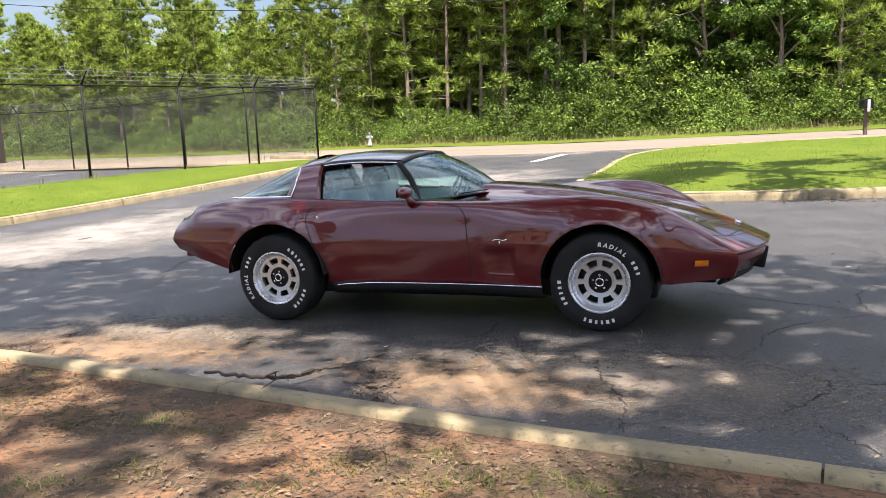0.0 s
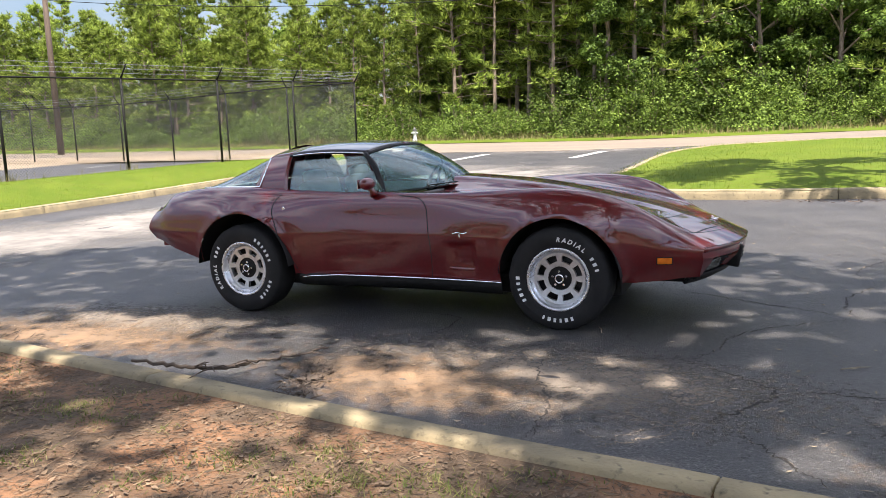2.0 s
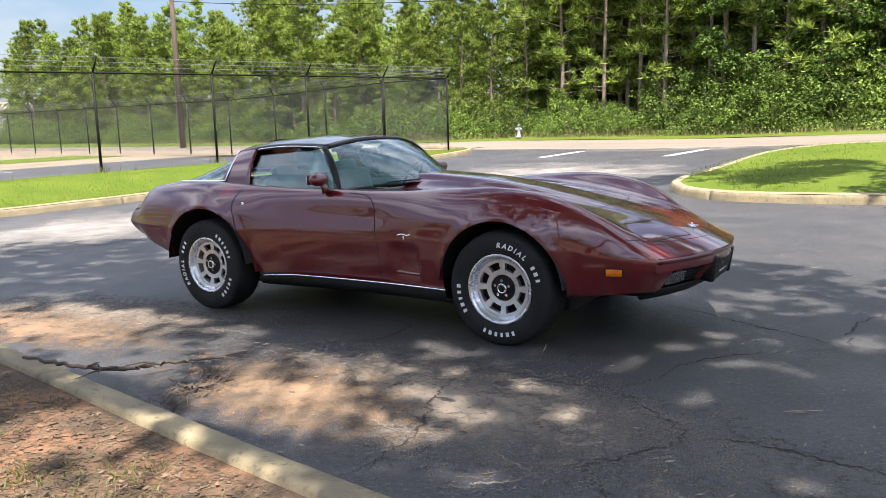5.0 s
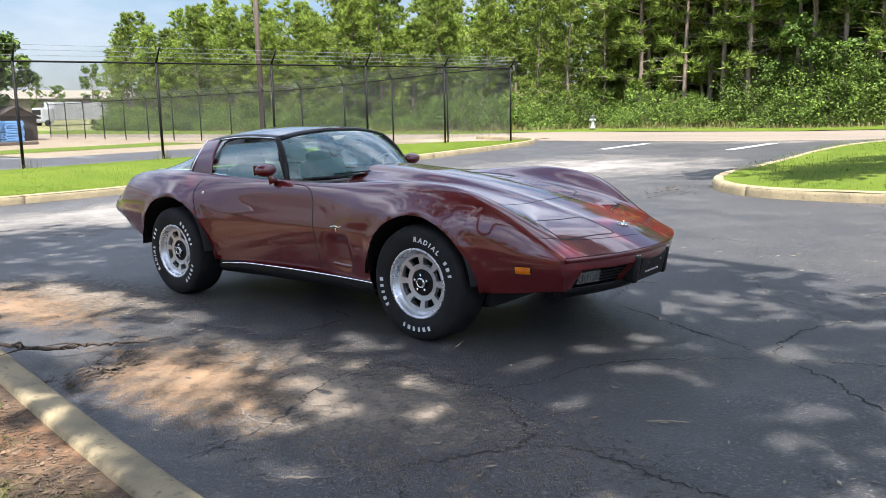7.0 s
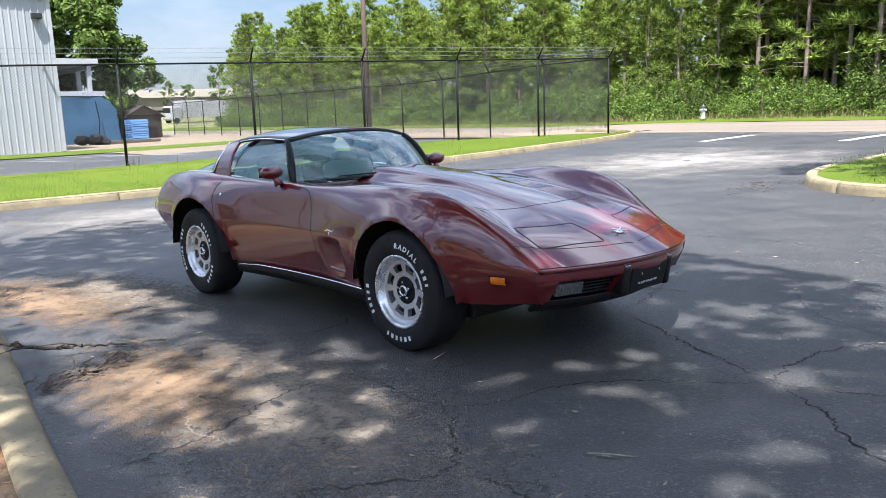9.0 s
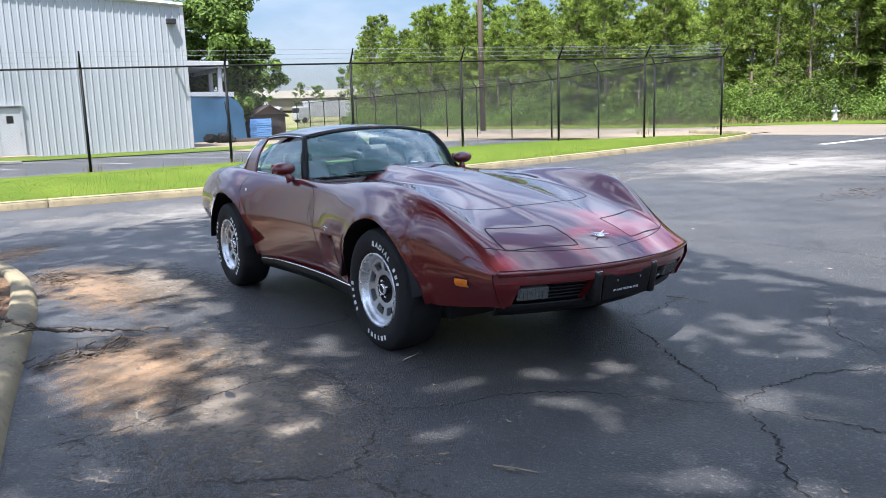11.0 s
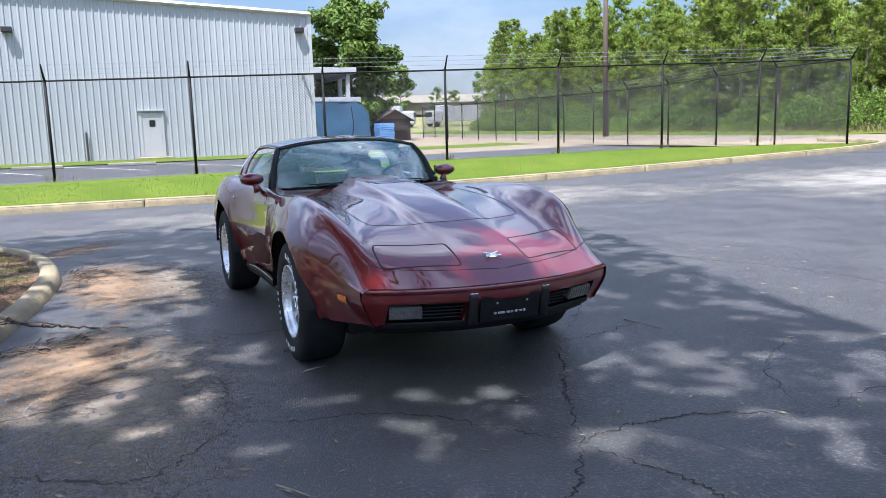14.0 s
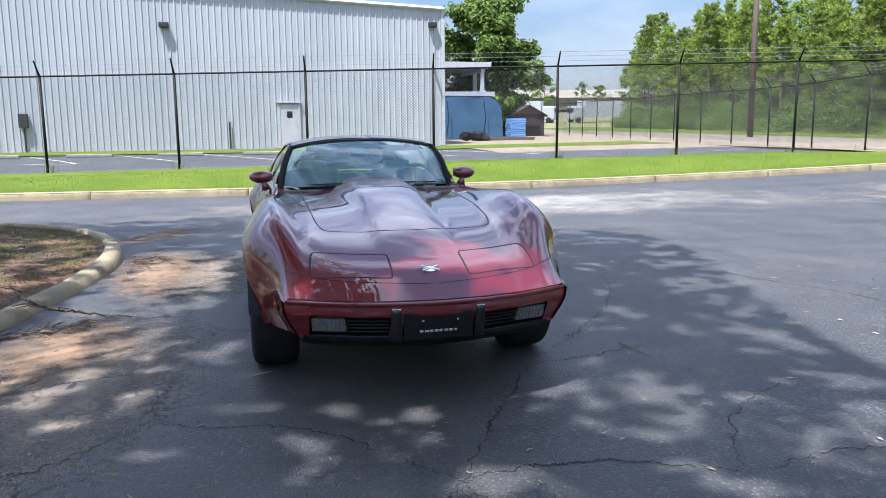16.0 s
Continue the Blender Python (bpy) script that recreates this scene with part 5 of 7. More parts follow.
# ---- fence ----
def chain_mesh(length, height, pitch, radius):
    """Woven wire: two sets of slanting strands between rails."""
    bm = bmesh.new()
    for sign in (1, -1):
        n = int((length + height) / pitch)
        for k in range(n + 1):
            x0 = k * pitch - height
            a, b = (max(x0, 0), max(-x0, 0)), (min(x0 + height, length), min(height, length - x0))
            if b[0] - a[0] < 0.02:
                continue
            p, q = (a, b) if sign > 0 else ((length - a[0], a[1]), (length - b[0], b[1]))
            off = 0.002 * sign
            d = Vector((q[0] - p[0], 0, q[1] - p[1])).normalized()
            s = Vector((-d.z, 0, d.x)) * radius
            e = Vector((0, radius, 0))
            A, B = Vector((p[0], off, p[1])), Vector((q[0], off, q[1]))
            r0 = [bm.verts.new(A + o) for o in (s, e - s * .5, -e - s * .5)]
            r1 = [bm.verts.new(B + o) for o in (s, e - s * .5, -e - s * .5)]
            for i in range(3):
                bm.faces.new((r0[i], r0[(i + 1) % 3], r1[(i + 1) % 3], r1[i]))
    return mesh_of(bm, "chain_link", M_CHAIN)


def barbed_mesh(length):
    bm = bmesh.new()
    tube(bm, [(0, 0, 0), (length, 0, 0)], 0.004, 4, False)
    for k in range(int(length / 0.13)):
        x = 0.06 + k * 0.13
        tube(bm, [(x, 0.02, 0.012), (x + .01, -0.02, -0.012)], 0.003, 3, False)
        tube(bm, [(x + .01, -0.012, 0.02), (x, 0.012, -0.02)], 0.003, 3, False)
    return mesh_of(bm, "barbed_wire", M_WIRE)


def fence_run(a, b, n, base, height, lean, chain, label, first_post=True):
    a, b = np.array(a, float), np.array(b, float)
    d = (b - a) / n
    L = float(np.linalg.norm(d))
    root = tagged(new("chain_link_fence"), label, "fence", "chain-link fence runs")
    ang = math.atan2(d[1], d[0])
    post_bm = bmesh.new()
    tube(post_bm, [(0, 0, -0.3), (0, 0, height + 0.03)], 0.034, 10)
    post_me = mesh_of(post_bm, "post", M_FENCE, True)
    arm_bm = bmesh.new()
    tube(arm_bm, [(0, 0, height), (lean * .10, 0, height + .13), (lean * .27, 0, height + .36)], [0.03, 0.024, 0.018], 8)
    arm_me = mesh_of(arm_bm, "barb_arm", M_FENCE, True)
    rail_bm = bmesh.new()
    tube(rail_bm, [(0, 0, 0), (L, 0, 0)], 0.024, 8, False)
    rail_me = mesh_of(rail_bm, "top_rail", M_FENCE, True)
    wire_me = barbed_mesh(L)
    for i in range(n + 1):
        p = a + d * i
        z = base(p[0], p[1])
        if i or first_post:
            po = new("post", post_me)
            po.parent, po.matrix_local = root, pose(p[0], p[1], z, 0, 0, math.degrees(ang))
            ar = new("barb_arm", arm_me)
            ar.parent, ar.matrix_local = po, pose(0, 0, 0, 0, 0, -90)
        if i == n:
            break
        q = a + d * (i + 1)
        z2 = base(q[0], q[1])
        tilt = -math.degrees(math.atan2(z2 - z, L))
        ch = new("chain_link", chain)
        ch.parent, ch.matrix_local = root, pose(p[0], p[1], z + 0.04, 0, tilt, math.degrees(ang)) @ Matrix.Diagonal((L / CHAIN_L, 1, 1, 1))
        ra = new("top_rail", rail_me)
        ra.parent, ra.matrix_local = root, pose(p[0], p[1], z + height, 0, tilt, math.degrees(ang))
        side = np.array((math.sin(ang), -math.cos(ang))) * lean
        for k, (o, h) in enumerate(((.10, .13), (.18, .24), (.26, .345))):
            w = new("barbed_wire", wire_me)
            w.parent, w.matrix_local = root, pose(p[0] + side[0] * o, p[1] + side[1] * o, z + height + h, 0, tilt, math.degrees(ang))
    return root


CHAIN_L, CHAIN_H = 3.27, 2.30
CHAIN = chain_mesh(CHAIN_L, CHAIN_H, 0.078, 0.0027)
fence_run((-13.246 - .4739 * 11, 19.693 - 3.2126 * 11), (-13.246, 19.693), 11, fence_base, 2.37, 1, CHAIN, "tall black chain-link fence with barbed wire along the verge")
fence_run((-13.246, 19.693), (-57, 23.2), 14, lambda x, y: 0.5585 - 0.30 * smoothstep(-15, -26, x), 2.37, -1, CHAIN, "black chain-link fence with barbed wire along the street", False)


# ---- metal building ----
def metal_building():
    root = thing("metal_building", pose(-38.3, 0.07, 0.02) @ Matrix.Scale(1.045, 4), "large white metal warehouse with ribbed siding", "building")
    y1, y0 = 8.75, -46.0
    top = lambda y: 7.0 - 0.0475 * (y - 8.75) if y > -19 else 7.0 + 0.0475 * 27.75 - 0.0475 * (-19 - y)
    bm = bmesh.new()
    prof = []
    y = y0
    while y < y1 - 0.30:
        prof += [(y, 0.0), (y + 0.205, 0.0), (y + 0.232, 0.034), (y + 0.278, 0.034), (y + 0.304, 0.0)]
        y += 0.305
    prof.append((y1, 0.0))
    last = None
    for yy, o in prof:
        cur = (bm.verts.new((o, yy, -0.1)), bm.verts.new((o, yy, top(yy) - 0.08)))
        if last:
            bm.faces.new((last[0], cur[0], cur[1], last[1]))
        last = cur
    part("ribbed_wall", bm, M_SIDING, root, "white vertical-ribbed metal siding")
    bm = bmesh.new()
    for (ya, yb) in ((y0, -19.0), (-19.0, y1)):
        q = [bm.verts.new((x, yy, z)) for x, yy, z in ((-0.01, ya, -.1), (-0.01, yb, -.1), (-0.01, yb, top(yb) - .06), (-0.01, ya, top(ya) - .06),
                                                       (-40, ya, -.1), (-40, yb, -.1), (-40, yb, top(yb) - .06), (-40, ya, top(ya) - .06))]
        for f in ((0, 3, 2, 1), (4, 5, 6, 7), (0, 1, 5, 4), (1, 2, 6, 5), (2, 3, 7, 6), (3, 0, 4, 7)):
            bm.faces.new([q[k] for k in f])
    part("shell", bm, M_SIDING, root)
    for (ya, yb) in ((y0, -19.0), (-19.0, y1)):
        bm = bmesh.new()
        tube(bm, [(0.06, ya, top(ya) - .02), (0.06, yb, top(yb) - .02)], 0.11, 4)
        part("eave_trim", bm, M_WHITE, root)
    part("corner_trim", box(bmesh.new(), -0.05, 0.045, y1 - 0.16, y1 + 0.03, -0.1, top(y1) - .1, 0.008), M_WHITE, root)
    door = part("door", box(bmesh.new(), 0.0, 0.075, 0.22, 1.13, 0.03, 2.14, 0.008), M_WHITE, root, "white steel personnel door")
    part("door_frame", box(bmesh.new(), 0.0, 0.10, 0.12, 0.22, 0.0, 2.24, 0.006), M_WHITE, door)
    part("door_frame", box(bmesh.new(), 0.0, 0.10, 1.13, 1.22, 0.0, 2.24, 0.006), M_WHITE, door)
    part("door_hood", box(bmesh.new(), 0.0, 0.16, 0.05, 1.28, 2.22, 2.29, 0.006), M_WHITE, door)
    part("door_window", box(bmesh.new(), 0.07, 0.08, 0.55, 0.83, 1.47, 1.80, 0.004), M_BLACK, door, "small dark door window")
    part("door_knob", box(bmesh.new(), 0.07, 0.12, 1.03, 1.08, 0.98, 1.04, 0.01), M_ALLOY_DARK, door)
    part("stoop", box(bmesh.new(), 0.0, 1.3, -0.1, 1.45, -0.16, 0.03, 0.015), M_KERB, root)
    for y, z in ((8.12, 6.15), (-5.1, 5.9), (-18, 5.9), (-31, 5.9)):
        lamp = part("wall_lamp", box(bmesh.new(), 0.0, 0.30, y - .22, y + .22, z - .10, z + .14, 0.03), M_ALLOY_DARK, root, "wall-pack floodlight")
        part("lamp_lens", box(bmesh.new(), 0.03, 0.27, y - .18, y + .18, z - .115, z - .10, 0.004), M_LENS, lamp)
    cam_arm = part("security_camera", box(bmesh.new(), 0.03, 0.45, 8.14, 8.24, 3.92, 4.02, 0.02), M_WHITE, root, "white security camera")
    part("camera_mount", box(bmesh.new(), 0.0, 0.06, 8.12, 8.26, 3.80, 3.95, 0.01), M_WHITE, cam_arm)
    part("pipe", tube(bmesh.new(), [(0.12, -2.27, -.1), (0.12, -2.27, 1.30)], 0.05, 8), M_ALLOY_DARK, root)
    m = part("meter_box", box(bmesh.new(), 0.03, 0.25, -11.85, -11.45, 1.1, 1.75, 0.02), M_ALLOY_DARK, root, "grey utility meter box")
    part("conduit", tube(bmesh.new(), [(0.08, -11.65, -.1), (0.08, -11.65, 1.1)], 0.04, 8), M_ALLOY_DARK, m)
    # lean-to on the short side
    canopy = part("canopy_roof", box(bmesh.new(), -19.0, -11.0, 8.8, 14.6, 4.75, 5.15, 0.03), M_WHITE, root, "white lean-to roof")
    for x in (-11.3, -13.2, -18.7):
        part("canopy_post", box(bmesh.new(), x - .12, x + .12, 13.9, 14.15, -.1, 4.75, 0.01), M_WHITE, canopy)
    part("canopy_beam", box(bmesh.new(), -18.9, -11.1, 13.9, 14.15, 4.5, 4.75, 0.01), M_WHITE, canopy)
    part("loading_wall", box(bmesh.new(), -18.9, -11.2, 8.8, 14.9, 2.85, 3.20, 0.02), M_WHITE, root)
    return root


metal_building()


def tarp_cover():
    root = thing("tarp_cover", pose(-48.6, 9.6, 0.06) @ Matrix.Diagonal((1.2, 1.74, 1.14, 1)), "blue tarpaulin draped over a tall stack of goods", "tarpaulin")
    bm = bmesh.new()
    nx, ny = 10, 26
    rows = []
    prof = [(3.5, -.05), (3.46, .8), (3.40, 1.6), (3.32, 2.2), (3.15, 2.58), (1.4, 2.62), (.1, 2.6)]
    for i in range(nx + 1):
        x = -6.0 * i / nx
        row = []
        for k, (y, z) in enumerate(prof):
            w = 0.07 * noise.noise((x * 1.2, k * .8, 2)) * (1 if 0 < z < 2.5 else .3)
            row.append(bm.verts.new((x + w, y + w + 0.03 * math.sin(i * 1.9) * (1 if z < 1.7 else 0), z)))
        rows.append(row)
    for r0, r1 in zip(rows, rows[1:]):
        for k in range(len(prof) - 1):
            bm.faces.new((r0[k], r0[k + 1], r1[k + 1], r1[k]))
    part("side_drape", bm, M_TARP, root, smooth=True)
    bm = bmesh.new()
    g = []
    for j in range(15):
        y = 3.5 * j / 14
        row = []
        for k in range(9):
            t = k / 8
            ztop = 2.6 if y < 3.15 else 2.6 - (y - 3.15) / .35 * .7
            x = 0.35 - 0.35 * t + 0.10 * noise.noise((y * 1.4, t * 2.0, 5)) + 0.06 * math.sin(y * 4.2) * (1 - t)
            row.append(bm.verts.new((x, y, ztop * t - 0.05)))
        g.append(row)
    for r0, r1 in zip(g, g[1:]):
        for k in range(8):
            bm.faces.new((r0[k], r0[k + 1], r1[k + 1], r1[k]))
    bmesh.ops.recalc_face_normals(bm, faces=bm.faces)
    part("front_drape", bm, M_TARP, root, smooth=True)
    for y in (1.2, 2.7):
        part("tie_cord", tube(bmesh.new(), [(.42, y, 2.3), (.5, y + .06, 1.2), (.45, y - .03, .2)], 0.02, 5), M_BLACK, root)


tarp_cover()


def pallet_mesh():
    out = []
    for k in range(7):
        out.append(("slat", box(bmesh.new(), -.6, .6, -.5 + k * .155, -.41 + k * .155, .12, .14, 0.003)))
    for k in range(3):
        out.append(("runner", box(bmesh.new(), -.6 + k * .55, -.5 + k * .55, -.5, .52, .02, .12, 0.004)))
    for k in range(3):
        out.append(("slat", box(bmesh.new(), -.6, .6, -.5 + k * .46, -.41 + k * .46, 0, .02, 0.003)))
    return out


first = thing("pallet", pose(-46.2, 15.95, 0.16), "blue painted wooden pallet in a stack", "pallet", "stacked blue pallets")
for nm, b in pallet_mesh():
    part(nm, b, M_BLUE, first)
for k in range(1, 9):
    copy_thing(first, pose(-46.2 + 0.02 * math.sin(k * 2.1), 15.95 + 0.03 * math.cos(k * 1.7), 0.16 + 0.145 * k, 0, 0, 1.5 * math.sin(k * 3)))
plank = thing("timber_skid", pose(-44.6, 14.6, 0.06), "brown timber skid lying on the ground", "timber")
part("beam", box(bmesh.new(), -.15, .15, -2.1, 2.1, 0, .2, .01), M_WOOD, plank)
part("beam", box(bmesh.new(), .45, .70, -1.6, 1.9, 0, .16, .01), M_WOOD, plank)
heap = thing("scrap_heap", pose(-44.4, 12.6, 0.06), "dark heap of scrap parts on the ground", "scrap")
for k in range(9):
    rr = random.Random(k)
    part("scrap_piece", box(bmesh.new(), -.3, .3, -.35, .35, 0, .3, .04, pose(rr.uniform(-.4, .4), rr.uniform(-.6, .6), rr.uniform(0, .3), rr.uniform(-20, 20), rr.uniform(-20, 20), rr.uniform(0, 90))), M_BLACK, heap)


def shed():
    root = thing("storage_shed", pose(-54.5, 19.3, 0.05), "small dark wooden shed with a gable roof", "shed")
    part("wall", box(bmesh.new(), -1.4, 1.4, -1.25, 1.25, 0, 1.75, 0.01), M_ROOF, root)
    bm = bmesh.new()
    for s in (1, -1):
        q = [bm.verts.new(p) for p in ((-1.6, 0, 2.45), (1.6, 0, 2.45), (1.6, 1.5 * s, 1.62), (-1.6, 1.5 * s, 1.62), (-1.6, 0, 2.37), (1.6, 0, 2.37), (1.6, 1.5 * s, 1.54), (-1.6, 1.5 * s, 1.54))]
        for f in ((0, 1, 2, 3), (7, 6, 5, 4), (1, 5, 6, 2), (2, 6, 7, 3), (3, 7, 4, 0)):
            bm.faces.new([q[k] for k in f])
    bmesh.ops.recalc_face_normals(bm, faces=bm.faces)
    part("roof", bm, M_ROOF, root)
    bm = bmesh.new()
    q = [bm.verts.new(p) for p in ((1.39, -1.25, 1.7), (1.39, 1.25, 1.7), (1.39, 0, 2.38))]
    bm.faces.new(q)
    part("gable", bm, M_WOOD, root)
    part("shutter", box(bmesh.new(), 1.38, 1.62, -.7, .8, .85, 1.15, .02), M_ALLOY_DARK, root)


shed()

stop_me = mesh_of(box(bmesh.new(), -.08, .08, -.92, .92, 0, .13, .03), "body", M_STOP)
for k, y in enumerate((-14.6, -11.2, -7.65, -4.05, -0.6)):
    ws_ = thing("wheel_stop", pose(-30.6 + 0.12 * k, y, lot_height(-30, y) - .02, 0, 0, -8), "pale concrete wheel stop in a parking bay", "wheel stop", "concrete wheel stops")
    o = new("body", stop_me)
    o.parent = ws_
sheet("ground_strip", -36.5, -31.9, -50, 19.5, 8, 60, lambda x, y: lot_height(x, y) + .02, M_GRASS, "narrow grass strip along the warehouse", "grass")
sheet("ground_yard", -60, -26, 9.0, 21, 30, 12, lambda x, y: lot_height(x, y) + 0.008 - 0.05 * smoothstep(-29, -26, x), M_SAND, "sandy yard behind the parking lot", "sand")


# ---- far buildings and trucks ----
def far_hall():
    root = thing("far_warehouse", pose(-225, 88, 3.9, 0, 0, -12) @ Matrix.Diagonal((1.9, 1.9, 1.0, 1)), "long low tan warehouse far beyond the yard", "building")
    part("wall", box(bmesh.new(), -14, 14, -34, 26, 0, 3.4, .02), M_TAN, root)
    bm = bmesh.new()
    q = [bm.verts.new(p) for p in ((14.5, -34.5, 3.4), (14.5, 26.5, 3.4), (-2, 26.5, 6.6), (-2, -34.5, 6.6), (-18, 26.5, 3.4), (-18, -34.5, 3.4))]
    for f in ((0, 1, 2, 3), (3, 2, 4, 5), (0, 3, 5), (1, 4, 2)):
        bm.faces.new([q[k] for k in f])
    bmesh.ops.recalc_face_normals(bm, faces=bm.faces)
    part("roof", bm, M_TAN, root)
    for k in range(6):
        part("dock_door", box(bmesh.new(), 13.9, 14.1, -30 + k * 9, -26.5 + k * 9, .2, 2.9, .02), M_TAN, root)


far_hall()


def truck(x, y, turn, length, label):
    root = thing("box_truck", pose(x, y, lot_height(x, y) - .06, 0, 0, turn), label, "truck", "parked white trucks")
    part("cargo_box", box(bmesh.new(), -length, 0, -1.2, 1.2, .9, 3.4, .05), M_WHITE, root)
    part("cab", box(bmesh.new(), .15, 2.1, -1.1, 1.1, .5, 2.6, .25), M_WHITE, root)
    part("windscreen", box(bmesh.new(), 1.95, 2.12, -.95, .95, 1.6, 2.35, .04), M_BLACK, root)
    for xx in (1.2, -length + 1.2):
        for yy in (-1.05, 1.05):
            bm = lathe(bmesh.new(), [(0, -.14), (.36, -.14), (.45, -.1), (.45, .1), (.36, .14), (0, .14)], "Y", 20)
            bmesh.ops.translate(bm, verts=bm.verts, vec=(xx, yy, .45))
            part("wheel", bm, M_TYRE, root)


truck(-112, 42.0, 60, 4.5, "white box truck parked far off in a yard")
truck(-112, 48.5, -80, 9.0, "white articulated truck parked far off in a yard")
truck(-110, 37.5, 20, 3.0, "small white delivery truck parked far off")

# ---- street furniture ----
def utility_pole():
    root = thing("utility_pole", pose(-39.8, 29.4, 0.1, 1.5, 1.5, 0), "tall weathered wooden utility pole beside the street", "utility pole")
    part("shaft", tube(bmesh.new(), [(0, 0, -.3), (0, 0, 6), (0.05, 0, 12.5)], [.20, .17, .13], 14), M_WOOD, root, smooth=True)
    part("crossarm", box(bmesh.new(), -.06, .06, -1.2, 1.2, 11.3, 11.45, .01), M_WOOD, root)
    for k, y in enumerate((-1.0, -.4, .4, 1.0)):
        part("insulator", tube(bmesh.new(), [(0, y, 11.45), (0, y, 11.62)], [.05, .03], 8), M_WHITE, root)
    return root


utility_pole()
for k, (y, z, sag) in enumerate(((-1.0, 11.5, 2.2), (.4, 11.1, 2.6), (0.1, 9.4, 2.4))):
    bm = bmesh.new()
    tube(bm, [(-39.7 + 72 * t, 29.4 + y + 2.0 * t, z - sag * 4 * t * (1 - t)) for t in np.linspace(0, 1, 60)], 0.013 if k < 2 else 0.02, 5)
    tagged(part("overhead_cable", bm, M_BLACK, smooth=True), "dark overhead cable strung along the street", "cable", "overhead cables")


def hydrant():
    root = thing("fire_hydrant", pose(-18.7, 36.0, 0.46), "white fire hydrant with a grey bonnet in the roadside grass", "fire hydrant")
    part("barrel", lathe(bmesh.new(), [(0, -.1), (.15, -.1), (.15, .04), (.105, .06), (.105, .50), (.125, .51), (.125, .55), (0, .55)], "Z", 20), M_WHITE, root, smooth=True)
    part("bonnet", lathe(bmesh.new(), [(.135, .55), (.135, .58), (.11, .64), (.06, .70), (.03, .72), (.03, .77), (0, .77)], "Z", 20), M_LENS, root, smooth=True)
    for a in (0, 90, 180):
        bm = lathe(bmesh.new(), [(0, .20), (.05, .20), (.06, .17), (.06, .10), (.045, .08)], "Z", 12)
        bmesh.ops.rotate(bm, verts=bm.verts, cent=(0, 0, 0), matrix=Matrix.Rotation(math.pi / 2, 3, "X") if a == 90 else Matrix.Rotation(math.pi / 2 if a == 0 else -math.pi / 2, 3, "Y"))
        bmesh.ops.translate(bm, verts=bm.verts, vec=(0, 0, .42))
        part("outlet_cap", bm, M_WHITE, root)


hydrant()


def mailbox():
    root = thing("mailbox", pose(5.7, 26.6, 0.30, 0, 0, 8), "black mailbox on a wooden post by the street", "mailbox")
    part("post", box(bmesh.new(), -.06, .06, -.06, .06, -.3, 1.45, .008), M_WOOD, root)
    bm = bmesh.new()
    prof = [(-.16, 0), (.16, 0), (.16, .22)] + [(.16 * math.cos(a), .22 + .16 * math.sin(a)) for a in np.linspace(0.2, math.pi - 0.2, 9)] + [(-.16, .22)]
    r0 = [bm.verts.new((x, -.3, z)) for x, z in prof]
    r1 = [bm.verts.new((x, .3, z)) for x, z in prof]
    for k in range(len(prof)):
        bm.faces.new((r0[k], r0[(k + 1) % len(prof)], r1[(k + 1) % len(prof)], r1[k]))
    bm.faces.new(r0[::-1])
    bm.faces.new(r1)
    bmesh.ops.recalc_face_normals(bm, faces=bm.faces)
    bmesh.ops.translate(bm, verts=bm.verts, vec=(0, 0, 1.16))
    part("box", bm, M_BLACK, root)
    part("door_plate", box(bmesh.new(), -.05, .05, -.315, -.302, 1.05, 1.48, .004), M_WHITE, root)


mailbox()


# ---- woods ----
def leaf_cluster(bm, centre, radius, count, size, rnd, flat=0.7, up=0.3, folded=False):
    """Small leaves scattered through a ball, each its own island."""
    for _ in range(count):
        while True:
            d = Vector((rnd.uniform(-1, 1), rnd.uniform(-1, 1), rnd.uniform(-1, 1)))
            if d.length <= 1:
                break
        p = centre + Vector((d.x * radius, d.y * radius, d.z * radius * flat))
        nrm = (d + Vector((rnd.uniform(-.7, .7), rnd.uniform(-.7, .7), up + rnd.uniform(-.4, .7)))).normalized()
        a = nrm.orthogonal().normalized()
        a = Matrix.Rotation(rnd.uniform(0, 6.28), 3, nrm) @ a
        b = nrm.cross(a)
        s = size * rnd.uniform(.6, 1.3)
        if not folded:
            bm.faces.new([bm.verts.new(p + q) for q in (-a * s * .5 - b * s * .12, b * s * .42, a * s * .5 - b * s * .2)])
            continue
        v = [bm.verts.new(p + q) for q in (-a * s * .5, b * s * .30 + nrm * s * .06, a * s * .5, -b * s * .30 + nrm * s * .06)]
        bm.faces.new((v[0], v[1], v[2]))
        bm.faces.new((v[0], v[2], v[3]))


def needle_tuft(bm, centre, direction, size, count, rnd):
    """A spray of long needles that fans out from a twig's end."""
    for _ in range(count):
        d = (direction * .7 + Vector((rnd.uniform(-1, 1), rnd.uniform(-1, 1), rnd.uniform(-.6, 1)))).normalized()
        s = d.orthogonal().normalized()
        s = Matrix.Rotation(rnd.uniform(0, 6.28), 3, d) @ s * size * .13
        L = size * rnd.uniform(.7, 1.25)
        bm.faces.new([bm.verts.new(centre + q) for q in (s * .8 - d * .1 * L, d * L, -s * .8)])


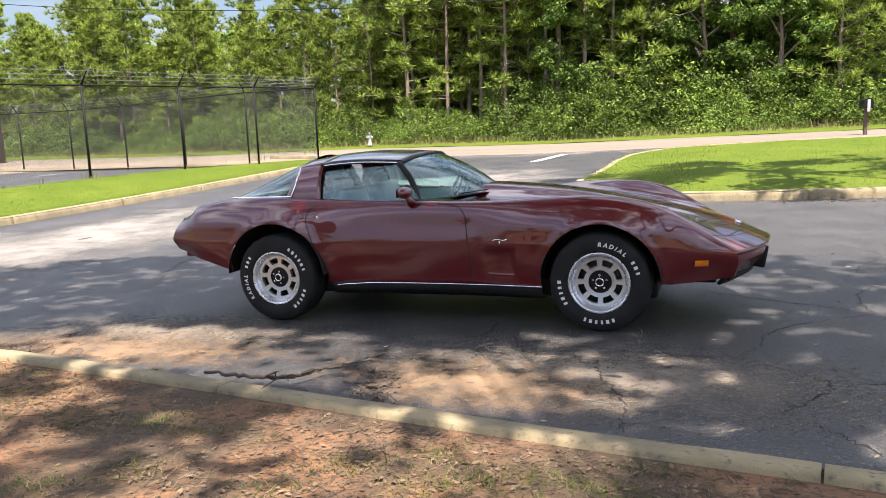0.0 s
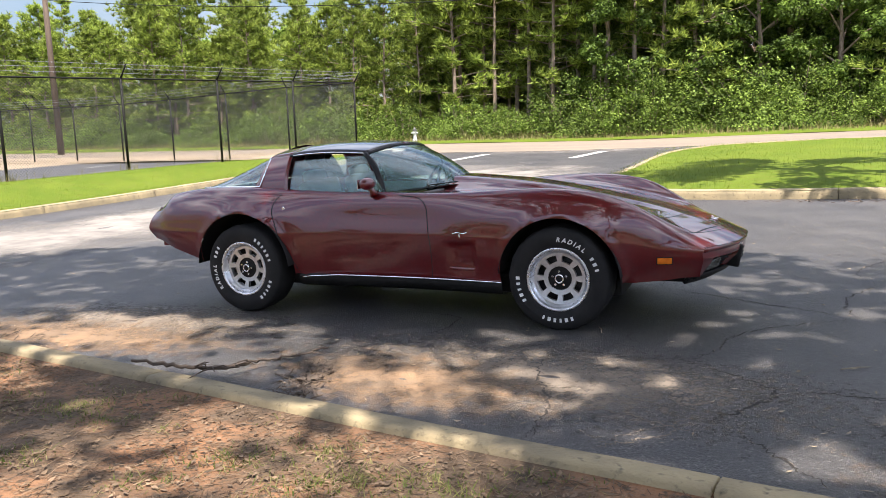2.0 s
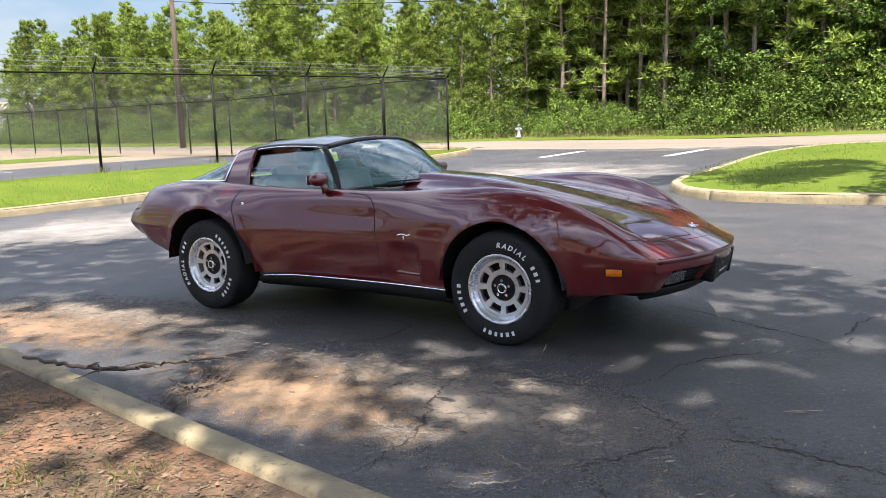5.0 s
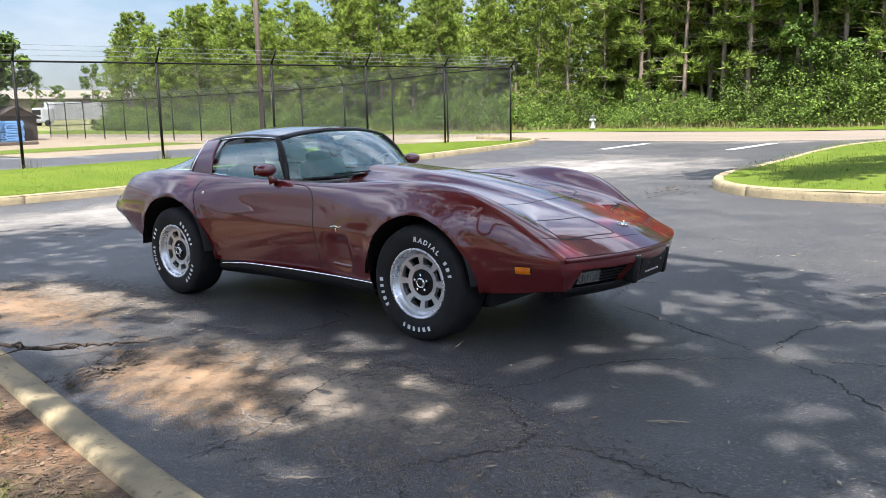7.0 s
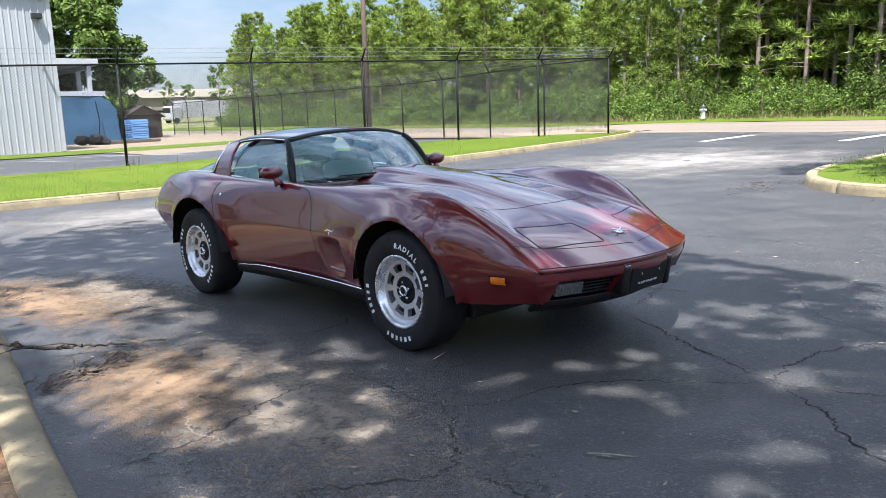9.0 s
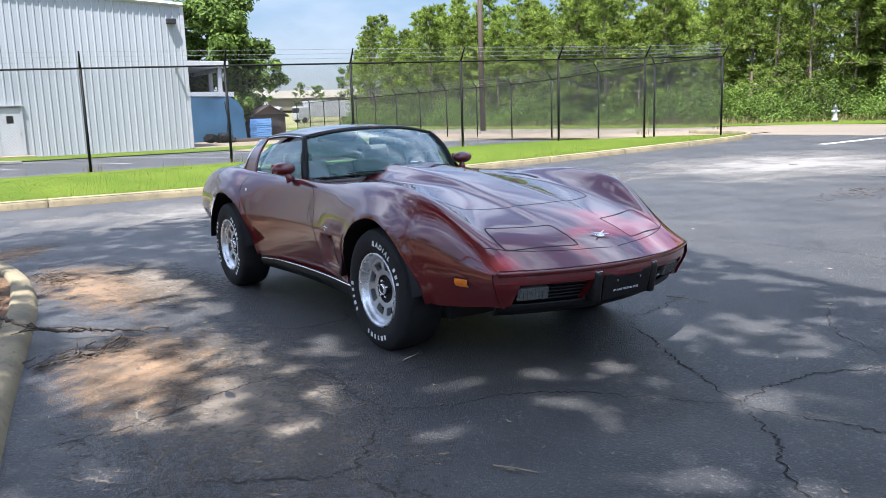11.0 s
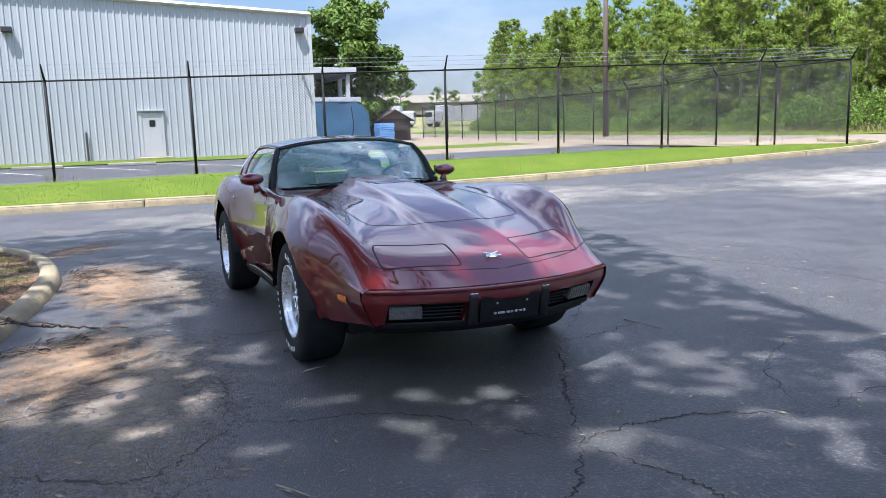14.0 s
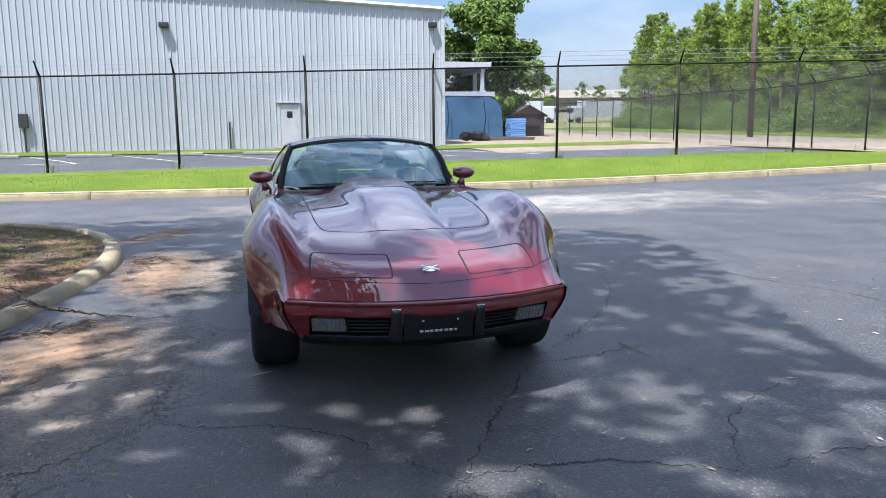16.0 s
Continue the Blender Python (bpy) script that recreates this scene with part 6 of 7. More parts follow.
def trunk_mesh(height, radius, rnd, bend=0.3, steps=9, lean=(0, 0)):
    bm = bmesh.new()
    bx, by = rnd.uniform(-bend, bend) + lean[0], rnd.uniform(-bend, bend) + lean[1]
    line = [Vector((bx * (t ** 1.5) + .05 * math.sin(t * 9 + bx * 9), by * (t ** 1.5) + .05 * math.cos(t * 8), t * height)) for t in np.linspace(0, 1, steps)]
    line[0].z = -0.4
    tube(bm, line, [radius * (1.25 if i == 0 else 1) * (1 - .82 * i / (steps - 1)) for i in range(steps)], 9)
    return bm, line


def along(line, t):
    k = min(int(t * (len(line) - 1)), len(line) - 2)
    return line[k].lerp(line[k + 1], t * (len(line) - 1) - k)


def pine_tree(seed, height, clear, spread, tufts=15, size=0.44):
    rnd = random.Random(seed)
    root = thing("pine_tree", Matrix.Identity(4), "tall pine with a straight bare trunk and bright needle tufts", "pine tree", "pines of the woods")
    tb, line = trunk_mesh(height, .095 + height * .0035, rnd)
    cb = bmesh.new()
    n = 56
    for i in range(n):
        t = clear + (1 - clear) * (i / n) ** .9
        if rnd.random() < .12:
            continue
        p = along(line, min(t, .99))
        a = i * 2.4 + rnd.uniform(-.5, .5)
        f = (t - clear) / (1 - clear)
        L = spread * (1.08 - .62 * f ** 1.6) * (1 - smoothstep(.82, 1.08, f) * .7) * rnd.uniform(.45, 1.15) * (.55 + .45 * smoothstep(0, .2, f))
        rise = .15 + .45 * f
        d = Vector((math.cos(a), math.sin(a), rise)).normalized()
        droop = -0.10 * L
        pts = [p, p + d * L * .5 + Vector((0, 0, droop * .2)), p + d * L + Vector((0, 0, droop))]
        tube(tb, pts, [.045 * (1.1 - .6 * f), .026, .010], 5, False)
        for k in range(tufts):
            u = rnd.uniform(.25, 1.05)
            q = p + d * L * u + Vector((rnd.uniform(-.3, .3), rnd.uniform(-.3, .3), rnd.uniform(-.12, .32) + droop * u * u)) * (.5 + .35 * L)
            needle_tuft(cb, q, (d + Vector((0, 0, .5))).normalized(), size, 14, rnd)
    for i in range(10):
        t = rnd.uniform(.12, clear)
        p = along(line, t)
        a = rnd.uniform(0, 6.28)
        L = rnd.uniform(.4, 1.5)
        tube(tb, [p, p + Vector((math.cos(a), math.sin(a), .05)) * L], [.022, .006], 4, False)
    part("trunk", tb, M_BARK, root, smooth=True)
    part("crown", cb, M_PINE, root)
    return root


def leafy_tree(seed, height, clear, spread, clumps=210, leaves=62, size=.19, folded=False, mat=None, lean=(0, 0), stout=1.0, label="broad-leaved tree with a dense uneven crown", group="broad-leaved trees of the woods"):
    rnd = random.Random(seed)
    root = thing("leafy_tree", Matrix.Identity(4), label, "tree", group)
    tb, line = trunk_mesh(height * .8, (.12 + height * .008) * stout, rnd, .5, lean=lean)
    cb = bmesh.new()
    limbs = []
    for i in range(13):
        t = clear + (.98 - clear) * i / 13
        p = along(line, t)
        a = i * 2.4 + rnd.uniform(-.4, .4)
        f = i / 13
        L = spread * (.75 + .35 * math.sin(math.pi * (f * .8 + .15))) * rnd.uniform(.7, 1.1) * (1.05 - .45 * f)
        d = Vector((math.cos(a), math.sin(a), .28 + .55 * f)).normalized()
        mid = p + d * L * .5 + Vector((rnd.uniform(-.2, .2), rnd.uniform(-.2, .2), .1 * L))
        end = p + d * L
        tube(tb, [p, mid, end], [.07 * (1.2 - f) + .02, .04, .012], 6, False)
        limbs.append((p, mid, end))
        for k in range(2):
            q = mid.lerp(end, rnd.uniform(0, .6))
            e = q + Vector((rnd.uniform(-1, 1), rnd.uniform(-1, 1), rnd.uniform(-.2, .8))) * L * .35
            tube(tb, [q, e], [.025, .008], 4, False)
            limbs.append((q, q.lerp(e, .5), e))
    for i in range(clumps):
        p, m, e = limbs[rnd.randrange(len(limbs))]
        u = rnd.uniform(.35, 1.1)
        c = m.lerp(e, (u - .5) * 2) if u > .5 else p.lerp(m, u * 2)
        c = c + Vector((rnd.gauss(0, .35), rnd.gauss(0, .35), rnd.gauss(0.1, .3))) * spread * .24
        leaf_cluster(cb, c, rnd.uniform(.30, .60) * spread * .26, leaves, size, rnd, folded=folded)
    part("trunk", tb, M_BARK, root, smooth=True)
    part("crown", cb, mat or M_LEAF, root)
    return root


def bush(seed, height, spread, leaves=3600, size=.115):
    rnd = random.Random(seed)
    root = thing("bush", Matrix.Identity(4), "leafy roadside bush at the edge of the woods", "bush", "bushes along the woods")
    tb, cb = bmesh.new(), bmesh.new()
    per = 28
    for i in range(leaves // per):
        a, r = rnd.uniform(0, 6.28), spread * math.sqrt(rnd.random())
        top = height * (1 - .55 * (r / spread) ** 2) * rnd.uniform(.5, 1.05)
        z = top * math.sqrt(rnd.random())
        c = Vector((r * math.cos(a), r * math.sin(a), max(.12, z)))
        leaf_cluster(cb, c, rnd.uniform(.22, .48), per, size, rnd, .8, .5)
        if i % 6 == 0:
            tube(tb, [(r * .2 * math.cos(a), r * .2 * math.sin(a), -.1), (r * .6 * math.cos(a), r * .6 * math.sin(a), z * .6), tuple(c)], [.03, .02, .006], 4, False)
    part("stem", tb, M_BARK, root)
    part("foliage", cb, M_BUSH, root)
    return root


def base_z(x, y):
    return lot_height(x, y) + .03


PINES = [pine_tree(11, 15.5, .24, 3.1), pine_tree(12, 18, .36, 3.2), pine_tree(13, 13, .12, 3.0), pine_tree(14, 16.5, .45, 2.8), pine_tree(15, 11, .08, 2.8)]
LEAFY = [leafy_tree(21, 11.5, .12, 3.5, 240), leafy_tree(22, 14, .22, 3.9, 240), leafy_tree(23, 9, .06, 3.1), leafy_tree(24, 12.5, .10, 3.6, 240)]
BUSHES = [bush(31, 2.6, 1.7), bush(32, 1.7, 1.5), bush(33, 3.6, 2.0, 5200), bush(34, 1.1, 1.2, 1800)]
used = set()


def plant(kinds, k, x, y, scale=1.0, turn=0.0, sink=0.0):
    ob = kinds[k % len(kinds)]
    m = pose(x, y, base_z(x, y) - sink, 0, 0, turn) @ Matrix.Scale(scale, 4)
    if ob.name in used:
        c = copy_thing(ob, Matrix.Identity(4))
        c.matrix_basis = m
        return c
    used.add(ob.name)
    ob.matrix_basis = m
    return ob


def edge_y(x):
    """Where the woods begin beyond the street."""
    return 39.0 + 0.0022 * (x + 18) ** 2 * (1 if x > -18 else .55) * (.6 if x > -18 else 1)


wr = random.Random(77)
x = -93.0
while x < 46:
    y = edge_y(x)
    wood = smoothstep(-14, -4, x)                  # pines to the west, broad leaves to the east
    for row, off in enumerate((2.2, 5.6, 9.6, 14.5)):
        if row > 1 and wr.random() < .5:
            continue
        px_, py_ = x + wr.uniform(-1.2, 1.2) + (row % 2) * 1.4, y + off + wr.uniform(-1.2, 1.2)
        s = wr.uniform(.85, 1.15)
        if -16.5 < px_ < -9.0 and row < 1:
            continue
        if wr.random() < wood * (.85 if row < 2 else .45):
            plant(LEAFY, wr.randrange(4), px_, py_, s * (1.15 if row else 1.0), wr.uniform(0, 360))
        elif px_ < -20:
            plant(PINES, (2, 4, 0, 1)[row] if wr.random() < .8 else wr.randrange(5), px_, py_, s * (.80 + .03 * row), wr.uniform(0, 360))
        else:
            plant(PINES, wr.choice((0, 2, 0, 1)), px_, py_, s, wr.uniform(0, 360))
    x += 3.0
x = -92.0
while x < 46:
    y = edge_y(x)
    east = x > -12
    plant(BUSHES, wr.choice((0, 2, 2, 0) if east else (0, 1, 0, 2)), x + wr.uniform(-.4, .4), y + .4 + wr.uniform(-.6, .9), wr.uniform(.8, 1.25), wr.uniform(0, 360))
    if wr.random() < (.9 if east else .5):
        plant(BUSHES, wr.choice((1, 3, 3)), x + wr.uniform(-.8, .8), y - .9 + wr.uniform(-.4, .4), wr.uniform(.7, 1.2), wr.uniform(0, 360))
    if east:
        plant(BUSHES, 2, x + wr.uniform(-.6, .6), y + 2.2, wr.uniform(1.1, 1.7), wr.uniform(0, 360))
    x += 1.7
# a stand of bare-stemmed pines at the edge beside the hydrant
for k in range(14):
    plant(PINES, (3, 2, 1, 0)[k % 4], -18.5 + 1.15 * k + wr.uniform(-.5, .5), edge_y(-12) + 1.6 + wr.uniform(0, 4.5), wr.uniform(.92, 1.15), wr.uniform(0, 360))
for k in range(13):
    plant(PINES, (2, 4)[k % 2], -21.0 + 1.35 * k + wr.uniform(-.5, .5), edge_y(-12) + 6.0 + wr.uniform(0, 3.0), wr.uniform(1.1, 1.4), wr.uniform(0, 360))
# lower growth between the trunks and a second line that closes the gaps
# the sunny leaf tone brightens the dark gaps between the trunks
BACK = [leafy_tree(61, 12, .05, 3.8, 150, 22, .42, mat=M_LEAF_LIT), leafy_tree(62, 10, .03, 3.6, 150, 22, .42, mat=M_LEAF_LIT)]
x = -60.0
while x < 42:
    plant(BACK, wr.randrange(2), x, edge_y(x) + 18 + wr.uniform(-1, 1), wr.uniform(.9, 1.2), wr.uniform(0, 360))
    plant(BUSHES, 2, x + 1.2, edge_y(x) + 11.5 + wr.uniform(-1, 1), 1.5, wr.uniform(0, 360))
    if x > -24:
        plant(BACK, wr.randrange(2), x + 1.5, edge_y(x) + 12.5 + wr.uniform(-1, 1), wr.uniform(.65, .95), wr.uniform(0, 360))
        plant(LEAFY, 2, x + .7, edge_y(x) + 6.8 + wr.uniform(-1, 1), wr.uniform(.5, .8), wr.uniform(0, 360))
    x += 3.2

# the round tree behind the warehouse
big = leafy_tree(41, 11.8, .08, 4.7, 900, 44, .36, True, M_LEAF_LIT, label="dense round green shade tree behind the warehouse", group="")
big.matrix_basis = pose(-57.5, 17.4, 0.0) @ Matrix.Scale(1.07, 4)
# far hedge line on the horizon
for k in range(26):
    plant(BACK, k, -190 + 4 * math.sin(k * 2.7), -10 + 7.5 * k, .85 + .25 * math.sin(k * 1.9), 40 * k)

# unseen shade trees over the dirt bed, crowns shaped to dapple car and asphalt
SHADE_EDGE = curve([(-9, .6), (-7.5, 1.4), (-6, 2.3), (-4.4, 3.7), (-2.6, 3.5), (-.9, 2.9), (.4, 2.5), (1.4, 2.3), (3, 2.0), (7, 1.4)])
# where sun is let through to the ground: x, y, two radii, share
SUN_PATCHES = [(-2.6, -1.75, 2.3, .66, .80), (-.45, -2.0, .95, .55, .76), (-.1, -1.35, 1.0, .45, .36), (-5.6, -.6, 1.2, 1.2, .34), (1.7, .9, 1.2, 1.3, .27), (1.6, -.2, 1.1, .9, .21), (.72, .42, .36, .34, .80), (1.9, -2.5, .5, .35, .55), (-.4, -2.95, .9, .30, .70),
          (-3.8, -3.0, 1.6, .7, .66), (3.6, .2, 1.8, 2.2, .30), (-.8, -4.4, 4.2, 1.4, .55), (-5.2, 2.0, 1.6, 1.0, .3)]


def sun_share(x, y):
    """How much of the crown over the sun's way to the ground at x, y is gap."""
    f = .13 - .06 * (1 - smoothstep(.8, 1.3, math.hypot((x + 1.4) / 2.4, (y + .1) / 1.15)))
    for gx, gy, rx, ry, share in SUN_PATCHES:
        d = math.hypot((x - gx) / rx, (y - gy) / ry)
        f = max(f, share * (1 - smoothstep(.75, 1.25, d)))
    rim = SHADE_EDGE(x) - y
    f = max(f, .55 * (1 - smoothstep(.2, 1.1, rim)), .5 * (1 - smoothstep(-7.9, -6.6, x)), .92 * smoothstep(4.0, 5.6, x), .92 * (1 - smoothstep(-6.2, -4.7, y)))
    f *= 1 - .88 * (1 - smoothstep(.32, .55, abs(y + .62))) * smoothstep(-3.7, -3.3, x) * (1 - smoothstep(.3, .6, x))
    return f


def in_leaf(x, y):
    if y > SHADE_EDGE(x) or x < -8.2:
        return False
    n = .08 * noise.noise((x * .9, y * 1.0, 2.7)) + .46 * noise.noise((x * 3.0, y * 3.4, 4.2)) + .40 * noise.noise((x * 6.6, y * 7.0, 9.1))
    f = sun_share(x, y)
    return n > .098 * math.log(f / (1 - f))


def shade_tree(base, height, seed, share):
    """A tall tree whose clumps hang only where the ground is to lie in shade; share tells which clumps are its own."""
    rnd = random.Random(seed)
    root = thing("leafy_tree", pose(*base, base_z(*base) + .1), "tall shade tree rooted beside the dirt bed", "tree", "shade trees over the bed")
    tb, line = trunk_mesh(height * .86, .17, rnd, .3, lean=(-.6, .8))
    cb = bmesh.new()
    spots = []
    while len(spots) < share[2]:
        gx, gy, h = rnd.uniform(share[0], share[1]), rnd.uniform(-6.2, 4.0), rnd.uniform(.42, .93) * height
        if not in_leaf(gx, gy):
            continue
        p = Vector((gx, gy, 0)) + sun_dir * (h / sun_dir.z)
        spots.append((gx, gy, p - Vector((base[0], base[1], 0))))
    ends = [spots[k * len(spots) // 26][2] for k in range(26)]
    for e in ends:
        t = min(.97, max(.3, (e.z - .35 * math.hypot(e.x, e.y)) / (height * .86)))
        p = along(line, t)
        tube(tb, [p, p.lerp(e, .5) + Vector((0, 0, .4)), e], [.018, .012, .004], 6, False)
    for gx, gy, c in spots:
        e = min(ends, key=lambda q: (q - c).length)
        tube(tb, [e.lerp(c, -.1), c], [.008, .003], 3, False)
        for _ in range(58):
            d = Vector((rnd.gauss(0, .21), rnd.gauss(0, .21), rnd.gauss(0, .16)))
            q = c + d
            w = q.z / sun_dir.z
            if not in_leaf(q.x + base[0] - sun_dir.x * w, q.y + base[1] - sun_dir.y * w):
                continue
            nrm = Vector((rnd.gauss(0, .5), rnd.gauss(0, .5), 1)).normalized()
            a = Matrix.Rotation(rnd.uniform(0, 6.28), 3, nrm) @ nrm.orthogonal().normalized()
            b, s = nrm.cross(a), rnd.uniform(.09, .17)
            v = [cb.verts.new(q + o) for o in (-a * s * .5, b * s * .30 + nrm * s * .06, a * s * .5, -b * s * .30 + nrm * s * .06)]
            cb.faces.new((v[0], v[1], v[2]))
            cb.faces.new((v[0], v[2], v[3]))
    part("trunk", tb, M_BARK, root, smooth=True)
    part("crown", cb, M_LEAF, root)


shade_tree((7.8, -4.8), 14.5, 53, (.8, 5.6, 520))
shade_tree((4.4, -9.4), 15.5, 54, (-3.6, 1.2, 760))
shade_tree((-3.6, -10.2), 15.5, 56, (-8.4, -3.2, 560))

# an unseen lawn tree further east, leaned to lay shade across the driveway mouth
lawn_tree = leafy_tree(58, 12.0, .50, 3.6, 190, 40, .20, True, lean=(-3.4, 1.2), stout=.3, label="leafy tree standing on the lawn", group="")
lawn_tree.matrix_basis = pose(4.6, 7.5, base_z(4.6, 7.5) + .1)

# unseen trees added behind the walk, to darken what the car's side mirrors
for k in range(16):
    plant(BACK, k, -38 + 5 * k, -34 + 2.5 * math.sin(k * 2.3), .58 + .16 * math.sin(k * 1.7), 50 * k)
    plant(BUSHES, 2, -36 + 5 * k, -31.5 + math.sin(k * 1.3), 1.0, 70 * k)



# ---- small growth, litter and fallen wood ----
def stuff(name, bm, mat, label, category):
    return tagged(part(name, bm, mat), label, category, kind="stuff")


def blade(bm, x, y, z, h, w, rnd, spread=.5):
    a = rnd.uniform(0, 6.28)
    lean = rnd.uniform(.1, spread) * h
    dx, dy = math.cos(a), math.sin(a)
    p = [bm.verts.new(q) for q in ((x - dy * w, y + dx * w, z), (x + dy * w, y - dx * w, z),
                                   (x + dx * lean * .45 + dy * w * .7, y + dy * lean * .45 - dx * w * .7, z + h * .6), (x + dx * lean, y + dy * lean, z + h),
                                   (x + dx * lean * .45 - dy * w * .7, y + dy * lean * .45 + dx * w * .7, z + h * .6))]
    bm.faces.new((p[0], p[1], p[2], p[4]))
    bm.faces.new((p[4], p[2], p[3]))


gr = random.Random(9)


def kerb_y(x):
    """The bed kerb's line near the camera's start."""
    return min(BED_LINE, key=lambda p: abs(p[0] - x) + (0 if p[1] > -5.2 else 9))[1]


bm, bm2 = bmesh.new(), bmesh.new()
TUFTS = [(-2.9, -2.95), (-2.4, -3.4), (-1.9, -3.0), (-1.55, -3.55), (-1.2, -3.1), (-.9, -3.6), (-.6, -3.25), (-.25, -3.45), (.1, -3.2), (.35, -3.9), (.55, -3.5), (.9, -3.35), (1.2, -3.7), (-3.4, -3.6), (-3.9, -3.1)]
for k in range(420):
    if k < len(TUFTS):
        tx, ty = TUFTS[k]
    else:
        tx = gr.uniform(-7.2, 3.2) if k < 190 else gr.uniform(-7.4, -3.6)
        ty = kerb_y(tx) - .22 - abs(gr.gauss(0, 1.0))
    big_ = gr.random() < .45
    n = gr.randrange(80, 170) if big_ else gr.randrange(12, 32)
    for _ in range(n):
        x, y = tx + gr.gauss(0, .10 if big_ else .04), ty + gr.gauss(0, .075 if big_ else .04)
        if y > kerb_y(x) - .18:
            continue
        blade(bm if gr.random() < .58 else bm2, x, y, bed_top(x, y, kerb_y(x) - y) - .005, gr.uniform(.009, .030), .0026, gr, 2.8)
stuff("weed_tufts", bm, M_WEED, "green weed tufts growing in the dirt bed", "weeds")
stuff("dry_tufts", bm2, M_DRY, "straw-coloured dry grass in the dirt bed", "dry grass")

bm, bm2, bm3 = bmesh.new(), bmesh.new(), bmesh.new()
for k in range(21000):
    x = gr.uniform(-7.4, 3.0)
    ky = kerb_y(x)
    y = ky - .18 - abs(gr.gauss(0, 1.1))
    if noise.noise((x * .9, y * .9, 7)) < -.12 and gr.random() < .8:
        continue
    z = bed_top(x, y, ky - y) + .004
    a = gr.uniform(0, 6.28)
    if k % 3:
        L = gr.uniform(.02, .075)
        tube(bm, [(x, y, z), (x + L * math.cos(a), y + L * math.sin(a), z + gr.uniform(-.002, .012))], .0015, 3, False)
    else:
        s = gr.uniform(.006, .020)
        q = [bm2.verts.new((x + s * math.cos(a + t) * f, y + s * math.sin(a + t) * f, z + gr.uniform(0, .012))) for t, f in ((0, 1), (1.57, .5), (3.14, 1), (4.71, .5))]
        bm2.faces.new(q)
stuff("pine_straw", bm, M_LITTER, "brown pine straw scattered over the dirt", "pine straw")
stuff("leaf_litter", bm2, M_LITTER, "small dead leaves scattered over the dirt", "leaf litter")
for k in range(900):
    x, y = gr.uniform(-6, 5), gr.uniform(-2.9, 4.5)
    if y < kerb_y(x) + .05 or (-3.4 < x < 1.1 and abs(y) < .8):
        continue
    s, a = gr.uniform(.007, .021), gr.uniform(0, 6.28)
    z = lot_height(x, y) + .004
    q = [bm3.verts.new((x + s * math.cos(a + t) * f, y + s * math.sin(a + t) * f, z + gr.uniform(0, .008))) for t, f in ((0, 1.3), (1.57, .35), (3.14, 1.3), (4.71, .35))]
    bm3.faces.new(q)
M_PALE_LEAF = material("pale_dead_leaf", (0.30, 0.255, 0.185), .8, second=(0.18, 0.13, 0.08), scale=14)
stuff("fallen_leaves", bm3, M_PALE_LEAF, "pale dead leaves strewn over the asphalt", "fallen leaves")


def fallen_branch():
    root = thing("fallen_branch", Matrix.Identity(4), "dead crooked branch fallen across the kerb", "branch")
    main = spline([(-1.86, -2.60, .15), (-1.71, -2.50, .105), (-1.60, -2.38, .065), (-1.52, -2.22, .032), (-1.46, -2.09, .026), (-1.36, -1.92, .02), (-1.22, -1.68, .014)], 40)
    rr = random.Random(4)
    pts = [(p[0] + rr.uniform(-.012, .012), p[1] + rr.uniform(-.012, .012), max(.006, p[2] + rr.uniform(-.006, .008))) for p in main]
    part("stem", tube(bmesh.new(), pts, [.0085 + .005 * math.sin(math.pi * min(1, i / 30)) - .004 * i / 39 + rr.uniform(-.0015, .002) for i in range(40)], 7), M_TWIG, root, smooth=True)
    for k in range(12):
        p = Vector(pts[rr.randrange(10, 38)])
        a, L = rr.uniform(-1.6, .6), rr.uniform(.06, .22)
        e = p + Vector((math.cos(a) * L, math.sin(a) * L, rr.uniform(-.01, .05)))
        e.z = max(.006, e.z)
        part("twig", tube(bmesh.new(), [p, p.lerp(e, .5) + Vector((.02, .01, .015)), e], [.006, .0045, .002], 5), M_TWIG, root, smooth=True)


fallen_branch()


def debris(cx, cy, rx, ry, count, seed, label):
    rr = random.Random(seed)
    bm = bmesh.new()
    for _ in range(count):
        x, y = cx + rr.gauss(0, rx), cy + rr.gauss(0, ry)
        if y < kerb_y(x) + .04:
            continue
        a, L = rr.gauss(2.0, .7), rr.uniform(.025, .09)
        z = lot_height(x, y) + .005 + rr.uniform(0, .02)
        if rr.random() < .6:
            tube(bm, [(x, y, z), (x + L * math.cos(a), y + L * math.sin(a), z + rr.uniform(-.003, .015))], rr.uniform(.002, .0045), 4, False)
        else:
            s = rr.uniform(.012, .035)
            q = [bm.verts.new((x + s * math.cos(a + t) * f, y + s * math.sin(a + t) * f, z + rr.uniform(0, .015))) for t, f in ((0, 1), (1.57, .45), (3.14, 1), (4.71, .45))]
            bm.faces.new(q)
    stuff("twig_debris", bm, M_TWIG, label, "twigs")


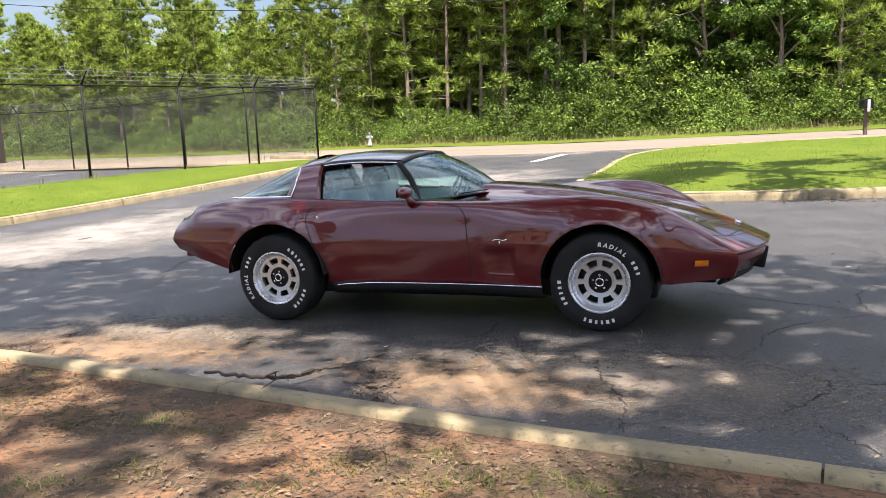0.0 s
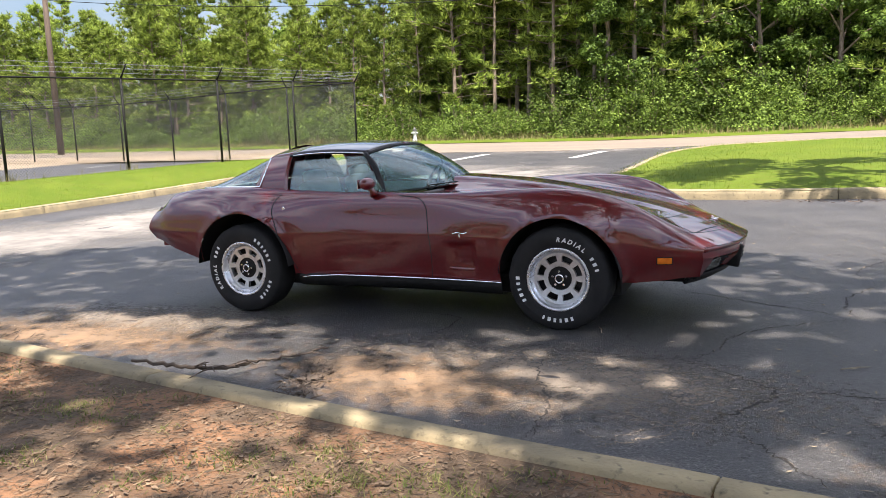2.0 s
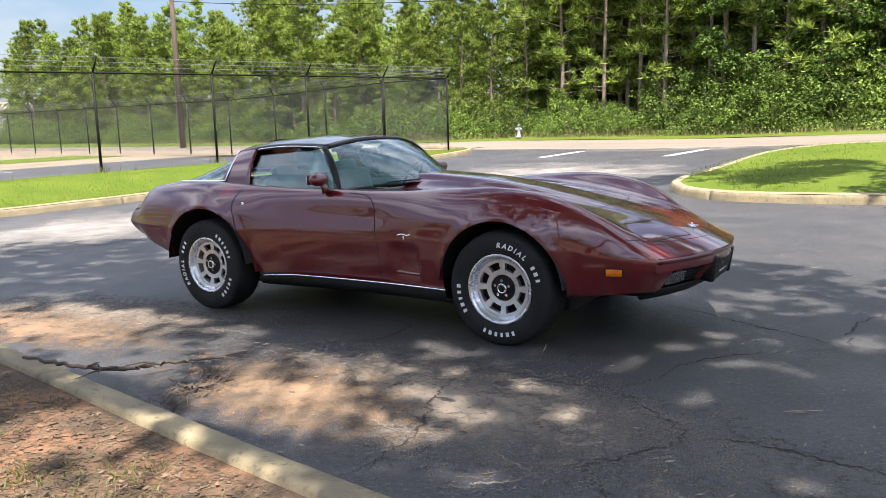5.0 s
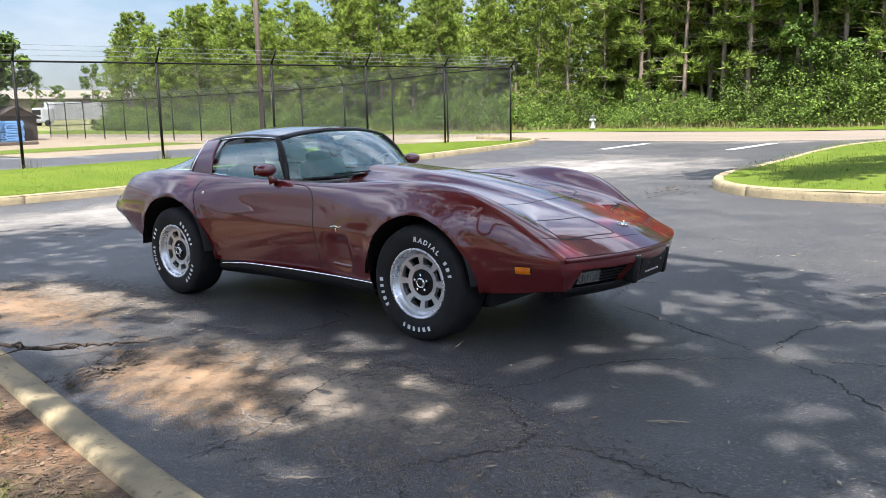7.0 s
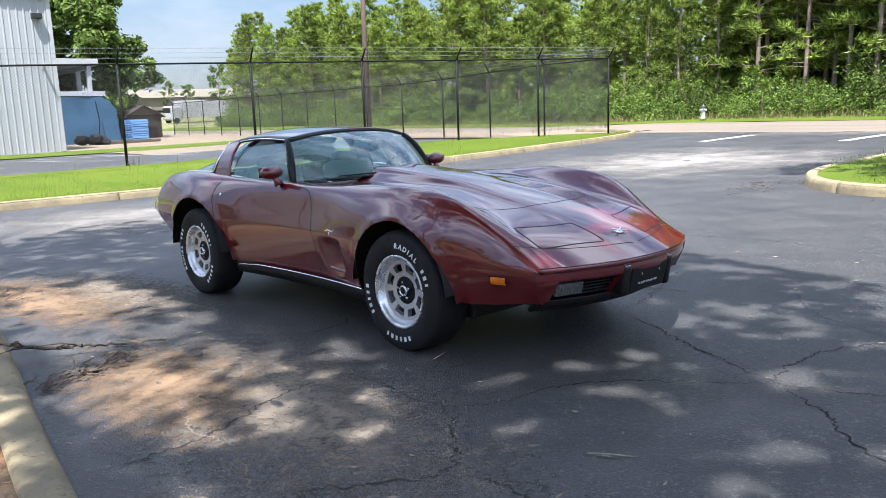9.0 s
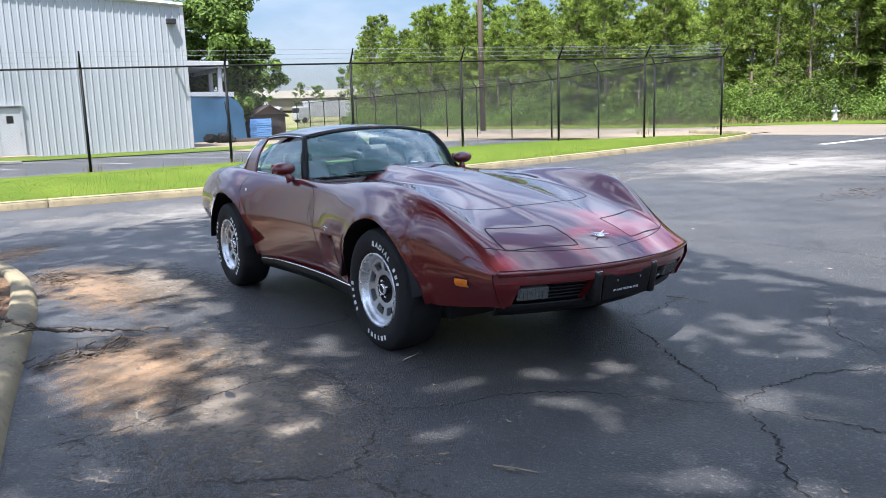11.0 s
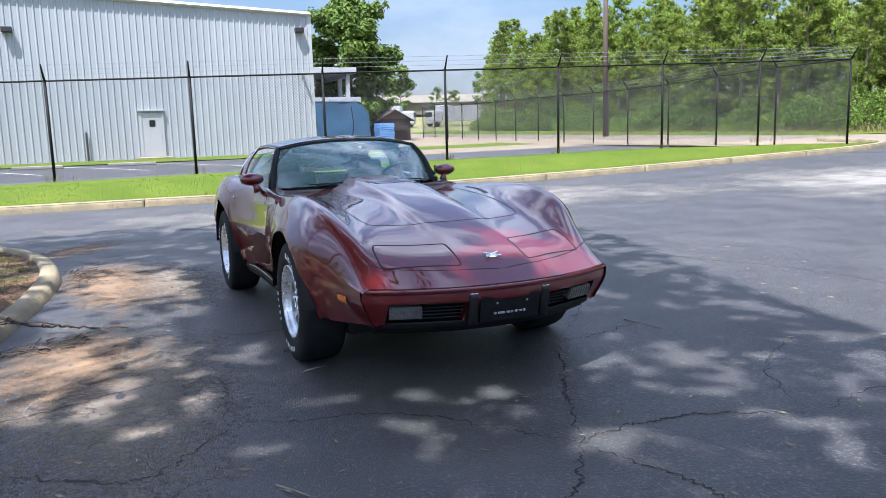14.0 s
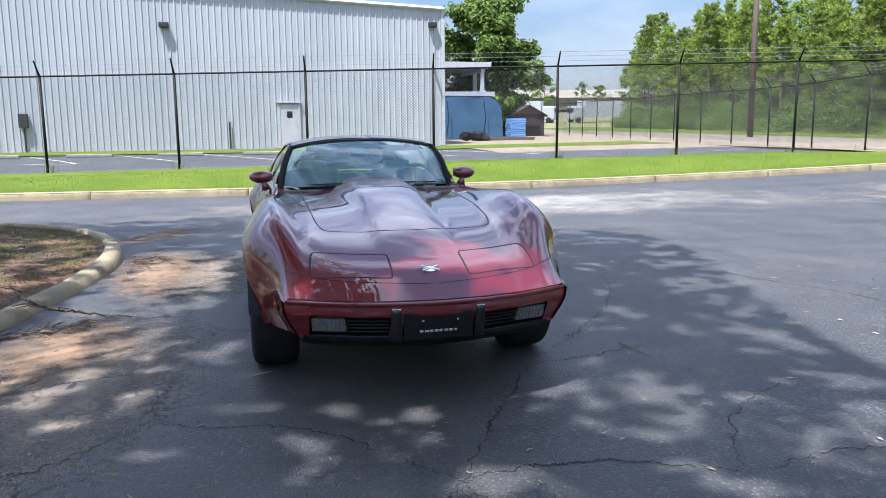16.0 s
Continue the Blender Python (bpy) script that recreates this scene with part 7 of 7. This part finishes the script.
for k in range(6):
    debris(-.96 - .032 * k, -2.42 + .095 * k, .06, .05, 30 if k < 4 else 22, 5 + k, "dead twigs and leaves washed up beside the branch")
debris(-4.0, -2.0, .24, .07, 130, 17, "heap of dead twigs and leaves washed against the kerb")
debris(2.2, 6.9, .8, .12, 160, 8, "dry grass clippings along the lawn kerb")
debris(-2.2, 8.2, .25, .5, 140, 12, "dry grass clippings along the lawn kerb")
for k, (x0, y0, x1, y1) in enumerate(((1.61, -1.26, 1.75, -1.17), (.28, -.84, .23, -.70), (.2, 1.3, .50, 1.36))):
    st = thing("stick", pose(x0, y0, lot_height(x0, y0) + .008), "thin dead stick lying on the asphalt", "stick", "loose sticks")
    part("wood", tube(bmesh.new(), [(0, 0, 0), ((x1 - x0) * .5 + .01, (y1 - y0) * .5, .006), (x1 - x0, y1 - y0, 0)], [.0035, .0035, .002], 6), M_PALE_LEAF, st, smooth=True)

# mown blades on verge and lawn
bm = bmesh.new()
for k in range(34000):
    y = gr.uniform(-14, 21.5)
    i = min(range(0, len(FAR_LINE), 4), key=lambda j: abs(FAR_LINE[j][1] - y))
    fx = FAR_LINE[i][0]
    x = fx - .2 - gr.random() ** 1.5 * 3.4
    if x < -13.0 - 0.1475 * (19.69 - min(y, 19.69)) - .8:
        continue
    blade(bm, x, y, verge_top(x, y, fx - x) - .01, gr.uniform(.02, .05), .005, gr, 1.5)
stuff("verge_grass", bm, M_BLADE, "short bright grass blades on the verge", "grass")
bm = bmesh.new()
for k in range(26000):
    x, y = gr.uniform(-2.0, 16), 7.45 + gr.random() ** 1.4 * 13
    if x < -1.9 + 1.3 * smoothstep(10, 7.4, y) or y < 7.5 + .07 * max(0, x):
        continue
    if y > 20.0 - 1.5 * smoothstep(1, -2, x):
        continue
    blade(bm, x, y, island_top(x, y, y - 7.3) - .012, gr.uniform(.02, .05), .005, gr, 1.5)
stuff("lawn_grass", bm, M_BLADE, "short green grass blades on the lawn", "grass")
bm = bmesh.new()
for k in range(14000):
    x = gr.uniform(-60, 30)
    y = edge_y(x) - gr.random() ** 1.6 * 4.5 + .5
    blade(bm, x, y, lot_height(x, y) + .08, gr.uniform(.15, .55) * (1 if y > edge_y(x) - 2.2 else .5), .014, gr, .8)
stuff("roadside_grass", bm, M_DRY, "tall ragged grass along the edge of the woods", "grass")
bm = bmesh.new()
for k in range(500):
    t = gr.random() * 11
    x, y = -13.246 - .4739 * t + gr.gauss(0, .06), 19.693 - 3.2126 * t
    if gr.random() < .6:
        y = 19.693 - 3.2126 * round(t) + gr.gauss(0, .12)
    blade(bm, x, y, fence_base(x, y) - .02, gr.uniform(.1, .3), .006, gr, .8)
stuff("fence_weeds", bm, M_DRY, "straggling weeds at the foot of the fence", "weeds")
